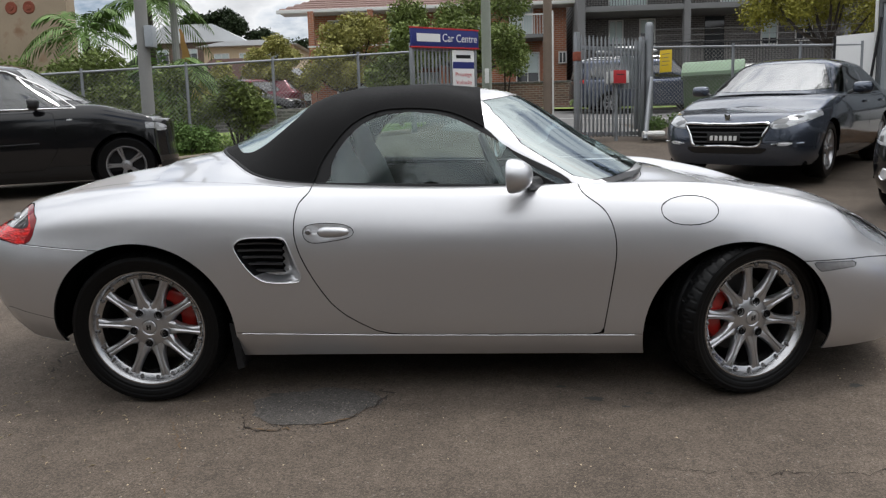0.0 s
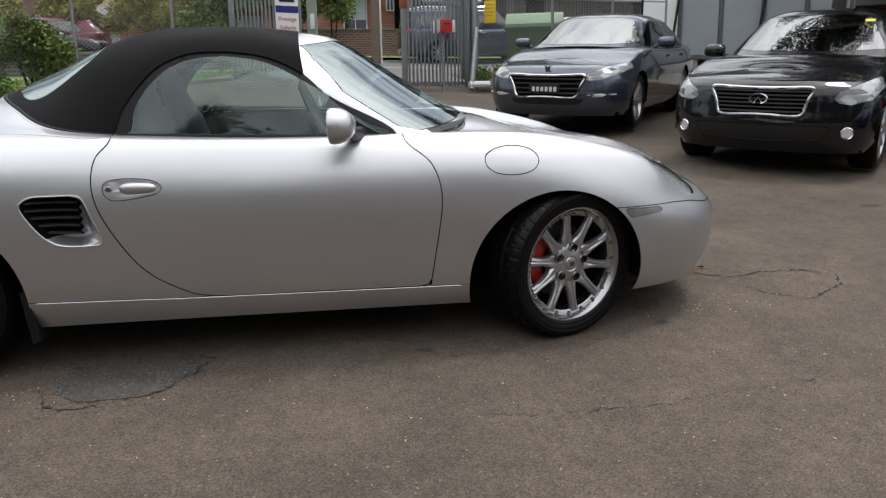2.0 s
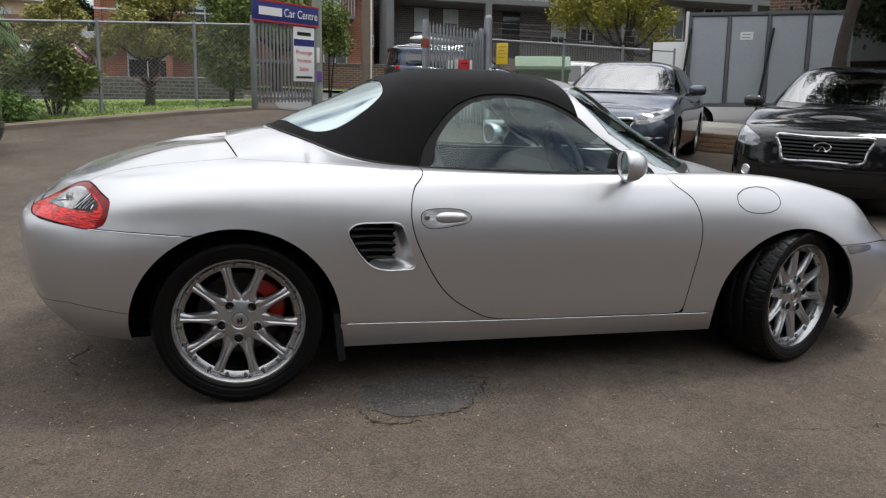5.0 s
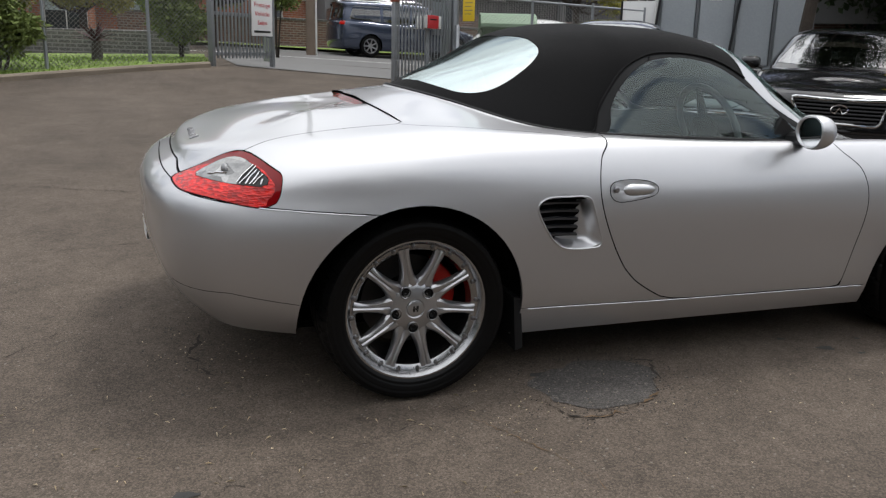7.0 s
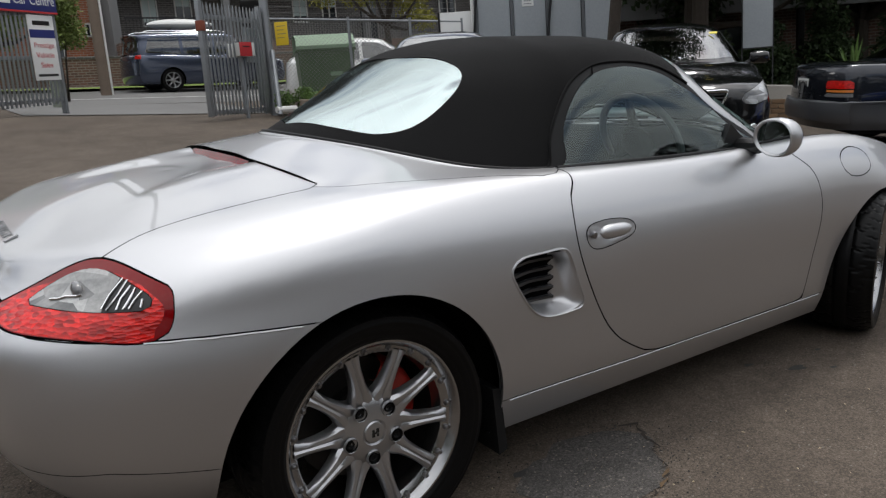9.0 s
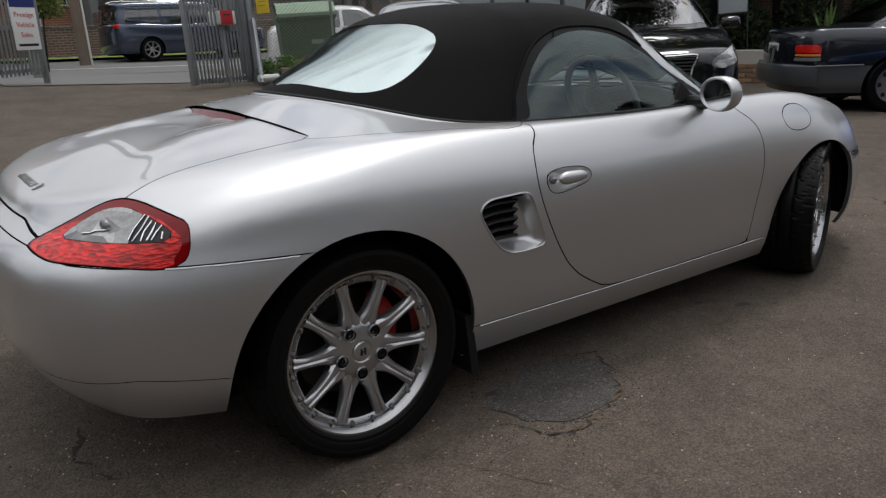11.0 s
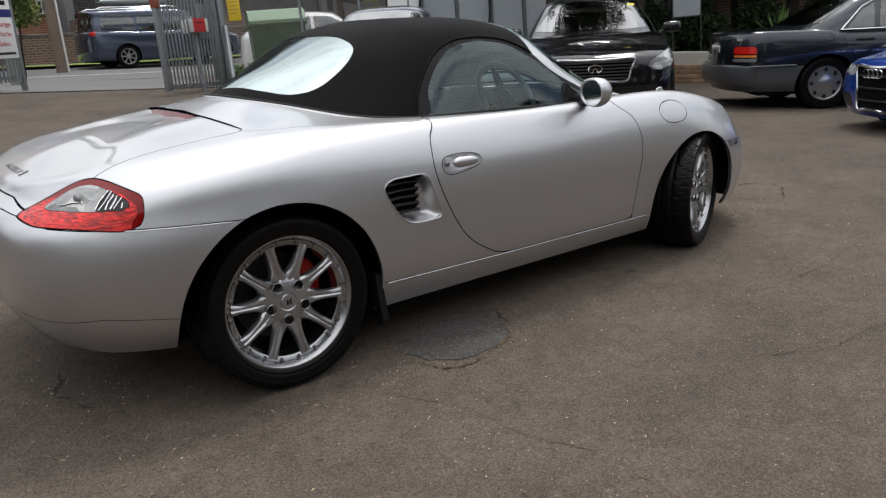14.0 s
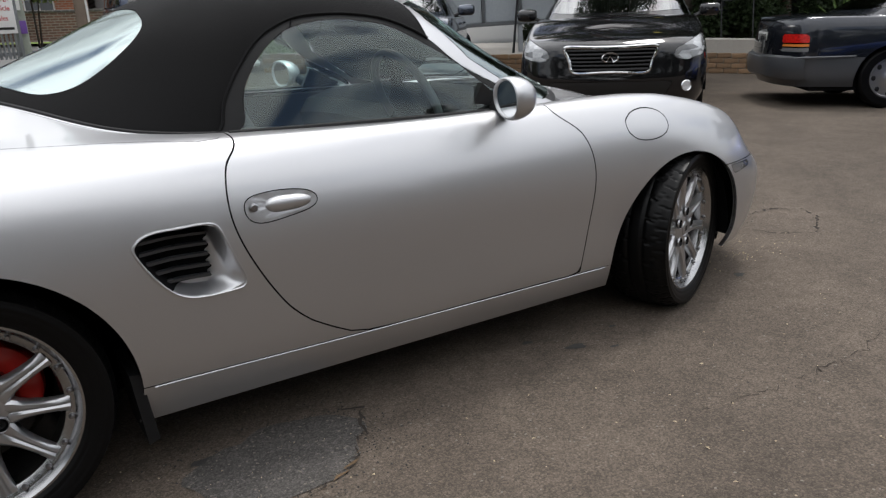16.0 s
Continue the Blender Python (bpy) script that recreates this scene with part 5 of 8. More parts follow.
def build_car(name, m, P, coat, label, wheels=("spoke", 10), group=""):
    car = thing(name, m, label, P.get("cat", "car"), group)
    body, cabin = car_shell(P)
    skin = grid_faces(smooth_net(body, 7, 5))
    R, wb, w = P["R"], P["wb"], P["hw"]
    cutout = [(P["glass_r"] + .25, -.5), (P["glass_r"] + .25, w - .35), (P["glass_r"] + .6, w - .22), (P["cowl"] - .7, w - .22), (P["cowl"] - .25, w - .4), (P["cowl"] - .2, -.5)]
    _, skin, _ = cut(*skin, lambda V: np.where(V[:, 2] > P["deck"] - .25, inside(cutout, V[:, 0], V[:, 1]), -1))
    for x in (0, wb):
        c = (x, R - .005, R + P.get("gap", .045))
        skin, _, edge = cut(*skin, ring(c))
        for s in (-1, 1):
            liner = Geo().lathe([(c[2] + .002, w - .02), (c[2] + .006, w - .3), (.03, w - .3)], 24, pose(c[0], 0, c[1]), radians(-4), radians(184))
            part("arch_liner", liner if s > 0 else liner.mirrored(), M["shut_line"], car)
            mw = pose(x, s * (w - .045), R, 0, 0, (0 if s > 0 else 180) + (P.get("steer", 0) if x else 0))
            simple_wheel(mw, R, P.get("tw", .22), P["rim"], wheels[0], wheels[1], car, wheels[2] if len(wheels) > 2 else None)

    def both_sides(nm, mesh, mat, lab="", lift=0.0):
        g = tidy(np.asarray(mesh[0]) + lift * normals_of(*mesh) if lift else mesh[0], mesh[1])
        return [part(nm, g if s > 0 else g.mirrored(), mat, car, lab) for s in (-1, 1)] if g.F else []

    xf, xr = wb + P["fo"], -P["ro"]
    ahead, behind = lambda V: V[:, 0] > wb + .25, lambda V: V[:, 0] < xr + .30
    for nm, poly, mat, lab in P.get("front", ()):
        got, skin = split(skin, face(poly, ahead), .002)
        if min(p[0] for p in poly) > 0:
            for lo in both_sides(nm, got, mat, lab):
                if nm == "headlight":
                    g = tidy(np.asarray(got[0]) - .03 * normals_of(*got), got[1])
                    part("lamp_bowl", g if lo.data.vertices[0].co.y > 0 else g.mirrored(), M["reflector"], lo)
        else:
            part(nm, both(*got), mat, car, lab)
    for nm, poly, mat, lab in P.get("rear", ()):
        got, skin = split(skin, face(poly, behind), .002)
        if min(p[0] for p in poly) > 0:
            both_sides(nm, got, mat, lab)
        else:
            part(nm, both(*got), mat, car, lab)
    for nm, poly, mat, lab in P.get("side", ()):
        got, skin = split(skin, band(poly, .5), .0022)
        both_sides(nm, got, mat or coat, lab)
    if P.get("skirt"):
        zs = P["skirt"]
        got, skin = split(skin, lambda V: zs - V[:, 2], .002)
        part("lower_body", both(*got), P.get("skirt_mat", M["black_trim"]), car)
    part("body", both(*skin), coat, car)
    part("underbody", Geo().box(xr + .35, -w + .12, .20, xf - .35, w - .12, .30, .02), M["shut_line"], car)
    cab = grid_faces(smooth_net(cabin, 8, 7))
    for nm, poly in P["panes"]:
        got, cab = split(cab, band(poly), .001)
        both_sides(nm, got, M["glass_dark"], "tinted side window")
    b0, b1 = P["belt"] + .025, P["H"] - .105
    hw0, hw1 = w - .20, P["roof_w"] - .10
    mid_x = (P["roof_r"] + P["roof_f"]) / 2
    for nm, test, lo, mat in (("windscreen", lambda V: V[:, 0] > mid_x + .2, P["hood_c"] + .03, M["screen_glass"]), ("rear_window", lambda V: V[:, 0] < mid_x - .2, P["deck"] + .05, M["glass_dark"])):
        poly = [(-1, lo), (hw0 * .6, lo - .005), (hw0, lo + .01), (hw1, b1), (hw1 * .6, b1 + .02), (-1, b1 + .025)]
        got, cab = split(cab, face(poly, test), .002)
        part(nm, both(*got), mat, car)
    part("roof", both(*cab), coat, car)
    part("cabin_trim", Geo().box(P["glass_r"] + .3, -w + .25, P["belt"] - .30, P["cowl"] - .25, w - .25, P["belt"] - .02, .05), M["dash"], car)
    for s in (-1, 1):
        for x in (P["cowl"] - 1.15, P["cowl"] - 2.0):
            part("seat_back", Geo().box(-.09, -.24, 0, .09, .24, .42, .07, pose(x - .1, s * .38, P["belt"] - .16, 0, -12, 0)), M["dash"], car)
        mm = part("door_mirror", Geo().sheet([[(x, .115 * k * math.copysign(abs(math.cos(a)) ** .6, math.cos(a)), .072 * k * math.copysign(abs(math.sin(a)) ** .6, math.sin(a))) for a in np.linspace(0, 2 * math.pi, 25)] for x, k in ((-.025, .01), (-.025, .86), (-.03, .93), (-.02, 1.0), (.02, .98), (.055, .85), (.08, .6), (.088, .3), (.09, .01))]).moved(pose(P["cowl"] - .62, s * (w + .10), P["belt"] + .055)), P.get("mirror", coat), car)
        part("mirror_arm", Geo().tube([(P["cowl"] - .6, s * (w - .06), P["belt"] - .01), (P["cowl"] - .62, s * (w + .04), P["belt"] + .03)], .022, 6), M["black_trim"], mm)
        for x in P.get("handles", ()):
            part("door_handle", Geo().box(x - .11, s * (w - .02) - .02, P["belt"] - .135, x + .11, s * (w - .02) + .02, P["belt"] - .105, .012), P.get("handle_mat", coat), car)
        for x0, z0, x1, z1, nm, mt in P.get("strips", ()):
            part(nm, Geo().tube([(x0, s * (P.get("strip_y", w) - .002), z0), ((x0 + x1) / 2, s * (P.get("strip_y", w) + .004), (z0 + z1) / 2), (x1, s * (P.get("strip_y", w) - .004), z1)], .011, 6), mt, car)
        if P.get("window_trim"):
            for nm, poly in P["window_trim"]:
                pts = []
                for x, z in poly:
                    t = min(max((z - P["belt"]) / (P["H"] - .085 - P["belt"]), 0), 1)
                    pts.append((x, s * ((w - .075) + (P["roof_w"] - w + .075) * t + .012), z))
                part(nm, Geo().tube(pts, .009, 6), M["chrome"], car)
    return car


def grille(car, x, zc, w0, w1, h, slats, frame_mat=None, depth=.03, bow=.06):
    """A radiator grille: a dark back, a frame and slats, bowed in plan."""
    bx = lambda y: x - bow * (y / w0) ** 2
    sec = lambda t: w1 + (w0 - w1) * t
    rows = [[(bx(y) - depth * .3, y, zc + h * (t - .5)) for y in np.linspace(-sec(t), sec(t), 13)] for t in np.linspace(0, 1, 4)]
    back = part("grille", Geo().sheet(rows), M["shut_line"], car, "dark radiator grille")
    rim = [(-sec(1), 1), (0, 1.0), (sec(1), 1), (sec(.5), .5), (sec(0), 0), (0, 0), (-sec(0), 0), (-sec(.5), .5)]
    if frame_mat:
        C = closed_curve([(y, zc + h * (t - .5)) for y, t in [(-sec(1), 1), (-sec(1) * .5, 1.02), (sec(1) * .5, 1.02), (sec(1), 1), (sec(.5), .5), (sec(0), 0), (sec(0) * .4, -.02), (-sec(0) * .4, -.02), (-sec(0), 0), (-sec(.5), .5)]], 5)
        part("grille_frame", Geo().tube([(bx(y) + .004, y, z) for y, z in C], .016, 8, closed=True), frame_mat, back)
    for k in range(slats):
        t = (k + .7) / (slats + .4)
        part("grille_slat", Geo().tube([(bx(y) + .003, y, zc + h * (t - .5)) for y in np.linspace(-sec(t) * .97, sec(t) * .97, 9)], .010, 6), M["black_trim"], back)
    return back


def plate_bars(car, m, w=.372, h=.107, dark=False):
    """A number plate whose writing is plain bars."""
    p = part("number_plate", Geo().box(-.004, -w / 2, -h / 2, .004, w / 2, h / 2, .003).moved(m), M["black_trim"] if dark else M["plate"], car)
    for k in range(6):
        y = -w * .36 + k * w * .145
        part("plate_bar", Geo().box(.004, y - .017, -h * .25, .0055, y + .017, h * .25).moved(m), M["plate"] if dark else M["black_trim"], p)


M["plate"] = material("plate_white", (0.62, 0.62, 0.60), 0.5, 0, 0.08)
PAINT_SLATE = paint("slate_blue_paint", (0.075, 0.088, 0.115), 0.7)
PAINT_BLACK = paint("black_paint", (0.006, 0.006, 0.007), 0.0, 0.15)
PAINT_NAVY = paint("dark_navy_paint", (0.016, 0.019, 0.026), 0.5)
PAINT_BLUE = paint("bright_blue_paint", (0.012, 0.06, 0.34), 0.5)
PAINT_VAN = paint("van_blue_grey_paint", (0.060, 0.073, 0.11), 0.6)
PAINT_WHITE = paint("white_paint", (0.72, 0.72, 0.71), 0.0, 0.3)
M["cladding"] = material("grey_cladding", (0.075, 0.078, 0.085), 0.4, 0.2, 0.06, coat=0.4)


# slate sedan parked nose out
P = dict(wb=2.817, ro=1.0, fo=.97, hw=.915, H=1.456, deck=1.02, belt=.99, hood_f=.74, hood_c=1.0, glass_r=-.55, roof_r=.35, roof_f=1.75, cowl=2.62, roof_w=.60, R=.335, rim=.235, steer=0,
         panes=[("door_glass", [(1.05, .99), (1.0, 1.32), (1.30, 1.345), (1.6, 1.31), (2.05, 1.12), (2.22, 1.0)]), ("door_glass", [(.95, .99), (.92, 1.32), (.55, 1.31), (.2, 1.2), (-.05, 1.08), (.05, 1.0)])],
         front=[("headlight", [(.46, .61), (.62, .62), (.80, .69), (.90, .78), (.885, .84), (.70, .79), (.52, .715), (.465, .68)], M["headlamp"], "clear swept headlight"),
                ("fog_lamp", [(.52, .42), (.70, .43), (.70, .475), (.52, .46)], M["reflector"], "fog lamp"),
                ("lower_grille", [(-.9, .335), (.42, .335), (.46, .40), (-.9, .40)], M["black_trim"], "")],
         side=[("door", [(1.0, .30), (2.05, .30), (2.15, .5), (2.16, .94), (1.0, .94)], None, ""), ("door", [(.99, .30), (.99, .94), (.05, .94), (.25, .6), (.45, .30)], None, "")], handles=(1.2, .25))
slate = build_car("sedan", lot(6.53, 8.08, 232), P, PAINT_SLATE, "slate blue sedan parked nose outwards on the asphalt", ("double", 6))
grille(slate, 3.812, .55, .47, .36, .24, 4, M["chrome"], bow=.075)
plate_bars(slate, pose(3.825, 0, .515), dark=True)
part("maker_badge", Geo().prism([(-.02, -.05), (.02, -.02), (.045, .05), (0, .03), (-.04, .05), (-.03, 0)], 3.70, 3.715, "x", pose(0, 0, .735)), M["chrome"], slate)
for s in (-1, 1):
    part("fog_trim", Geo().tube([(3.56, s * .80, .46), (3.68, s * .62, .452), (3.73, s * .50, .446)], .008, 6), M["chrome"], slate)
# black executive sedan
P = dict(wb=2.90, ro=1.16, fo=.87, hw=.92, H=1.50, deck=1.06, belt=1.0, hood_f=.80, hood_c=1.03, glass_r=-.55, roof_r=.45, roof_f=1.65, cowl=2.50, roof_w=.59, R=.345, rim=.24,
         panes=[("door_glass", [(1.05, 1.0), (1.0, 1.36), (1.3, 1.38), (1.55, 1.34), (1.98, 1.14), (2.15, 1.02)]), ("door_glass", [(.95, 1.0), (.92, 1.36), (.55, 1.34), (.2, 1.24), (0, 1.1), (.1, 1.02)])],
         front=[("headlight", [(.56, .645), (.70, .62), (.84, .66), (.895, .78), (.86, .86), (.74, .80), (.60, .73)], M["headlamp"], "clear headlight"),
                ("lower_intake", [(-.9, .30), (.50, .30), (.58, .44), (-.9, .44)], M["black_trim"], "")],
         side=[("door", [(1.0, .32), (2.05, .32), (2.2, .5), (2.2, .95), (1.0, .95)], None, ""), ("door", [(.99, .32), (.99, .95), (.05, .95), (.25, .6), (.45, .32)], None, "")], handles=(1.2, .25), handle_mat=M["chrome"])
black = build_car("sedan", lot(8.08, 5.04, 223), P, PAINT_BLACK, "black executive sedan with a chrome framed grille, parked on asphalt", ("spoke", 10))
grille(black, 3.788, .645, .42, .34, .22, 6, M["chrome"], bow=.06)
part("maker_badge", Geo().tube([(3.812, .072 * math.cos(a), .665 + .042 * math.sin(a)) for a in np.linspace(-1.2, 4.34, 22)], .009, 6), M["chrome"], black)
part("badge_peak", Geo().tube([(3.812, -.03, .637), (3.813, 0, .68), (3.812, .03, .637)], .008, 6), M["chrome"], black)
for s in (-1, 1):
    fog = part("fog_lamp", Geo().lathe([(.001, .0), (.035, .002), (.042, -.004)], 20, pose(3.618, s * .70, .385, 0, 0, -90 + s * 22)), M["reflector"], black)
    part("fog_ring", Geo().lathe([(.040, .0), (.047, .008), (.053, .0)], 24, pose(3.618, s * .70, .385, 0, 0, -90 + s * 22)), M["chrome"], fog)
    part("bumper_slot", Geo().box(3.735, s * .12 - .012, .49, 3.752, s * .12 + .012, .51, .004), M["steel_bolt"], black)
part("bumper_trim", Geo().tube([(3.60 + .15 * (1 - (y / .62) ** 2), y, .325 - .02 * (1 - (y / .62) ** 2)) for y in np.linspace(-.62, .62, 15)], .006, 6), M["dark_metal"], black)
part("window_sticker", Geo().box(-.003, -.045, -.02, .003, .045, .02, 0, pose(1.80, .50, 1.352, 0, -58, 0)), material("yellow_sticker", (.7, .62, .05), .6), black)
M["amber_lens"] = material("amber_lens", (0.62, 0.20, 0.04), 0.15, 0, 0.1, 30.0, 200.0, 0.2, 0.001, coat=0.6)
# dark saloon seen from behind
P = dict(wb=3.04, ro=1.19, fo=.88, hw=.94, H=1.486, deck=1.03, belt=.99, hood_f=.78, hood_c=.99, glass_r=-.35, roof_r=.45, roof_f=1.95, cowl=2.75, roof_w=.62, R=.335, rim=.215,
         panes=[("door_glass", [(1.45, 1.0), (1.43, 1.37), (1.75, 1.38), (1.95, 1.34), (2.32, 1.12), (2.42, 1.0)]), ("door_glass", [(1.37, 1.0), (1.36, 1.37), (.85, 1.37), (.70, 1.36), (.63, 1.0)]), ("quarter_glass", [(.57, 1.0), (.62, 1.32), (.45, 1.24), (.22, 1.0)])],
         window_trim=[("chrome_trim", [(.15, .995), (.45, 1.27), (.72, 1.40), (1.4, 1.42), (1.95, 1.38), (2.5, .995)]), ("chrome_trim", [(.15, .995), (1.3, .992), (2.5, .995)])],
         rear=[("tail_light", [(.58, .742), (.95, .742), (.95, .84), (.60, .84)], M["red_lens"], "red tail lamp"), ("indicator_lamp", [(.58, .70), (.95, .70), (.95, .740), (.58, .740)], M["amber_lens"], "amber indicator band"), ("reverse_lamp", [(.58, .645), (.95, .645), (.95, .695), (.58, .695)], M["smoke_lens"], "grey lower lamp band"), ("boot_panel", [(-.9, .66), (.56, .66), (.565, .98), (-.9, .98)], None, "")],
         side=[("door", [(1.40, .52), (2.35, .52), (2.45, .94), (1.40, .94)], None, ""), ("door", [(1.39, .52), (1.39, .94), (.15, .94), (.30, .72), (.55, .52)], None, ""), ("fuel_flap", [(-.12, .86), (.06, .86), (.06, .96), (-.12, .96)], None, "")], skirt=.575, skirt_mat=M["cladding"], handles=(1.55, .45), handle_mat=M["black_trim"], mirror=M["black_trim"],
         strips=[(-1.05, .585, -.40, .585, "bumper_strip", M["cladding"])])
for q in ("rear",):
    P[q] = [(a, b, c or PAINT_NAVY, d) for a, b, c, d in P[q]]
saloon = build_car("sedan", lot(9.56, 2.43, -41), P, PAINT_NAVY, "dark navy saloon with grey lower cladding, parked on asphalt", ("disc", 8))
plate_bars(saloon, pose(-1.165, 0, .80, 0, 0, 180), dark=False)
part("bumper", Geo().sheet([[(-1.22 + .30 * (abs(y) / .93) ** 4 + d, y, z) for y in np.linspace(-.93, .93, 21)] for d, z in ((.03, .33), (.0, .36), (-.02, .50), (0, .58), (.05, .60))]), M["cladding"], saloon, "grey rear bumper")
part("boot_badge", Geo().lathe([(.028, 0), (.034, .003), (.038, 0)], 20, pose(-1.13, 0, .93, 0, 0, 90)), M["chrome"], saloon)
# bright blue sedan: its nose
P = dict(wb=2.65, ro=1.0, fo=.93, hw=.91, H=1.42, deck=1.02, belt=.95, hood_f=.74, hood_c=.97, glass_r=-.5, roof_r=.4, roof_f=1.55, cowl=2.35, roof_w=.60, R=.335, rim=.24,
         panes=[("door_glass", [(1.0, .96), (1.0, 1.28), (1.4, 1.27), (1.85, 1.1), (1.95, .97)])],
         front=[("headlight", [(.40, .60), (.82, .615), (.885, .70), (.60, .71), (.44, .69)], M["headlamp"], "clear headlight"), ("side_intake", [(.42, .28), (.78, .30), (.78, .42), (.42, .42)], M["black_trim"], "dark air intake")], handles=())
blue = build_car("sedan", lot(10.12, -1.455, 151), P, PAINT_BLUE, "bright blue sedan with a tall dark grille, parked on asphalt", ("spoke", 7))
grille(blue, 3.605, .50, .29, .22, .41, 3, M["chrome"], bow=.03)
for k in range(4):
    part("ring_badge", Geo().tube([(3.63, -.09 + k * .06 + .042 * math.cos(a), .645 + .042 * math.sin(a)) for a in np.linspace(0, 6.283, 17)[:-1]], .006, 5, closed=True), M["chrome"], blue)
# black off-road wagon
P = dict(wb=2.933, ro=1.0, fo=.66, hw=.955, H=1.74, deck=1.16, belt=1.14, hood_f=.97, hood_c=1.2, glass_r=-.85, roof_r=-.55, roof_f=1.75, cowl=2.55, roof_w=.66, R=.375, rim=.25, gap=.055, tw=.27,
         panes=[("door_glass", [(.95, 1.14), (.93, 1.60), (1.3, 1.61), (1.65, 1.56), (2.05, 1.36), (2.28, 1.15)]), ("door_glass", [(.87, 1.14), (.86, 1.60), (.3, 1.60), (.0, 1.5), (-.05, 1.14)])],
         window_trim=[("chrome_trim", [(-.2, 1.12), (1.1, 1.125), (2.4, 1.13)]), ("chrome_trim", [(2.4, 1.13), (2.05, 1.40), (1.65, 1.60), (1.2, 1.65)])],
         front=[("headlight", [(.55, .80), (.80, .81), (.94, .85), (.94, .93), (.75, .92), (.57, .87)], M["headlamp"], "clear headlight")],
         side=[("door", [(.9, .36), (1.98, .36), (2.15, .6), (2.15, 1.08), (.9, 1.08)], None, ""), ("door", [(.89, .36), (.89, 1.08), (-.02, 1.08), (.2, .7), (.45, .36)], None, "")], handles=(1.15, .2), mirror=M["black_trim"], skirt=.40,
         strips=[(.45, .66, 1.95, .70, "side_moulding", M["dark_metal"])])
wagon = build_car("suv", lot(-6.31, 5.695, 22), P, PAINT_BLACK, "black off-road wagon with chrome window trim, parked on asphalt", ("double", 5, M["gun_alloy"]))
for s in (-1, 1):
    part("side_repeater", Geo().ball((2.32, s * .945, .985), .035, .006, .010, 6), M["headlamp"], wagon)
# people carrier across the street with a roof box
P = dict(wb=3.06, ro=1.13, fo=.93, hw=.99, H=1.755, deck=1.12, belt=1.08, hood_f=.86, hood_c=1.12, glass_r=-1.06, roof_r=-.92, roof_f=2.15, cowl=3.05, roof_w=.74, R=.345, rim=.235,
         panes=[("door_glass", [(1.45, 1.1), (1.43, 1.60), (1.9, 1.60), (2.25, 1.52), (2.6, 1.3), (2.75, 1.12)]), ("door_glass", [(1.36, 1.1), (1.35, 1.61), (.45, 1.61), (.42, 1.1)]), ("quarter_glass", [(.34, 1.1), (.33, 1.61), (-.55, 1.58), (-.72, 1.15)])],
         rear=[("tail_light", [(.72, .98), (.97, .98), (.95, 1.14), (.72, 1.14)], M["red_lens"], "red tail lamp")],
         front=[("headlight", [(.50, .72), (.80, .74), (.94, .86), (.70, .86), (.52, .80)], M["headlamp"], "clear headlight")],
         side=[("door", [(1.40, .34), (2.5, .34), (2.65, .55), (2.65, 1.04), (1.40, 1.04)], None, ""), ("door", [(1.39, .34), (1.39, 1.04), (.38, 1.04), (.42, .6), (.5, .34)], None, "")], handles=(1.55, 1.25), handle_mat=M["chrome"])
van = build_car("people_carrier", lot(5.64, 22.3, 4), P, PAINT_VAN, "blue grey people carrier parked along the street", ("spoke", 7))
for s in (-1, 1):
    part("roof_rail", Geo().tube([(-.7, s * .62, 1.72), (-.5, s * .63, 1.785), (1.6, s * .63, 1.79), (1.9, s * .62, 1.74)], .018, 6), M["chrome"], van)


# ---- ground ----
xs = [-400, -120, -50, -25] + [x * .5 for x in range(-36, 61)] + [45, 80, 160, 400]
ys = [-400, -120, -45, -20] + [y * .5 for y in range(-24, 69)] + [45, 70, 130, 400]
gr = []
for y in ys:
    row = []
    for x in xs:
        z = lie(x, y)
        if y > 34 or abs(x) > 32:
            far = Vector((x, y, 0))
            z = min(z, 2.55 - y * math.tan(radians(3.5))) if y > 34 else z
        row.append((x, y, z + (.012 * noise.noise((x * .6, y * .6, 0)) if -8 < y < 10 and not (-1.6 < x < 4 and -2.2 < y < 2) else 0)))
    gr.append(row)
ground = part("ground", Geo().sheet(gr), M["asphalt"], None)
ground.matrix_world = SLOPE
tagged(ground, "worn grey brown asphalt of a sloping car yard", "ground", kind="structure")


# cracks, patches, spots and litter on the asphalt round the roadster
def ground_z(x, y):
    """Height of the ground sheet, between its corners."""
    i, j = math.floor(x * 2) / 2, math.floor(y * 2) / 2

    def at(a, b):
        return lie(a, b) + (.012 * noise.noise((a * .6, b * .6, 0)) if not (-1.6 < a < 4 and -2.2 < b < 2) else 0)

    u, v = (x - i) * 2, (y - j) * 2
    return (at(i, j) * (1 - u) + at(i + .5, j) * u) * (1 - v) + (at(i, j + .5) * (1 - u) + at(i + .5, j + .5) * u) * v


def wander(pts, step, amp, seed):
    """A broken, wandering line through a few places."""
    rng, out = random.Random(seed), []
    for (x0, y0), (x1, y1) in zip(pts, pts[1:]):
        n = max(2, int(math.hypot(x1 - x0, y1 - y0) / step))
        for k in range(n):
            t = k / n
            out.append((x0 + (x1 - x0) * t + rng.gauss(0, amp), y0 + (y1 - y0) * t + rng.gauss(0, amp)))
    return out + [pts[-1]]


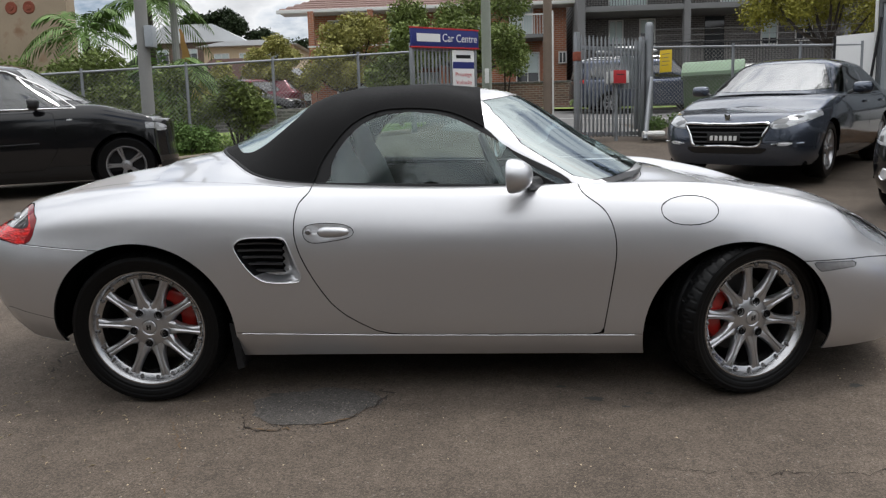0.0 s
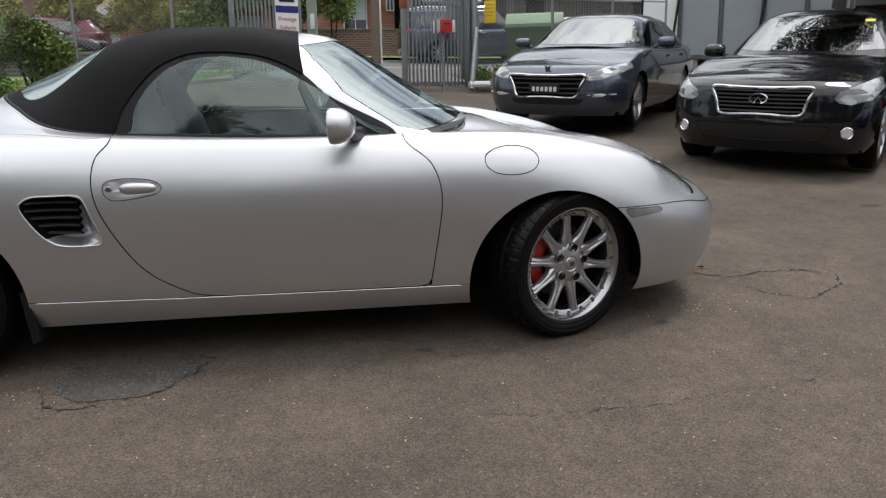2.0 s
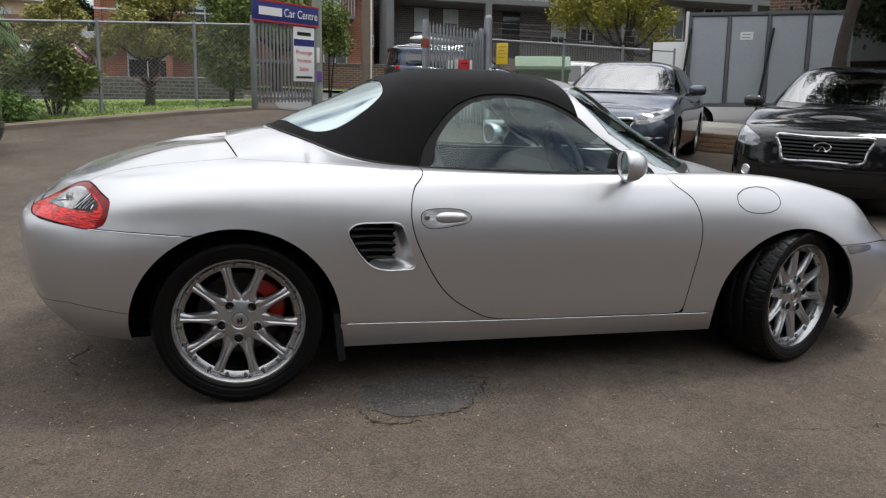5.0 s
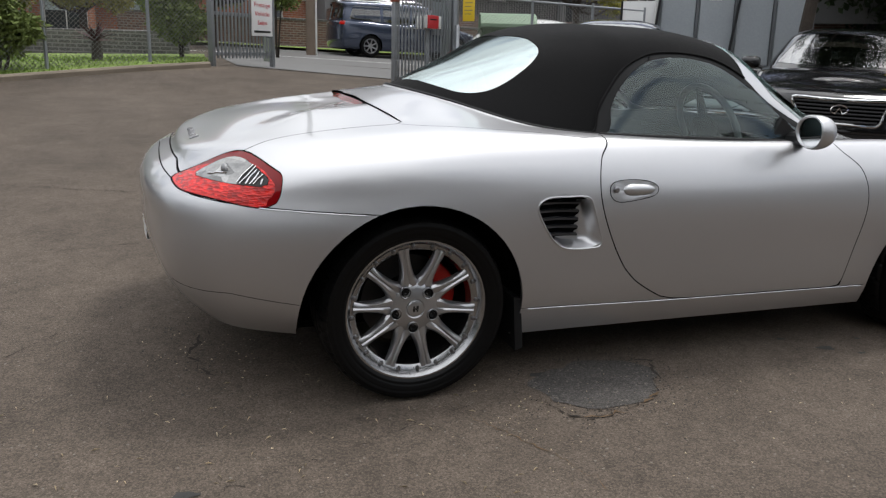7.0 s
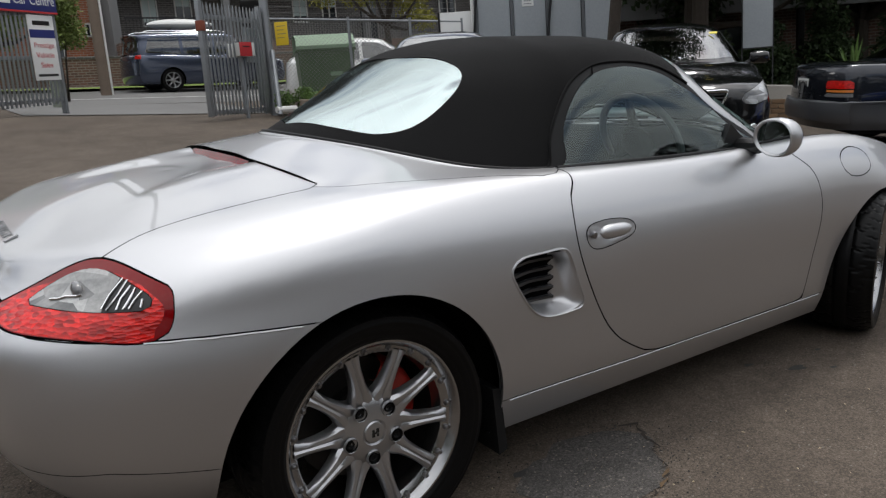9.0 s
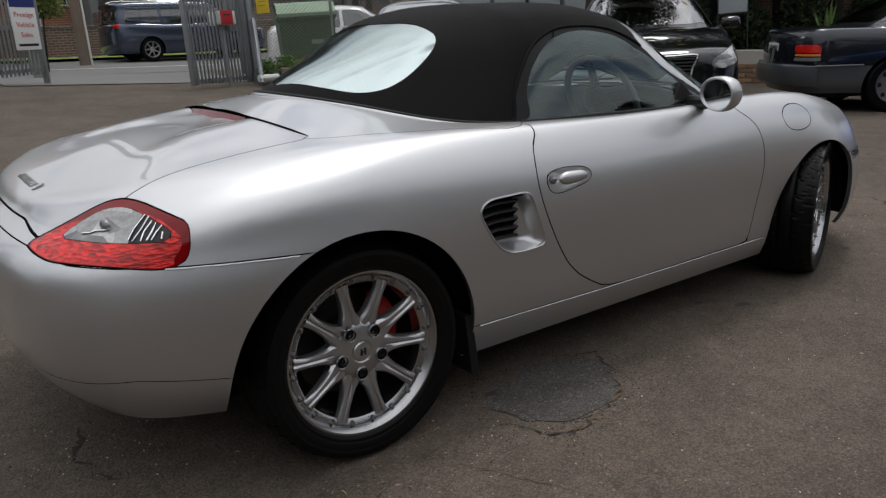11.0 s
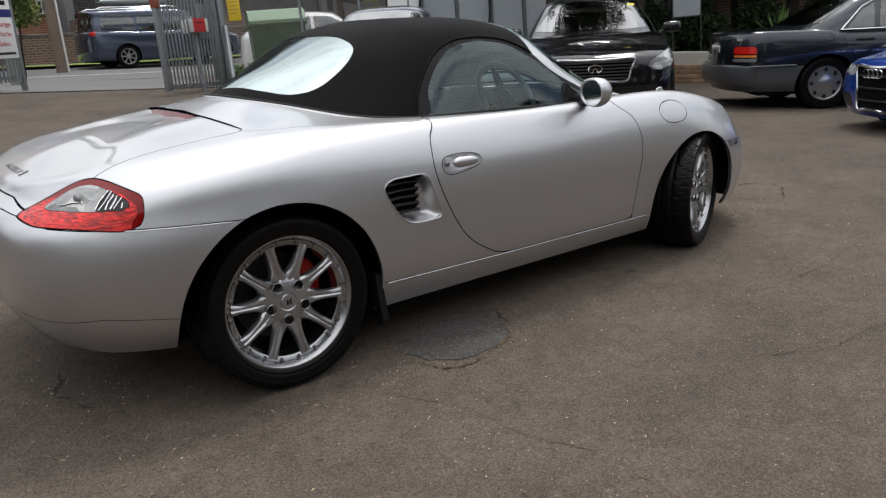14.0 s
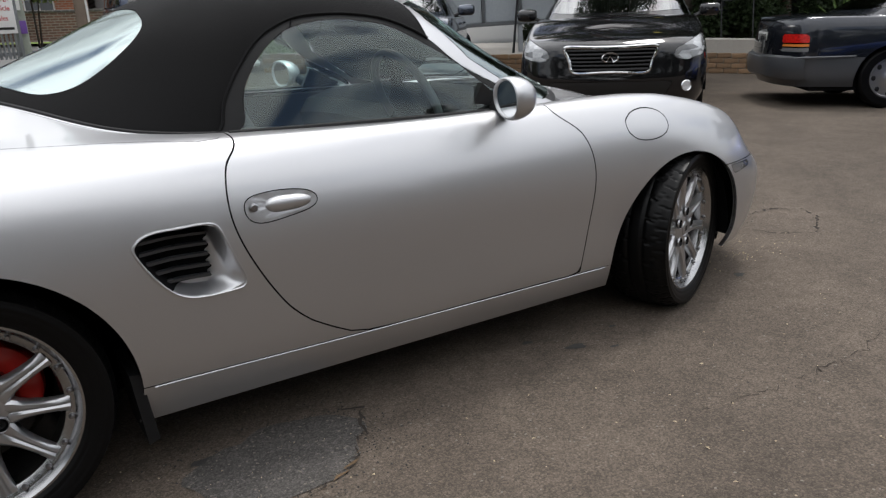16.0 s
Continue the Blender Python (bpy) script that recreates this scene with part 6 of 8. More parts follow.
def crack(pts, w, mat, label, seed, amp=.008, step=.018, lift=.0022):
    rng = random.Random(seed + 100)
    line_ = wander(pts, step, amp, seed)
    rows = []
    for k, (x, y) in enumerate(line_):
        a, b = line_[max(k - 1, 0)], line_[min(k + 1, len(line_) - 1)]
        d = Vector((b[0] - a[0], b[1] - a[1], 0)).normalized()
        h = w * .5 * rng.choice((.06, .2, .5, .8, 1.2, 1.5)) * (.45 + .55 * math.sin(k * .21 + seed) ** 2) * min(1, .2 + 4 * min(k, len(line_) - 1 - k) / len(line_))
        rows.append([tuple(SLOPE @ Vector((x - d.y * s * h, y + d.x * s * h, ground_z(x, y) + lift))) for s in (-1, 1)])
    return tagged(part("asphalt_crack", Geo().sheet(rows), mat), label, "crack", kind="structure")


def blot(name, x, y, rx, ry, mat, label, seed, lift=.003, rough=.25, n=36):
    """A flat, ragged patch."""
    rng = random.Random(seed)
    ph = [rng.uniform(0, 6.28) for _ in range(4)]
    V = [tuple(SLOPE @ Vector((x, y, ground_z(x, y) + lift)))]
    for k in range(n):
        a = 2 * math.pi * k / n
        q = 1 + rough * (.5 * math.sin(2 * a + ph[0]) + .4 * math.sin(3 * a + ph[1]) + .3 * math.sin(5 * a + ph[2]) + .25 * math.sin(9 * a + ph[3])) + rng.gauss(0, rough * .12)
        px, py = x + rx * q * math.cos(a), y + ry * q * math.sin(a)
        V.append(tuple(SLOPE @ Vector((px, py, ground_z(px, py) + lift))))
    return tagged(part(name, Geo(V, [(0, 1 + k, 1 + (k + 1) % n) for k in range(n)]), mat), label, "ground mark", kind="structure")


blot("asphalt_patch", .69, -.89, .26, .18, M["patch"], "rough grey patch in the worn asphalt", 2, .003, .14)
crack([(.40, -.93), (.44, -1.05), (.52, -1.12), (.73, -1.08), (.85, -.99), (.96, -.85), (.985, -.76), (.83, -.66)], .010, M["crack"], "ragged dark edge of an asphalt patch", 3, .009, .02, .0045)
crack([(.48, -1.11), (.60, -1.125), (.76, -1.075), (.88, -.985)], .011, M["crack_rust"], "brown gravel along a patched edge", 4, .008, .02, .0052)
crack([(1.55, -1.35), (1.85, -1.42), (2.2, -1.46), (2.55, -1.47), (2.85, -1.42), (3.2, -1.38), (3.7, -1.30)], .0035, M["crack"], "thin wandering crack in the asphalt", 5, .010)
crack([(.12, -.84), (.14, -1.02), (.21, -1.13), (.30, -1.30), (.34, -1.44), (.36, -1.65), (.45, -1.84), (.44, -2.03), (.40, -2.5)], .005, M["crack_rust"], "brown crack line running across the asphalt", 6, .006)
crack([(.2, -.93), (.07, -.95), (-.25, -1.08), (-.5, -1.15), (-.9, -1.3), (-1.6, -1.5)], .004, M["crack"], "thin wandering crack in the asphalt", 7, .008)
crack([(-.60, -.02), (-.66, -.10), (-.70, -.25), (-.69, -.39), (-.65, -.46), (-.57, -.52)], .016, M["crack"], "broken edge of a shallow pothole", 15, .010, .02)
crack([(-1.0, .2), (-1.5, -.3), (-2.2, -.5), (-3.2, -.55)], .006, M["crack"], "thin wandering crack in the asphalt", 8, .012)
crack([(3.30, -.05), (3.40, -.12), (3.56, -.21), (3.75, -.15), (3.99, -.16), (4.10, -.28), (4.03, -.42), (3.74, -.59), (3.58, -.46), (3.52, -.30)], .016, M["crack"], "dark broken crack before the bumper", 9, .007)
crack([(3.38, -.11), (3.45, -.04), (3.54, .03)], .04, M["crack_rust"], "brown gravel beside a crack", 10, .02)
crack([(-1.55, 1.24), (-1.35, 1.23), (-1.13, 1.25), (-.88, 1.32), (-.6, 1.36)], .005, M["crack"], "short dark crack in the asphalt", 14, .008)
crack([(1.2, -1.7), (1.6, -1.95), (2.2, -2.0)], .004, M["crack"], "thin wandering crack in the asphalt", 11, .010)
crack([(-2.5, 3.2), (-1.0, 2.6), (.8, 2.7), (2.8, 2.4)], .010, M["crack"], "thin wandering crack in the asphalt", 12, .015)
crack([(3.6, 4.8), (4.6, 3.4), (5.8, 2.4), (6.4, .9)], .010, M["crack"], "thin wandering crack in the asphalt", 13, .02)
for k, (x, y, r) in enumerate(((1.82, -.85, .035), (1.93, -.93, .016), (.52, -.79, .05), (.60, -.83, .022), (1.70, -.72, .02), (2.05, -.80, .014), (2.90, -.74, .03), (-.75, -1.2, .03), (4.4, 2.1, .12), (3.2, 3.0, .09), (-1.9, 2.2, .10), (5.5, 1.2, .07))):
    blot("oil_spot", x, y, r, r * .6, M["oil"], "small black oil spot on the asphalt", 40 + k, .0026, .35, 20)
litter = Geo()
rng = random.Random(77)
for _ in range(320):
    x, y = rng.uniform(-1.4, 4.2), -1.0 - abs(rng.gauss(0, .75))
    if rng.random() < .25:
        x, y = rng.uniform(-6, 9), rng.uniform(1.2, 8)
    a, s = rng.uniform(0, 6.28), rng.uniform(.003, .008)
    wide = rng.uniform(.25, .6)
    if rng.random() < .35:
        x, y = rng.uniform(-1.5, .3), rng.uniform(-1.9, -.55)
        s, wide = rng.uniform(.007, .016), .14
    d, q = Vector((math.cos(a), math.sin(a), 0)) * s, Vector((-math.sin(a), math.cos(a), 0)) * s * wide
    c = Vector((x, y, ground_z(x, y) + .003))
    up = Vector((0, 0, s * .35))
    litter.add([tuple(SLOPE @ p) for p in (c - d, c + q + up, c + d, c - q + up)], [(0, 1, 2), (0, 2, 3)])
tagged(part("leaf_litter", litter, M["litter"], smooth=False), "dry leaf scraps scattered on the asphalt", "litter", kind="stuff")


rng = random.Random(91)
for name_, mt, spread, lab in (("gravel", M["oil"], ((-.62, -.25, .09, .20, 150), (-.70, .05, .10, .12, 80), (.90, -.82, .05, .12, 70), (.62, -1.08, .16, .04, 90), (.70, -.90, .20, .14, 420), (.92, -.85, .04, .10, 60), (3.55, -.15, .18, .12, 60), (2.2, -1.45, .6, .05, 50)), "loose dark gravel crumbs beside cracks"),
                               ("grit", M["litter"], ((.62, -.92, .16, .10, 110), (-.62, -.3, .14, .22, 90), (3.2, -.56, .16, .07, 90), (.27, -1.4, .05, .45, 60), (1.2, -1.6, 1.2, .35, 90)), "pale grit scattered on the asphalt")):
    crumbs = Geo()
    for cx, cy, sx, sy, n in spread:
        for _ in range(n):
            x, y, r = rng.gauss(cx, sx), rng.gauss(cy, sy), rng.uniform(.0012, .0042)
            q = rng.uniform(0, 3)
            base = Vector((x, y, ground_z(x, y) + .001))
            ring_ = [base + Vector((r * math.cos(q + k * 1.57) * rng.uniform(.7, 1.3), r * math.sin(q + k * 1.57) * rng.uniform(.7, 1.3), 0)) for k in range(4)]
            crumbs.add([tuple(SLOPE @ p) for p in ring_ + [base + Vector((0, 0, r * rng.uniform(.7, 1.2)))]], [(0, 1, 4), (1, 2, 4), (2, 3, 4), (3, 0, 4)])
    tagged(part(name_, crumbs, mt, smooth=False), lab, name_, kind="stuff")


# ---- yard edges, fences and gates ----
def leaf_cloud(clumps, n, size, seed, droop=0.3, long=1.6):
    """Small folded leaves scattered through clumps (centre, radius), denser towards their skins."""
    rng = random.Random(seed)
    g = Geo()
    vol = [r**2.4 for _, r in clumps]
    for _ in range(n):
        (c, r) = rng.choices(clumps, vol)[0]
        d = Vector((rng.gauss(0, 1), rng.gauss(0, 1), rng.gauss(0, 1))).normalized()
        p = Vector(c) + Vector((d.x, d.y, d.z * .8)) * r * (rng.random() ** .45) * rng.uniform(.8, 1.08)
        s = size * rng.uniform(.6, 1.35)
        a = (Vector((rng.gauss(0, 1), rng.gauss(0, 1), rng.gauss(0, .6) - droop)) + d * .6).normalized()
        b = a.orthogonal().normalized()
        b = (Matrix.Rotation(rng.uniform(0, 6.28), 3, a) @ b) * s * .5
        k = a.cross(b).normalized() * s * .14
        e = a * s * long
        g.add([p, p + e * .5 + b + k, p + e, p + e * .5 - b + k], [(0, 1, 2), (0, 2, 3)])
    return g


def limb(pts, r0, r1, n=8):
    k = len(pts)
    return Geo().tube(pts, [r0 + (r1 - r0) * i / (k - 1) for i in range(k)], n)


def tree(name, m, label, h, spread, trunk_h, clumps, n, leaf, mat, seed, trunk_r=.16, lean=0.0):
    """A tapered trunk with limbs and a leafy crown with gaps."""
    rng = random.Random(seed)
    n, leaf = int(n * 2.9), leaf * .58
    t = thing(name, m, label, "tree")
    top = Vector((lean, 0, trunk_h))
    part("trunk", limb([(0, 0, -.1), (lean * .3 + rng.uniform(-.05, .05), rng.uniform(-.05, .05), trunk_h * .4), tuple(top)], trunk_r, trunk_r * .7, 10), M["bark"], t)
    cl = []
    for k in range(clumps):
        a = k * 2.4 + rng.uniform(-.4, .4)
        q = rng.random() ** .6
        c = top + Vector((math.cos(a) * spread * q, math.sin(a) * spread * q, (h - trunk_h) * rng.uniform(.15, .92) * (1 - .25 * q)))
        cl.append((tuple(c), spread * rng.uniform(.24, .40)))
        if k < 9:
            mid = top.lerp(c, .5) + Vector((0, 0, -.12 * spread))
            part("limb", limb([tuple(top), tuple(mid), tuple(c)], trunk_r * .5, trunk_r * .12, 6), M["bark"], t)
    part("crown", leaf_cloud(cl, n, leaf, seed), mat, t)
    return t


def bush(name, m, label, clumps, n, leaf, mat, seed, long=1.6, stems=4):
    n, leaf = int(n * 2.6), leaf * .58
    t = thing(name, m, label, "shrub")
    rng = random.Random(seed)
    for k in range(stems):
        c = Vector(rng.choice(clumps)[0])
        part("stem", limb([(c.x * .15, c.y * .15, -.1), tuple(c * .55), tuple(c)], .03, .01, 5), M["bark"], t)
    part("foliage", leaf_cloud(clumps, n, leaf, seed, long=long), mat, t)
    return t


def chain_fence(name, a, b, h, posts, label, tilt=0.0):
    """A chain-link fence between two places on the ground: posts, top rail and a woven mesh."""
    A, B = Vector((*a, lie(*a))), Vector((*b, lie(*b)))
    A, B = SLOPE @ A, SLOPE @ B
    L = (B - A).length
    f = thing(name, Matrix.Translation(A), label, "fence", kind="structure")
    d = B - A
    along = lambda s, z: tuple(d * s + Vector((0, 0, z)))
    for s in posts:
        part("fence_post", Geo().tube([along(s, -.15), along(s, h + .06)], .028, 8), M["galv"], f)
    part("top_rail", Geo().tube([along(0, h), along(1, h)], .022, 8), M["galv"], f)
    part("bottom_wire", Geo().tube([along(0, .06), along(1, .06)], .004, 4), M["wire"], f)
    mesh, step = Geo(), .075
    k = -h
    while k < L:
        for sgn in (1, -1):
            s0, s1 = k, k + h
            z0, z1 = (.05, h) if sgn > 0 else (h, .05)
            if s0 < 0:
                z0 += (z1 - z0) * (-s0) / h
                s0 = 0
            if s1 > L:
                z1 = z0 + (z1 - z0) * (L - s0) / (s1 - s0)
                s1 = L
            if s1 - s0 > .02:
                mesh.tube([along(s0 / L, z0), along(s1 / L, z1)], .0034, 3, caps=False)
        k += step
    if tilt:
        for k in range(3):
            part("barbed_wire", Geo().tube([along(0, h + .12 + .11 * k), along(.5, h + .11 + .11 * k), along(1, h + .12 + .11 * k)], .004, 4), M["wire"], f)
    tagged(part("wire_mesh", mesh, M["wire"], f, "diamond wire mesh", smooth=False), kind="stuff")
    return f


def strip_wall(name, pts, w, h, mat, label, category, round_=.02, on=lot):
    """A low kerb or wall along places on the ground."""
    g = Geo()
    n = len(pts)
    rows = []
    for i, (x, y) in enumerate(pts):
        a, b = pts[max(i - 1, 0)], pts[min(i + 1, n - 1)]
        d = Vector((b[0] - a[0], b[1] - a[1], 0)).normalized()
        q = Vector((-d.y, d.x, 0)) * w / 2
        z = lie(x, y)
        rows.append([tuple(SLOPE @ Vector((x + q.x * s, y + q.y * s, z + k))) for s, k in ((-1, -.1), (-1, h - round_), (-1 + round_ / w * 2, h), (1 - round_ / w * 2, h), (1, h - round_), (1, -.1))])
    g.sheet(rows)
    for r, flip in ((0, False), (n - 1, True)):
        g.F.append(tuple(r * 6 + k for k in (range(6) if flip else range(5, -1, -1))))
    ob = part(name, g, mat)
    return tagged(ob, label, category, kind="structure")


def words(parent, text, m, size, mat, name="lettering"):
    """Raised flat lettering in the built-in font; m faces -y."""
    cu = bpy.data.curves.new("lettering", "FONT")
    cu.body, cu.size, cu.align_x, cu.align_y, cu.extrude = text, size, "CENTER", "CENTER", 0.0015
    tmp = bpy.data.objects.new("lettering", cu)
    me = bpy.data.meshes.new_from_object(tmp)
    bpy.data.objects.remove(tmp)
    me.transform(m @ Matrix.Rotation(radians(90), 4, "X"))
    me.materials.clear()
    me.materials.append(mat)
    ob = new(name, me)
    ob.parent = parent
    return ob


# lawn, kerb and fence on the side of the sign
KERB = [(.05, 10.95), (-1.1, 10.5), (-2.4, 9.85), (-4.0, 9.05), (-5.6, 8.3), (-8.0, 7.3)]
strip_wall("kerb", KERB, .17, .085, M["kerb"], "stained concrete kerb along the lawn", "kerb", .03)
lawn_rows = []
for t in np.linspace(0, 1, 15):
    row = []
    for s in np.linspace(0, 1, 19):
        k = s * (len(KERB) - 1)
        i = min(int(k), len(KERB) - 2)
        x, y = (KERB[i][0] + (KERB[i + 1][0] - KERB[i][0]) * (k - i), KERB[i][1] + (KERB[i + 1][1] - KERB[i][1]) * (k - i) + .08)
        x2, y2 = .2 - 13 * s, 15.2
        row.append(tuple(SLOPE @ Vector((x + (x2 - x) * t, y + (y2 - y) * t, lie(x + (x2 - x) * t, y + (y2 - y) * t) + .06 + .02 * math.sin(9 * t + 7 * s)))))
    lawn_rows.append(row)
tagged(part("lawn", Geo().sheet(lawn_rows), M["lawn"]), "green lawn behind the yard fence", "lawn", kind="structure")
rng = random.Random(5)
blades = Geo()
for _ in range(9000):
    s, t = rng.random(), rng.random() ** 1.6 * .6
    k = s * (len(KERB) - 1)
    i = min(int(k), len(KERB) - 2)
    x, y = (KERB[i][0] + (KERB[i + 1][0] - KERB[i][0]) * (k - i), KERB[i][1] + (KERB[i + 1][1] - KERB[i][1]) * (k - i) + .1)
    x, y = x + (.2 - 13 * s - x) * t, y + (15.2 - y) * t
    p = SLOPE @ Vector((x, y, lie(x, y) + .05))
    a = rng.uniform(0, 6.28)
    q = Vector((math.cos(a), math.sin(a), 0)) * .012
    tip = Vector((rng.gauss(0, .03), rng.gauss(0, .03), rng.uniform(.025, .07)))
    blades.add([p - q, p + q, p + tip], [(0, 1, 2)])
tagged(part("grass", blades, M["grass"], smooth=False), "short green grass blades on the lawn", "grass", kind="stuff")
strip_wall("garden_wall", [(-9.0, 15.9), (-6.0, 15.7), (-3.0, 15.5), (-.1, 15.3)], .22, .55, M["brick_grey"], "low dark brick wall behind the lawn", "wall", .02)
chain_fence("fence_1", (.10, 11.3), (-8.2, 7.85), 1.55, (0, .12, .30, .47, .66, .84, 1.0), "galvanised chain link fence with steel posts")
chain_fence("fence_2", (4.68, 11.55), (7.75, 9.25), 1.75, (0, .45, .75, 1.0), "galvanised chain link fence by the gate", 1)

# sign leaf of the gate
leaf = thing("gate_sign", lot(.13, 11.1, 45, .05) @ Matrix.Diagonal((1.30, 1, 1, 1)), "grey palisade gate leaf carrying a blue and white sign", "sign")
for x in (0, 1.30):
    part("gate_post", Geo().box(x - .025, -.045, -.12, x + .025, .045, 1.65, .006), M["galv"], leaf)
for z in (.16, .85, 1.53):
    part("gate_rail", Geo().box(.025, -.02, z - .03, 1.275, .02, z + .03, .004), M["galv"], leaf)
for k in range(16):
    x = .085 + k * .0754
    part("gate_bar", Geo().box(x - .0145, -.035, .08, x + .02, -.021, 1.60, .003), M["galv"], leaf)
board = part("sign_board", Geo().box(-.06, -.085, 1.57, 1.34, -.047, 1.93, .004), M["sign_blue"], leaf, "blue name board with white letters")
for z0, z1 in ((1.555, 1.585), (1.915, 1.945)):
    part("sign_edge", Geo().box(-.07, -.09, z0, 1.35, -.045, z1, .003), M["sign_red"], board)
words(board, "Car Centre", pose(.935, -.0875, 1.75) @ Matrix.Diagonal((.74, 1, 1, 1)), .215, M["sign_white"])
part("name_bar", Geo().box(.05, -.089, 1.675, .52, -.086, 1.825), M["sign_white"], board)
notice = part("notice", Geo().box(.78, -.065, 0.490, 1.25, -.048, 1.530, .003), M["sign_white"], leaf, "white notice with red lettering")
part("number_bar", Geo().box(.86, -.068, 1.370, 1.17, -.0655, 1.440), M["black_trim"], notice)
part("blue_band", Geo().box(.785, -.068, 1.170, 1.245, -.0655, 1.300), M["sign_blue"], notice)
words(notice, "Prestige", pose(1.015, -.0665, 1.05), .115, M["sign_red"])
words(notice, "Vehicle", pose(1.015, -.0665, 0.89), .115, M["sign_red"])
words(notice, "Sales", pose(1.015, -.0665, 0.73), .115, M["sign_red"])
part("address_bar", Geo().box(.83, -.068, 0.550, 1.20, -.0655, 0.590), M["black_trim"], notice)

# swung leaf of the gate with its post, brace and letter box
hinge, free = Vector((4.55, 11.0)), Vector((3.17, 10.12))
ang = math.degrees(math.atan2(free.y - hinge.y, free.x - hinge.x))
gate = thing("gate", plumb(4.55, 11.0, ang), "open galvanised palisade gate leaf", "gate")
W_ = (free - hinge).length
for x in (.06, W_):
    part("gate_stile", Geo().box(x - .04, -.04, .05, x + .04, .04, 1.92, .006), M["galv"], gate)
for z in (.12, 1.66):
    part("gate_rail", Geo().box(.1, -.025, z - .035, W_ - .04, .025, z + .035, .004), M["galv"], gate)
for k in range(16):
    x = .14 + k * (W_ - .22) / 15
    bar = Geo().box(x - .021, .025, .06, x + .021, .037, 1.80, .002)
    bar.prism([(x - .021, 1.80), (x + .021, 1.80), (x, 1.88)], .025, .037, "y")
    part("gate_bar", bar, M["galv"], gate)
part("lock_plate", Geo().box(.12, -.035, .95, .55, -.02, 1.55, .004), M["panel_grey"], gate)
part("rust_latch", Geo().box(W_ - .05, -.06, 1.42, W_ + .05, .06, 1.58, .01), M["rust"], gate)
gp = thing("gate_pillar", plumb(4.66, 11.06, 0), "round capped galvanised gate post with a brace", "post")
part("pillar", Geo().lathe([(.001, 2.2), (.05, 2.19), (.075, 2.15), (.08, 2.1), (.08, -.1)], 20, axis="z"), M["galv"], gp)
part("pillar_plate", Geo().box(-.28, -.03, .2, -.09, .02, 1.85, .004), M["galv"], gp)
part("brace", Geo().tube([(.02, -.12, 1.15), (-.22, -.75, .0)], .045, 8), M["galv"], gp)
part("brace_foot", Geo().tube([(-.25, -.7, .09), (.15, -.6, .09)], .06, 8), M["frame_white"], gp)
box = thing("letter_box", plumb(3.98, 10.55, 20), "red and white metal letter box on a post", "letter box")
part("stand", Geo().tube([(0, .05, -.1), (0, .05, 1.08)], .035, 8), M["galv"], box)
body_lb = part("box_body", Geo().box(-.15, -.12, 1.06, .17, .25, 1.28, .008), M["frame_white"], box)
part("box_front", Geo().box(-.16, -.132, 1.05, .10, -.118, 1.285, .004), M["sign_red"], body_lb, "red front door")
part("mail_slot", Geo().box(-.10, -.136, 1.20, .05, -.131, 1.22), M["black_trim"], body_lb)
ys = thing("yellow_sign", plumb(5.03, 11.22, -37), "yellow notice wired to the fence", "sign")
part("panel", Geo().box(-.13, -.012, 1.28, .11, .0, 1.70, .003), M["sign_yellow"], ys)
for k in range(4):
    part("text_bar", Geo().box(-.09, -.0135, 1.62 - k * .07, .07 - .03 * (k % 2), -.012, 1.632 - k * .07), M["kerb"], ys)

# wheeled refuse bin behind the fence
wb_bin = thing("refuse_bin", plumb(6.10, 11.75, -20) @ Matrix.Diagonal((.84, 1, 1, 1)), "large green wheeled refuse bin with a pale lid", "bin")
part("tub", Geo().sheet([[(sx * (.60 + .05 * t), sy * (.42 + .08 * t), .18 + 1.02 * t) for sx, sy in ((-1, -1), (-.96, -1.04), (.96, -1.04), (1, -1), (1, 1), (-1, 1), (-1, -1))] for t in (0, .5, .94, .95, 1.0)]), M["bin_green"], wb_bin)
part("tub_rim", Geo().box(-.69, -.55, 1.17, .69, .54, 1.23, .02), M["bin_green"], wb_bin)
part("lid", Geo().sheet([[(x, y, 1.23 + h) for x in (-.68, -.6, .6, .68)] for y, h in ((-.56, .0), (-.55, .06), (-.38, .22), (-.1, .30), (.5, .32), (.54, .0))]), M["bin_lid"], wb_bin, "pale green hinged lid")
part("label_bar", Geo().box(.05, -.505, .70, .33, -.500, .78), M["bin_lid"], wb_bin)
for sx in (-1, 1):
    for sy in (-1, 1):
        part("castor", Geo().lathe([(.02, -.03), (.09, -.03), (.1, 0), (.09, .03), (.02, .03)], 16, pose(sx * .5, sy * .36, .1)), M["rubber"], wb_bin)

# planted bed, low brick wall and paving on the far edge
EDGE = [(4.95, 10.55), (6.2, 9.75), (7.4, 8.75), (8.8, 7.55), (10.2, 6.35), (11.6, 5.15), (13.0, 3.95), (15.5, 1.8)]
WALL_H = .34
core = strip_wall("low_wall", EDGE, .20, WALL_H - .02, M["mortar"], "low tan brick retaining wall", "wall", .01)
pave_rows = []
for s in range(len(EDGE)):
    x, y = EDGE[s]
    pave_rows.append([tuple(SLOPE @ Vector((x + .66 * q, y + .75 * q, lie(x, y) + WALL_H - .03 + .015 * q))) for q in (.05, .6, 1.2, 2.2, 4.0)])
tagged(part("paving", Geo().sheet(pave_rows), M["concrete"]), "pale concrete path above the low wall", "path", kind="structure")
strip_wall("concrete_edge", [(x + .16, y + .18) for x, y in EDGE[4:]], .22, WALL_H + .21, M["concrete"], "pale concrete edge above the low brick wall", "edging", .02)
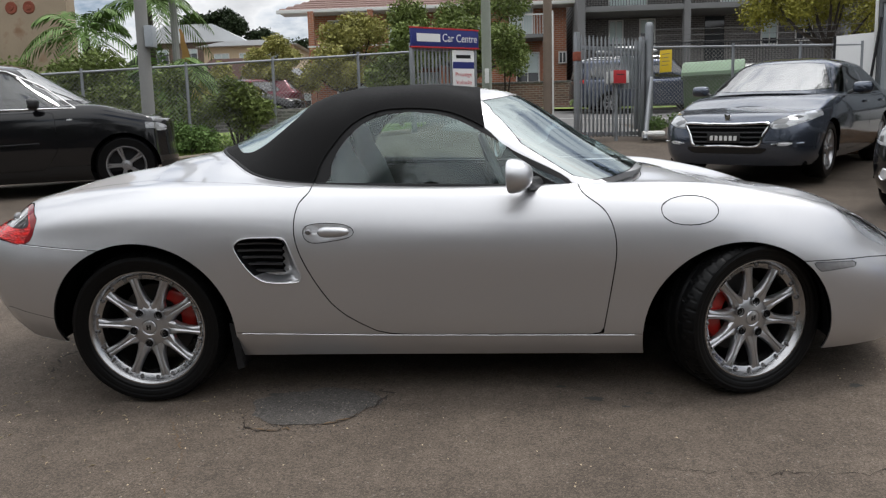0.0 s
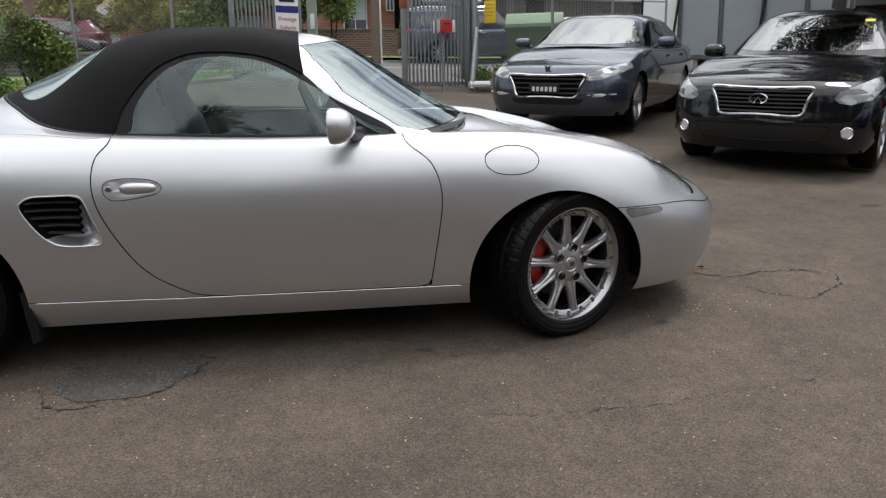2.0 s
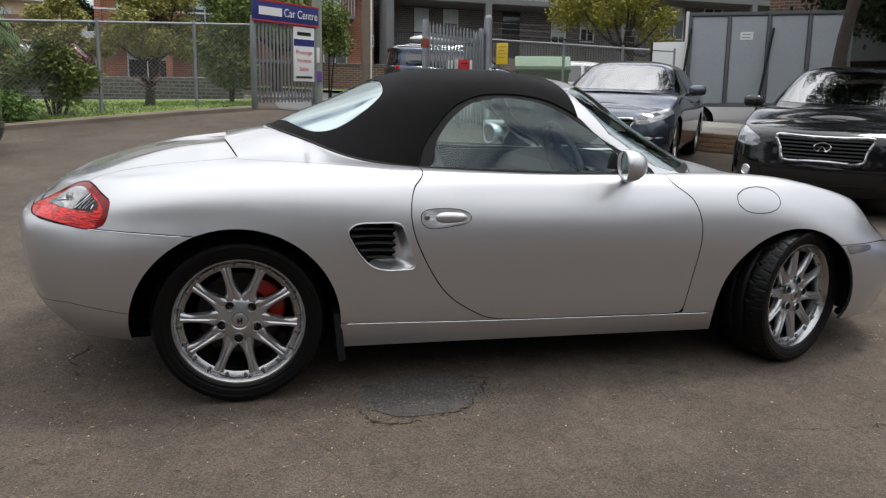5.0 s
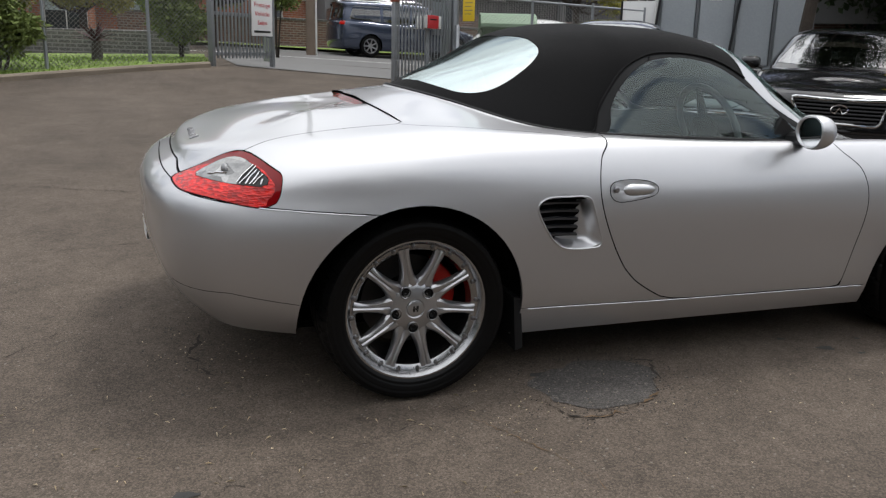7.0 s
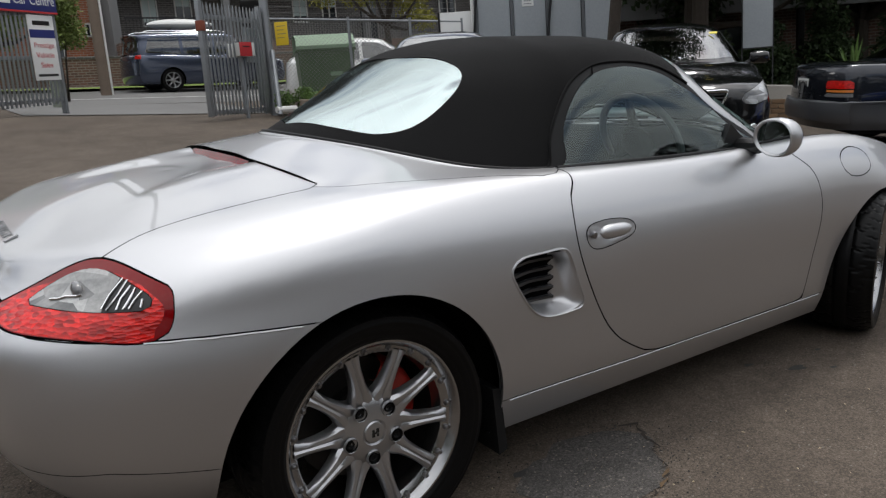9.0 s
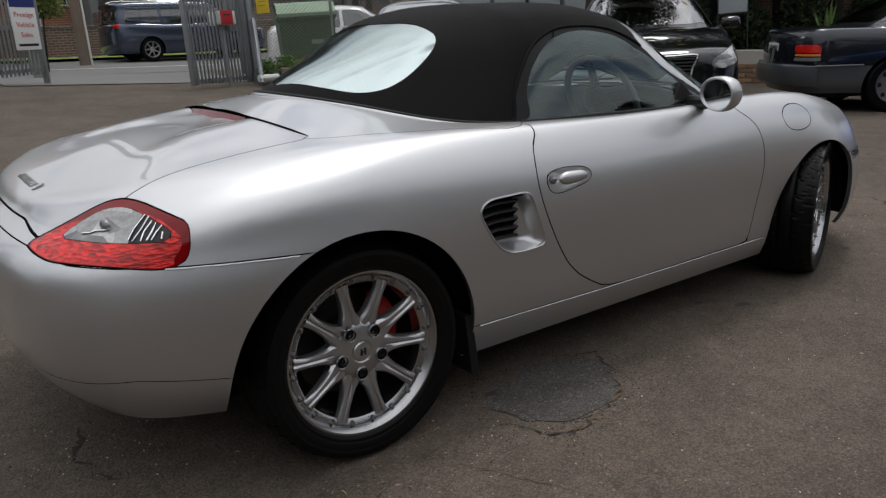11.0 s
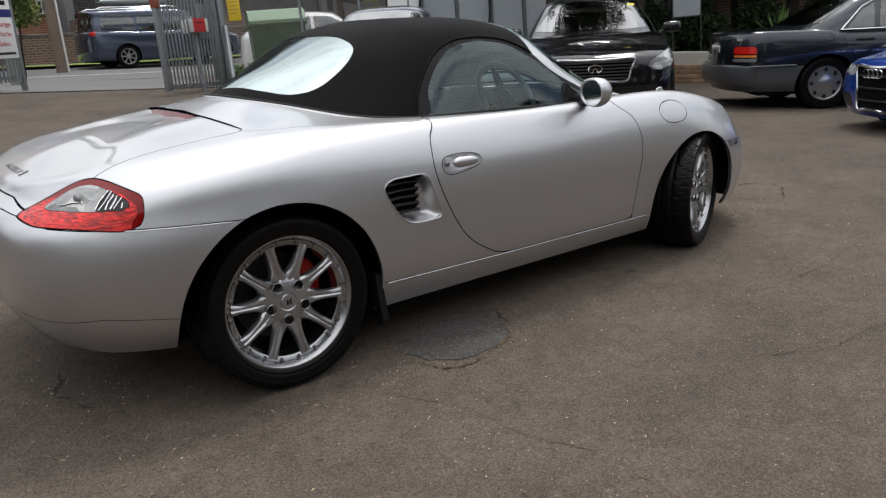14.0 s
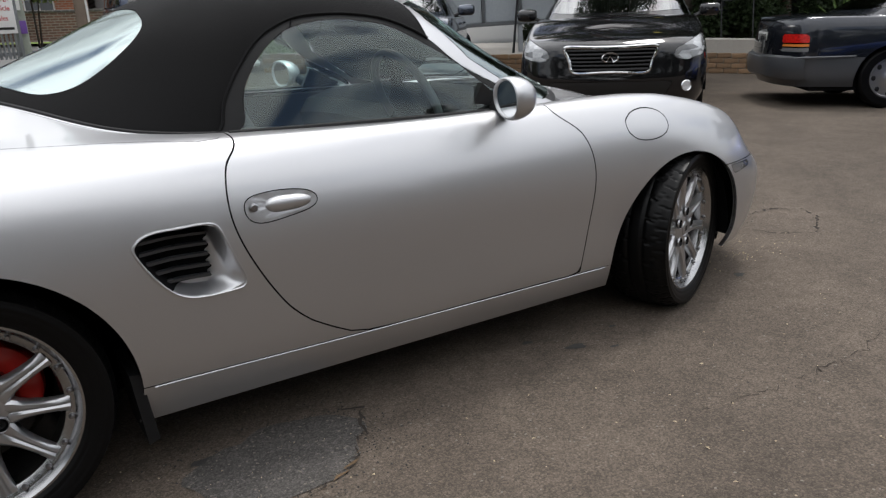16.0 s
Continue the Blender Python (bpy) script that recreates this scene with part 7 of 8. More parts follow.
tagged(part("planting_soil", Geo().sheet([[tuple(SLOPE @ Vector((x, y, lie(x, y) + .27))) for x in np.linspace(4.75, 5.9, 6)] for y in np.linspace(10.7, 11.4, 4)]), M["lawn"]), "green weedy bed by the gate", "soil", kind="structure")
bush("weeds", plumb(5.15, 10.75, 0, .22), "low green weeds in the brick edged bed", [((-.4, .0, .12), .2), ((0, 0, .15), .22), ((.4, .05, .12), .2), ((.7, -.2, .1), .18)], 900, .05, M["leaf_palm"], 3, 1.8, 2)

# telegraph poles and the grey pole in the lawn
for x, y, h, r, mt, lab, tilt in ((1.62, 15.0, 8.5, .125, M["pole_wood"], "pale timber telegraph pole behind the gate", 0), (3.62, 20.6, 8.0, .15, M["pole_dark"], "dark timber telegraph pole across the street", 0)):
    pl = thing("telegraph_pole", plumb(x, y), lab, "pole")
    part("shaft", Geo().lathe([(.001, h), (r * .75, h), (r, -.2)], 16, axis="z"), mt, pl)
    if y < 18:
        part("pole_tag", Geo().box(-.10, -r - .02, .55, .10, -r + .01, .80, .01), M["purple"], pl)
        part("warning_tag", Geo().box(-.05, -r - .015, 1.0, .05, -r + .01, 1.35, .01), M["frame_white"], pl)
    else:
        part("guard_strip", Geo().box(.12, -r - .03, 0, .17, -r + .02, 3.2, .01), M["frame_white"], pl)
gpole = thing("lamp_pole", plumb(-3.70, 7.75), "weathered grey pole with a small cabinet, in the lawn", "pole")
part("shaft", Geo().lathe([(.001, 7.5), (.070, 7.5), (.090, 3.0), (.100, -.2)], 20, axis="z"), M["pole_grey"], gpole)
part("cabinet", Geo().box(.07, -.12, 1.92, .20, .05, 2.24, .02), M["panel_grey"], gpole)
tpole = thing("steel_pole", plumb(-4.95, 12.2, 0), "slim grey steel pole", "pole")
part("shaft", Geo().tube([(0, 0, -.1), (-.02, 0, 6)], .075, 10), M["pole_grey"], tpole)

# grey panelled box trailer and white board by the fence
trailer = thing("hoarding", plumb(7.88, 9.0, -27), "grey panelled hoarding with dark frames and struts", "hoarding")
part("back_board", Geo().box(0, .02, .80, 2.75, .10, 2.42, .01), M["panel_grey"], trailer)
for k in range(4):
    part("panel", Geo().box(.05 + k * .675, -.012, .83, .645 + k * .675, .02, 2.36, .004), M["panel_grey"], trailer)
for k in range(5):
    part("panel_rib", Geo().box(-.02 + k * .675, -.035, .76, .03 + k * .675, .02, 2.44, .005), M["rib_grey"], trailer)
for z in (.76, 2.38):
    part("frame_rail", Geo().box(-.02, -.04, z, 2.77, .015, z + .06, .005), M["rib_grey"], trailer)
part("corner_trim", Geo().box(-.07, -.05, .7, -.025, .06, 2.46, .005), M["frame_white"], trailer)
part("notice", Geo().box(.88, -.022, 1.95, 1.10, -.012, 2.09, .002), M["sign_white"], trailer)
for k in range(2):
    part("notice_bar", Geo().box(.91, -.025, 2.04 - k * .05, 1.06, -.022, 2.055 - k * .05), M["galv"], trailer)
for x0, x1 in ((.02, -.22), (1.43, 1.12)):
    part("strut", Geo().tube([(x0, -.06, 2.15), (x1, -.25, .05)], .022, 6), M["dark_metal"], trailer)
for x in (.30, 1.35, 2.40):
    part("leg", Geo().box(x - .04, .01, -.1, x + .04, .09, .82, .005), M["galv"], trailer)
wb2 = thing("white_board", plumb(7.42, 9.49, -37), "white blank board behind the fence", "board")
part("panel", Geo().box(0, -.01, .55, .60, .01, 1.90, .004), M["sign_white"], wb2)
for x in (-.01, .61):
    part("board_leg", Geo().box(x - .02, -.02, -.1, x + .02, .02, 1.9, .003), M["dark_metal"], wb2)
wb3 = thing("hanging_board", plumb(12.05, 6.55, -48), "grey blank board with a dark frame", "board")
part("panel", Geo().box(.20, -.01, 1.12, .72, .01, 2.1, .004), M["panel_grey"], wb3)
for a, b in (((.18, 1.10), (.74, 1.12)), ((.18, 2.1), (.74, 2.12))):
    part("board_frame", Geo().box(a[0], -.015, a[1], b[0], .015, b[1], .002), M["iron"], wb3)
for x in (.18, .72):
    part("board_frame", Geo().box(x, -.015, 1.12, x + .02, .015, 2.1, .002), M["iron"], wb3)
    part("board_leg", Geo().box(x, .012, -.05, x + .02, .03, 1.1, .002), M["iron"], wb3)


# ---- street, houses and trees beyond ----
def level(x, y, z=0.0, turn=0.0):
    """A pose in the level world."""
    return pose(x, y, z, 0, 0, turn)


def strip_on_ground(name, x0, x1, y0, y1, up, mat, label, category, n=24, slope=0.0):
    rows = [[tuple(SLOPE @ Vector((x, y + slope * x, lie(x, y + slope * x) + up))) for x in np.linspace(x0, x1, n)] for y in np.linspace(y0, y1, 8)]
    return tagged(part(name, Geo().sheet(rows), mat), label, category, kind="structure")


strip_on_ground("road", -60, 60, 15.6, 23.0, .012, M["road"], "grey asphalt street", "road", 60, .07)
strip_on_ground("verge", -60, 60, 23.0, 24.4, .10, M["lawn"], "grassy verge along the street", "verge", 60, .07)
strip_on_ground("footpath", -60, 60, 24.4, 25.6, .11, M["concrete"], "concrete footpath along the street", "path", 60, .07)
strip_on_ground("road_marking", -2, 13, 18.25, 18.37, .018, M["road_paint"], "white painted line on the street", "marking", 30, .07)
strip_on_ground("driveway", .6, 5.0, 11.6, 15.7, .015, M["road"], "worn grey driveway crossing", "driveway", 10, 0)

YB = 29.0


def window_set(parent, x0, z0, x1, z1, y, frame_m=None, glass_m=None, blinds=0.0):
    w = part("window", Geo().box(x0, y - .05, z0, x1, y + .02, z1), glass_m or M["pane_dark"], parent)
    f = .05
    for a, b, c, d in ((x0 - f, z0 - f, x1 + f, z0), (x0 - f, z1, x1 + f, z1 + f), (x0 - f, z0, x0, z1), (x1, z0, x1 + f, z1), ((x0 + x1) / 2 - .02, z0, (x0 + x1) / 2 + .02, z1)):
        part("frame", Geo().box(a, y - .09, b, c, y - .03, d), frame_m or M["frame_white"], w)
    if blinds:
        part("blind", Geo().box(x0 + .01, y - .062, z1 - (z1 - z0) * blinds, x1 - .01, y - .052, z1 - .01), M["curtain"], w)
    return w


flats = thing("apartment_block", level(0, 0, 0), "grey brown brick apartment block with balconies", "building")
part("wall", Geo().box(5.65, YB, 1.5, 40, YB + 9, 13.5), M["brick_grey"], flats)
part("side_fin", Geo().box(5.45, YB - 1.75, 1.5, 5.75, YB, 13.5), M["slab"], flats)
for lv, z in enumerate((6.14, 9.0, 11.9)):
    part("balcony_slab", Geo().box(5.75, YB - 1.7, z, 16.0, YB, z + .22, .01), M["slab"], flats)
    part("balcony_slab", Geo().box(16.0, YB - 1.7, z + .62, 40.0, YB, z + .85, .01), M["slab"], flats)
    for (xa, xb, zz) in ((5.8, 9.7, z + .22), (9.9, 15.9, z + .22), (16.1, 24, z + .85)):
        rail = part("balcony_rail", Geo().box(xa, YB - 1.66, zz + .95, xb, YB - 1.61, zz + 1.0), M["iron"], flats)
        pickets = Geo()
        for k in range(int((xb - xa) / .11)):
            x = xa + .05 + k * .11
            pickets.box(x - .008, YB - 1.645, zz, x + .008, YB - 1.625, zz + .95)
        tagged(part("picket", pickets, M["iron"], rail), kind="stuff")
for x in (9.78, 16.0, 22.5):
    part("pier", Geo().box(x - .13, YB - 1.72, 1.5, x + .13, YB - 1.45, 12), M["slab"], flats)
for x0, z0, x1, z1, bl in ((7.0, 4.75, 7.52, 6.0, .9), (8.28, 4.95, 8.85, 6.02, .5), (13.3, 4.9, 13.9, 6.05, .8), (14.7, 5.0, 15.3, 6.05, .5), (18.95, 5.3, 19.85, 6.75, .4), (21, 5.3, 21.9, 6.75, .0), (25, 5.3, 25.9, 6.75, .5)):
    window_set(flats, x0, z0, x1, z1, YB, None, None, bl)
for x0, x1, z0, z1 in ((7.0, 8.5, 6.38, 8.45), (11.6, 13.0, 6.38, 8.45), (18.5, 20.2, 7.0, 9.1), (7.0, 8.5, 9.24, 11.3), (11.6, 13.0, 9.24, 11.3)):
    window_set(flats, x0, z0, x1, z1, YB, None, M["pane_dark"], .97)
for x0, x1, z0, z1 in ((9.6, 10.1, 7.0, 8.2), (14.5, 15.1, 7.0, 8.2)):
    window_set(flats, x0, z0, x1, z1, YB, None, None, .4)
for x in (10.95, 16.6):
    part("doorway", Geo().box(x, YB - .06, 4.0, x + .8, YB + .02, 6.08), M["pane_dark"], flats)
lowrail = part("terrace_rail", Geo().box(5.8, YB - 2.2, 4.75, 24, YB - 2.15, 4.8), M["iron"], flats)
pk = Geo()
for k in range(150):
    pk.box(5.85 + k * .12 - .008, YB - 2.19, 3.9, 5.85 + k * .12 + .008, YB - 2.17, 4.75)
tagged(part("picket", pk, M["iron"], lowrail), kind="stuff")
part("terrace", Geo().box(5.5, YB - 2.3, 1.5, 26, YB, 3.9), M["brick_brown"], flats)
fw = part("front_wall", Geo().box(-2.0, YB - 4.0, 1.4, 30, YB - 3.75, 3.25), M["brick_brown"])
tagged(fw, "brown brick front wall along the footpath", "wall", kind="structure")
coping = part("wall_coping", Geo().box(-2.0, YB - 4.03, 3.25, 30, YB - 3.72, 3.32, .01), M["brick_grey"])
tagged(coping, "dark brick coping of the front wall", "wall", kind="structure")

red_house = thing("brick_flats", level(0, 0, 0), "orange brick two storey flats with a tiled roof", "building")
part("wall", Geo().box(-5.6, YB, 1.4, 5.2, YB + 10, 6.75), M["brick_orange"], red_house)
for k in range(16):
    y0, y1 = YB - .7 + k * .36, YB - .7 + (k + 1) * .36 + .06
    z0, z1 = 6.78 + k * .15, 6.78 + (k + 1) * .15 + .03
    course = Geo([(-6.9 + k * .25, y0, z0 + .04), (5.6, y0, z0 + .04), (5.6, y1, z1), (-6.9 + k * .25, y1, z1), (-6.9 + k * .25, y0, z0 - .02), (5.6, y0, z0 - .02)], [(0, 1, 2, 3), (4, 5, 1, 0)])
    part("tile_course", course, M["tile_red"], red_house, smooth=False)
part("gutter", Geo().box(-6.95, YB - .85, 6.66, 5.6, YB - .7, 6.80, .02), M["frame_white"], red_house)
part("eave", Geo().box(-6.8, YB - .7, 6.66, 5.5, YB, 6.70), M["frame_white"], red_house)
for x0, z0, x1, z1, bl in ((-4.9, 5.1, -3.6, 6.4, 0), (-2.3, 4.9, -1.0, 6.45, .6), (.4, 4.9, 1.6, 6.4, .5), (2.85, 5.5, 3.75, 7.0 - .35, .95), (3.1, 3.2, 4.0, 4.8, .5), (4.9, 4.4, 5.15, 4.8, .0), (-1.9, 2.6, -.3, 4.1, .9), (-4.6, 2.5, -3.2, 3.9, .3)):
    window_set(red_house, x0, z0, x1, z1, YB, None, None, bl)
bal = part("balcony", Geo().box(2.7, YB - 1.2, 5.3, 4.25, YB, 5.45, .01), M["slab"], red_house)
for k in range(14):
    part("baluster", Geo().box(2.74 + k * .113, YB - 1.18, 5.45, 2.76 + k * .113, YB - 1.16, 6.2), M["frame_white"], bal)
part("balcony_rail", Geo().box(2.7, YB - 1.2, 6.2, 4.25, YB - 1.14, 6.25), M["frame_white"], bal)
for k, x in enumerate((-5.5, -3.0, .0)):
    part("pier", Geo().box(x - .12, YB - .9, 1.4, x + .12, YB - .66, 6.7), M["brick_orange"], red_house)
part("stair", Geo().prism([(-2.9, 2.0), (-.6, 2.0), (-.6, 3.6)], YB - 1.6, YB - 1.3, "y"), M["render_cream"], red_house)
part("balcony_deck", Geo().box(-5.6, YB - 1.2, 4.35, .6, YB, 4.55, .01), M["slab"], red_house)
part("deck_rail", Geo().box(-5.6, YB - 1.2, 5.2, .6, YB - 1.14, 5.26), M["frame_white"], red_house)

# houses farther up the hill
for x0, y0, w, d, z0, z1, wall_m, roof_m, lab, pitch in (
    (-26, 58, 8.5, 8, 2, 9.9, M["brick_brown"], M["roof_white"], "brick house with a pale metal roof", 1.4), (-18, 50, 6.5, 8, 2, 8.4, M["render_cream"], M["roof_white"], "cream rendered house with a flat pale roof", .35),
    (-15.5, 40, 6, 6, 2, 4.6, M["render_cream"], M["tile_red"], "small cottage with a red tiled roof", 1.7), (-9.5, 36, 4.5, 6, 2, 4.4, M["render_cream"], M["roof_white"], "small cream cottage with a pale porch roof", .8)):
    hs = thing("house", level(x0, y0, 0), lab, "house")
    part("wall", Geo().box(0, 0, z0, w, d, z1), wall_m, hs)
    part("roof", Geo().prism([(-.4, z1), (w + .4, z1), (w * .72, z1 + pitch), (w * .28, z1 + pitch)], -.5, d + .3, "y"), roof_m, hs)
    for k in range(3):
        xw = w * (.2 + .28 * k)
        window_set(hs, xw - .5, z1 - 1.6, xw + .5, z1 - .5, 0, None, None, .3)
porch = thing("veranda", level(-7.5, 32, 0), "cream veranda with posts and a stair", "veranda")
part("deck", Geo().box(-2, 0, 2.2, 2.5, 2, 2.5, .02), M["render_cream"], porch)
part("veranda_roof", Geo().box(-2.2, -.3, 4.4, 2.8, 2.2, 4.55, .02), M["roof_white"], porch)
for x in (-1.9, 0, 2.3):
    part("post", Geo().box(x - .06, 0, 2.5, x + .06, .12, 4.4, .01), M["frame_white"], porch)
tagged(part("hill", Geo().sheet([[(x, 120 + 12 * math.sin(x * .05), 2 + (1 if j else 0) * (12.2 + 4.6 * math.exp(-((x + 41) / 10) ** 2) + 2 * noise.noise((x * .11, 0, 3)) + 1.1 * noise.noise((x * .5, 2, 3)))) for x in range(-160, 60, 2)] for j in range(2)]), M["leaf_dark"]), "dark wooded hill on the skyline", "hill", kind="structure")

woods = leaf_cloud([((-46 + 2.0 * k, 116 + 2 * math.sin(k * 2.3), 16.4 + 5.4 * math.exp(-((k - 3.0) / 3.6) ** 2) + .6 * math.sin(k * 1.9)), 2.0 + .5 * math.sin(k * 3.1)) for k in range(13)], 26000, .30, 91, long=1.4)
tagged(part("woods", woods, M["leaf_dark"]), "dark trees along the hill on the skyline", "trees", kind="stuff")

# street trees and garden plants
tree("tree", level(-2.7, 21.0, 1.15), "rounded olive green street tree", 4.1, 1.55, 1.7, 16, 7000, .10, M["leaf_olive"], 11, .14)
tree("tree", level(-5.7, 23.2, 1.6), "small olive green garden tree", 3.4, 1.3, 1.6, 13, 5200, .10, M["leaf_olive"], 12, .12)
tree("tree", level(.9, 22.0, 1.6), "dense green street tree", 4.9, 2.0, 1.8, 18, 8500, .11, M["leaf_green"], 13, .16)
tree("tree", level(-6.3, 18.5, 1.3), "low olive garden tree", 2.4, 1.0, 1.0, 9, 3000, .09, M["leaf_olive"], 14, .09)
tree("tree", level(10.3, 16.2, 1.2), "loose yellow green street tree", 4.2, 1.75, 2.0, 15, 5200, .09, M["leaf_yellow"], 15, .12)
tree("tree", plumb(9.65, 7.5, -80), "dark leafy tree overhanging the yard", 8.8, 2.4, 4.9, 30, 12000, .10, M["leaf_dark"], 16, .12, .9)
tree("tree", level(13.9, 8.6, .4), "dark leafy tree with a thick trunk", 7.4, 3.6, 2.8, 30, 14000, .14, M["leaf_dark"], 17, .24)
tree("tree", level(14.6, 9.4, .4), "dark leafy tree with a thin trunk", 7.2, 2.4, 3.2, 16, 5500, .14, M["leaf_dark"], 18, .17)
tree("tree", level(18.3, 8.2, .3), "tall dark tree at the yard's corner", 7.6, 3.0, 3.0, 20, 7500, .15, M["leaf_dark"], 19, .24)
bush("conifer", level(9.75, 8.75, .35), "narrow dark green conifer shrub", [((0, 0, .5), .32), ((0, 0, .95), .30), ((0, 0, 1.4), .24), ((0, 0, 1.8), .15)], 2600, .05, M["leaf_dark"], 21, 2.0, 1)
bush("shrub", level(16.2, 8.0, .3), "dense dark green shrub", [((0, 0, .6), .7), ((.9, .2, .5), .6), ((-.8, .1, .5), .55), ((.1, .3, 1.2), .5)], 4200, .08, M["leaf_dark"], 22)
bush("shrub", level(20.5, 7.0, .2), "dense dark green shrub", [((0, 0, .7), .9), ((1.4, .2, .6), .8), ((-1.2, .1, .6), .7)], 3800, .10, M["leaf_dark"], 23)


def blade_plant(name, m, label, n, length, width, mat, seed, arch=.9, stem_h=0.0, stem_r=.05):
    """Strap leaves that arch out of one crown."""
    rng = random.Random(seed)
    t = thing(name, m, label, "plant")
    if stem_h:
        part("stem", limb([(0, 0, -.1), (.02, 0, stem_h)], stem_r, stem_r * .8, 8), M["bark"], t)
    for k in range(n):
        a, el = k * 2.4, rng.uniform(.25, 1.35)
        L = length * rng.uniform(.7, 1.1)
        rows = []
        for i in range(7):
            q = i / 6
            r = L * q * math.cos(el) * (1 + .2 * q)
            z = stem_h + L * (q * math.sin(el) - arch * q * q * .5 * math.cos(el))
            w = width * math.sin(math.pi * (.12 + .86 * q)) * .5
            rows.append([(r * math.cos(a) - s * w * math.sin(a), r * math.sin(a) + s * w * math.cos(a), z - abs(s) * w * .25) for s in (-1, 0, 1)])
        part("leaf", Geo().sheet(rows), mat, t)
    return t


def frond_palm(name, m, label, n, length, mat, seed, stem_h, stem_r=.10):
    """A palm whose arching fronds carry rows of narrow drooping leaflets."""
    rng = random.Random(seed)
    t = thing(name, m, label, "palm")
    part("stem", limb([(0, 0, -.1), (.03, .02, stem_h * .6), (.02, 0, stem_h)], stem_r, stem_r * .8, 8), M["bark"], t)
    for k in range(n):
        a, el = k * 2.4 + rng.uniform(-.2, .2), rng.uniform(.35, 1.25)
        L = length * rng.uniform(.75, 1.1)
        rib = [Vector((L * q * math.cos(el) * math.cos(a), L * q * math.cos(el) * math.sin(a), stem_h + L * (q * math.sin(el) - .75 * q * q * (.4 + math.cos(el))))) for q in np.linspace(0, 1, 25)]
        g = Geo().tube([tuple(p) for p in rib[::3]], [.016 - .0017 * i for i in range(9)], 5)
        out = Vector((-math.sin(a), math.cos(a), 0))
        for i in range(4, 25):
            d = (rib[i] - rib[i - 1]).normalized()
            reach = .42 * length / 1.75 * math.sin(math.pi * (.12 + .80 * i / 25))
            for sd in (-1, 1):
                tip = rib[i] + out * sd * reach * .8 + d * reach * .55 - Vector((0, 0, reach * rng.uniform(.35, .7)))
                g.add([tuple(rib[i] - d * .018), tuple(rib[i].lerp(tip, .5) - d * .024 + Vector((0, 0, .02))), tuple(tip), tuple(rib[i].lerp(tip, .5) + d * .024 + Vector((0, 0, .02)))], [(0, 1, 2, 3)])
        part("frond", g, mat, t)
    return t


for x, y, h, sd in ((-6.6, 11.6, 2.2, 1), (-5.6, 12.4, 2.8, 2), (-4.75, 11.1, 1.3, 3)):
    frond_palm("palm", plumb(x, y), "garden palm with drooping green fronds", 15, 1.75, M["leaf_palm"], sd, h)
blade_plant("yucca", level(16.6, 6.6, .35), "spiky green yucca beside dark shrubs", 34, 1.1, .06, M["leaf_palm"], 7, .3, .5, .06)
blade_plant("cordyline", plumb(-1.75, 11.35), "dark red strap leaved plant on the lawn", 40, .42, .05, M["leaf_red"], 8, .5, .38, .10)
hanging = thing("dead_frond", plumb(-4.35, 11.0, 0, 1.5), "brown dead frond hanging from a palm", "plant")
part("frond", Geo().sheet([[(.012 * math.sin(k * 2.0) + .02 * k * s * s - .004 * k + s * .05 * math.sin(.5 + k * .32), .02 * k + .03 * s * s, .7 - k * .11) for s in (-1, 0, 1)] for k in range(9)]), material("dead_leaf", (.30, .17, .05), .9, 0, .3), hanging)
bush("hedge", plumb(-7.6, 10.6), "dense dark green hedge", [((-1.2, 0, .7), .8), ((-.2, 0, .8), .85), ((.7, .1, .7), .7), ((-2.2, 0, .8), .9), ((0, .2, 1.4), .6), ((-1.4, .2, 1.45), .65)], 9000, .075, M["leaf_green"], 31, 1.5)
bush("shrub", plumb(-5.6, 9.9), "yellowing green shrub behind the fence", [((-.5, 0, .8), .6), ((.3, 0, .9), .65), ((.1, .1, 1.6), .5), ((-.5, .1, 1.5), .45), ((.9, 0, .7), .45)], 6200, .075, M["leaf_green"], 32, 1.6)
bush("shrub", plumb(-4.3, 10.3), "green leafy shrub behind the fence", [((-.2, 0, .7), .5), ((.3, 0, .6), .45), ((0, .1, 1.3), .4)], 2800, .07, M["leaf_green"], 33, 1.8)
bush("shrub", plumb(-3.05, 10.15), "upright green shrub on the lawn", [((-.35, 0, .75), .34), ((.05, 0, .95), .36), ((.4, 0, .7), .30), ((.1, .1, .5), .34), ((-.15, 0, 1.15), .22)], 2300, .065, M["leaf_green"], 34, 2.4, 7)
bush("shrub", plumb(-3.9, 9.55), "low loose shrub by the kerb", [((0, 0, .35), .35), ((.4, 0, .3), .3), ((-.4, 0, .3), .3)], 1300, .06, M["leaf_palm"], 35, 1.8)
bush("shrub", plumb(-.35, 13.2), "tall green shrub by the gate leaf", [((0, 0, .8), .6), ((0, .1, 1.5), .55), ((.2, 0, 2.0), .4), ((-.4, 0, 1.2), .4)], 4200, .08, M["leaf_green"], 36, 1.8)
bush("climber", plumb(2.15, 17.5), "green street shrub behind the pole", [((0, 0, 2.2), .6), ((.2, .1, 1.6), .5)], 1800, .09, M["leaf_green"], 37)
oldwall = thing("garden_building", level(-10.6, 14.0, 0), "stained rendered wall with three round rusty discs", "wall")
part("wall", Geo().box(-2.0, 0, .5, 2.35, .4, 6.5, .02), M["render_stain"], oldwall)
for k, x in enumerate((.55, 1.02, 1.45)):
    d = part("wall_disc", Geo().lathe([(.001, -.03), (.05, -.03), (.06, -.01), (.13, -.02), (.15, 0)], 24, pose(x, 0, 4.49)), M["rust"], oldwall)

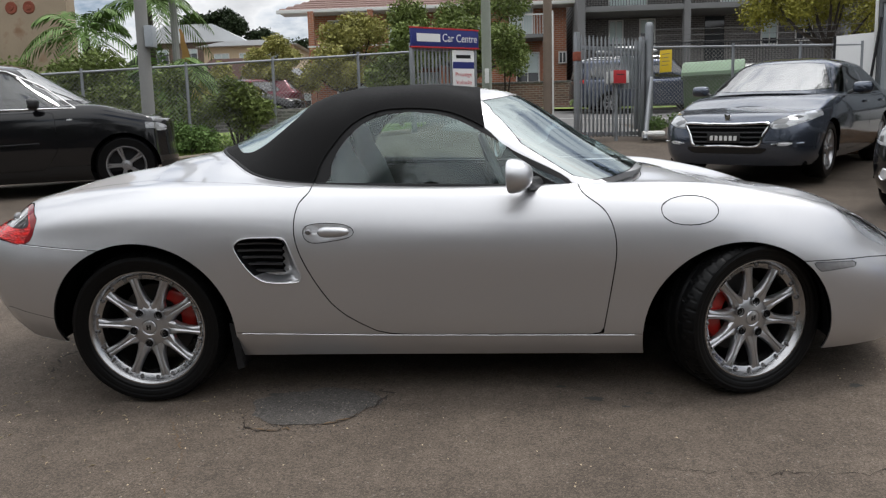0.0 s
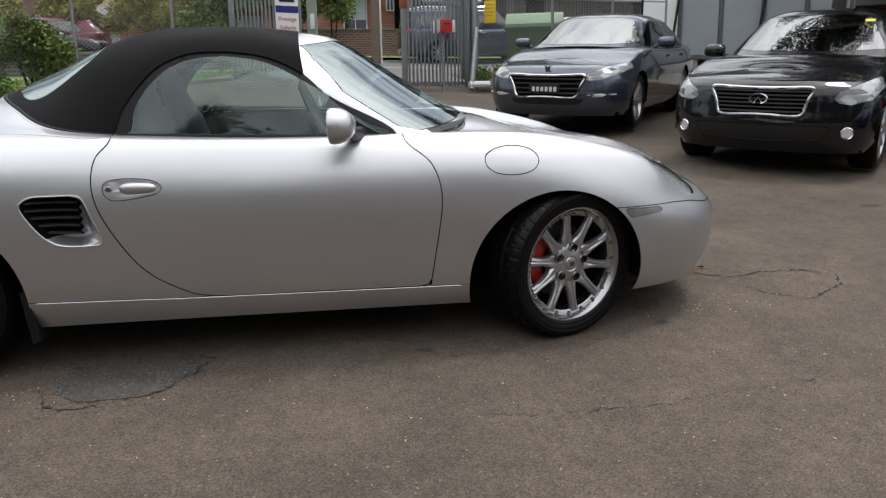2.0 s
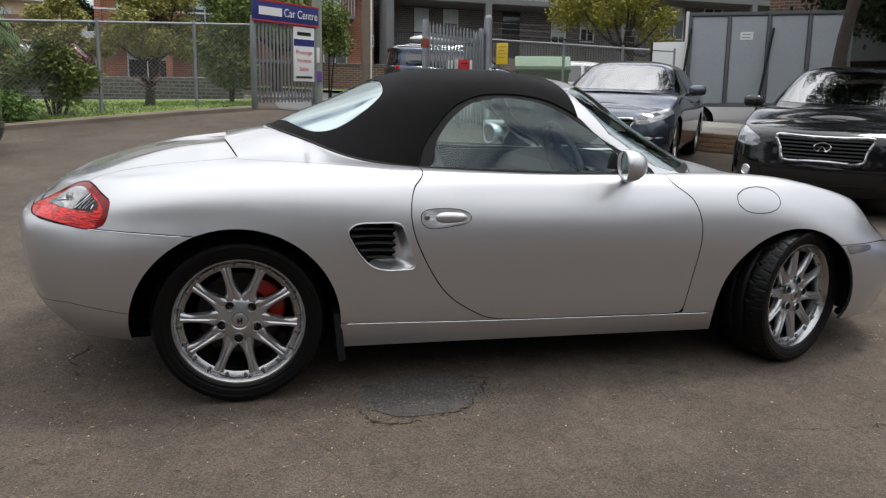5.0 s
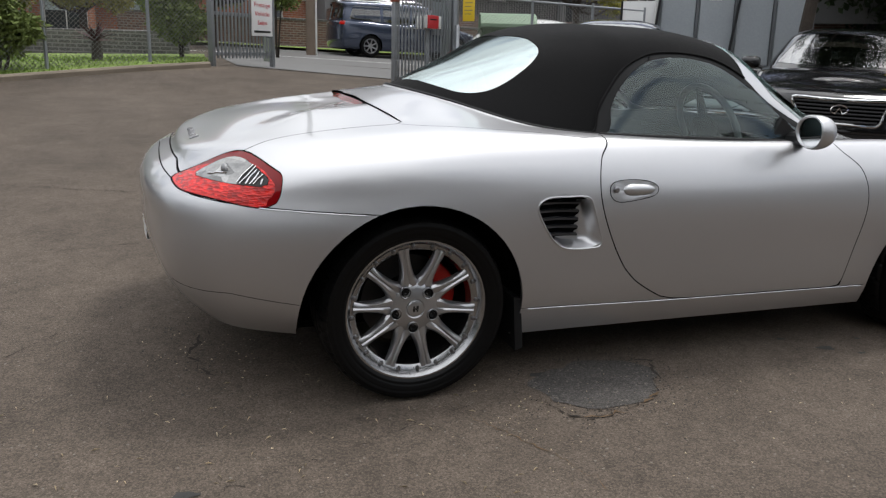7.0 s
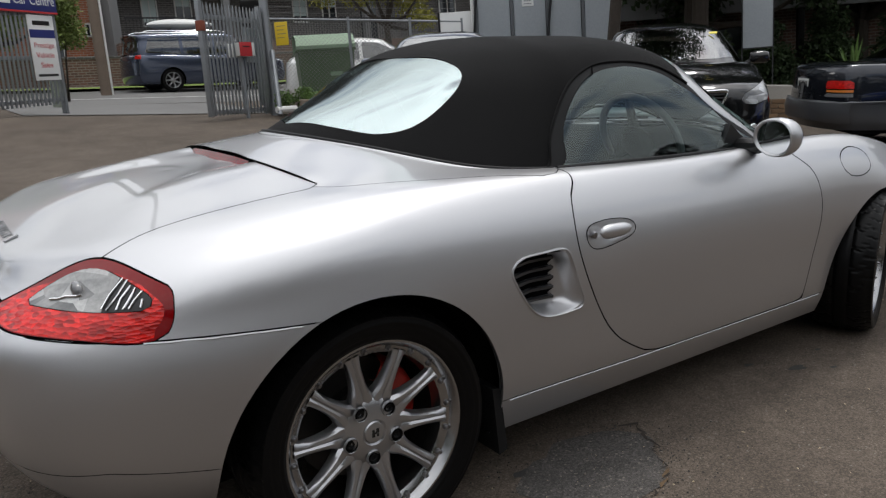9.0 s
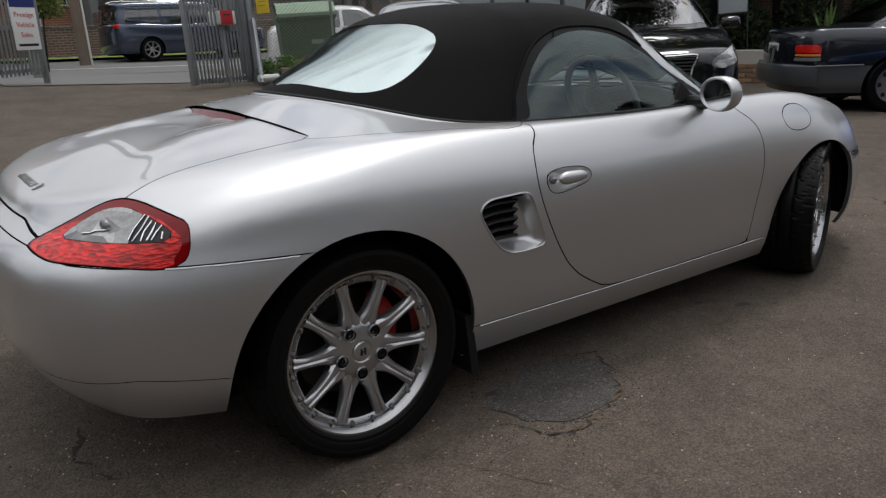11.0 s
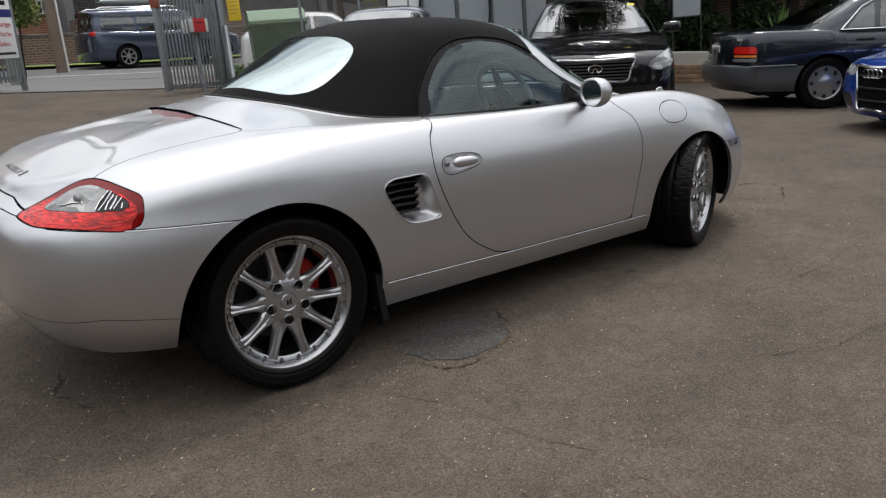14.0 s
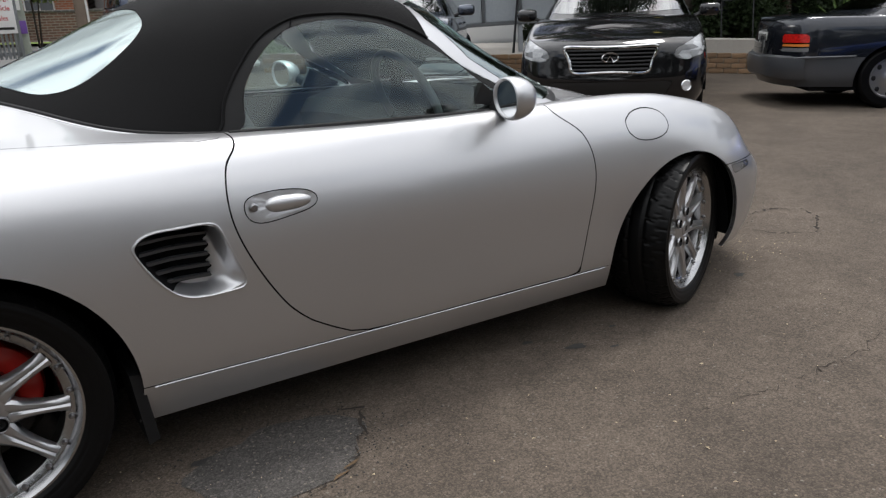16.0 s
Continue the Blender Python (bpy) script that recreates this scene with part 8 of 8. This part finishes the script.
# parked cars beyond the fence
P = dict(wb=2.6, ro=.8, fo=.85, hw=.89, H=1.50, deck=1.05, belt=.98, hood_f=.78, hood_c=1.0, glass_r=-.7, roof_r=-.3, roof_f=1.45, cowl=2.25, roof_w=.60, R=.32, rim=.22,
         panes=[("door_glass", [(.95, 1.0), (.93, 1.38), (1.3, 1.36), (1.85, 1.1), (1.95, 1.0)]), ("door_glass", [(.87, 1.0), (.86, 1.38), (.2, 1.36), (-.15, 1.05)])])
for x, y, a in ((7.0, 13.9, -25), (10.3, 12.6, -25)):
    build_car("hatchback", lot(x, y, a), P, PAINT_WHITE, "white hatchback parked beyond the fence", ("spoke", 8), "white cars beyond the fence")
P = dict(P)
for x, y, a, pt, lab in ((-7.6, 20.6, 4, PAINT_BLACK, "dark hatchback on the street"), (-5.5, 22.8, 184, paint("maroon_paint", (.12, .02, .03), .3), "maroon hatchback on the street")):
    build_car("hatchback", lot(x, y, a), P, pt, lab + " behind the fence", ("spoke", 8))
roofbox = thing("roof_box", lot(5.64, 22.3, 4, 1.84), "pale grey roof box on the people carrier", "roof box")
part("shell", Geo([(x, y, z * (1 - .35 * max(0, x / 1.1) ** 2)) for x, y, z in Geo().ball((0, 0, 0), 1.05, .42, .17, 12).V], Geo().ball((0, 0, 0), 1.05, .42, .17, 12).F).moved(pose(.75, 0, .16)), M["panel_pale"] if "panel_pale" in M else M["frame_white"], roofbox)
for x in (.2, 1.3):
    part("cross_bar", Geo().box(x - .03, -.6, -.03, x + .03, .6, .01, .008), M["iron"], roofbox)

# dark building and thick planting at the yard's far corner
annex = thing("corner_building", level(12.5, 13.0, 0, -38), "dark brick building with a pale grey fascia", "building")
part("wall", Geo().box(0, 2.0, -.5, 26, 8, 7.5), M["brick_brown"], annex)
part("fascia", Geo().box(-.5, .3, 2.75, 11, .5, 3.5, .01), M["slab"], annex)
part("canopy", Geo().box(-.5, .5, 2.9, 11, 2.0, 3.4, .01), M["slab"], annex)
for x in (0, 3.6, 7.2, 10.8):
    part("post", Geo().box(x - .08, .4, -.5, x + .08, .56, 2.75, .01), M["dark_metal"], annex)
for x in (1.0, 5.0, 13.5, 17.0, 21.0):
    window_set(annex, x, 1.1, x + 1.5, 2.5, 2.0, M["dark_metal"], None, .0)
for k, (x, y, r, h) in enumerate(((14.2, 8.4, .55, 2.2), (15.3, 7.9, .6, 2.5), (17.6, 7.6, .7, 2.7), (19.2, 6.6, .8, 2.6), (21.4, 5.4, .9, 3.0), (23.2, 3.8, 1.0, 3.2), (24.0, 1.6, 1.0, 3.0), (24.6, -.8, 1.1, 3.2), (24.8, -3.4, 1.1, 3.0))):
    bush("shrub", level(x, y, .2), "thick dark green shrub at the yard's edge", [((0, 0, h * .2), r), ((r * .4, .1, h * .45), r * .9), ((-r * .4, 0, h * .5), r * .85), ((0, .1, h * .75), r * .7)], 4200, .10, M["leaf_dark"], 60 + k)
for k, (x, y, h) in enumerate(((16.0, 10.2, 7.0), (20.5, 8.4, 7.6), (23.5, 6.0, 7.4), (26.0, 2.4, 7.8), (26.5, -2.0, 7.4))):
    tree("tree", level(x, y, .2), "dark leafy tree at the yard's edge", h, 2.8, 2.2, 18, 5200, .17, M["leaf_dark"], 80 + k, .22)

# behind the path, unseen: trees and hedges for the reflections, and an added building
# plain brown block, added only to darken what paint and glass reflect
tagged(part("yard_building", Geo().box(-14, -26, -3, 22, -22, 2.2), M["brick_brown"]), "unseen low brown block added behind the yard to darken reflections", "building", kind="structure")
# trees off the roadster's tail are added to block low sky from its bumper
for k, (x, y, h, w) in enumerate(((-17, -8.5, 9.5, 3.3), (-13.5, -12.5, 9.8, 3.4), (-8.5, -14.5, 10.0, 3.4), (-3.5, -14.0, 10.0, 3.3), (1.5, -14.5, 8.8, 3.2), (5.8, -14.5, 7.0, 3.0), (11.5, -14.5, 5.0, 2.6), (16.5, -13, 5.4, 2.8), (-16.5, -4, 9.2, 3.2), (-16, 1.2, 8.6, 3.0))):
    tree("tree", level(x, y, -1.2), "unseen leafy tree behind the yard, for reflections", h, w, 1.4, 26, 10000, .11, M["leaf_dark"], 50 + k, .2)
    bush("hedge", level(x, y + 1.2, -1.0), "unseen dark hedge behind the yard, for reflections", [((-2.2, 0, .9), 1.2), ((-.7, 0, 1.0), 1.25), ((.8, 0, .9), 1.2), ((2.2, 0, 1.0), 1.2)], 3600, .09, M["leaf_dark"], 150 + k, 1.5, 2)


# ---- bricks of the low wall, one object each ----
brick_me = mesh_of("brick", *(lambda g: (g.V, g.F))(Geo().box(-.112, -.008, -.036, .112, .105, .036, .006)), M["brick_piece"])
count = 0
for i in range(len(EDGE) - 1):
    a, b = Vector(EDGE[i]), Vector(EDGE[i + 1])
    L = (b - a).length
    d = (b - a) / L
    turn = math.degrees(math.atan2(d.y, d.x))
    for c in range(4):
        s = .12 + (c % 2) * .12
        while s < L and count < 290:
            p = a + d * s
            if c == 3 or i < 6:
                ob = new("brick", brick_me)
                q = Vector((d.y, -d.x)) * .108
                ob.parent = core
                ob.matrix_parent_inverse = core.matrix_world.inverted()
                ob.matrix_basis = lot(p.x + q.x, p.y + q.y, turn, .045 + c * .083) @ pose(0, rng.uniform(-.003, .003), 0, 0, 0, rng.uniform(-.6, .6))
                count += 1
            s += .238
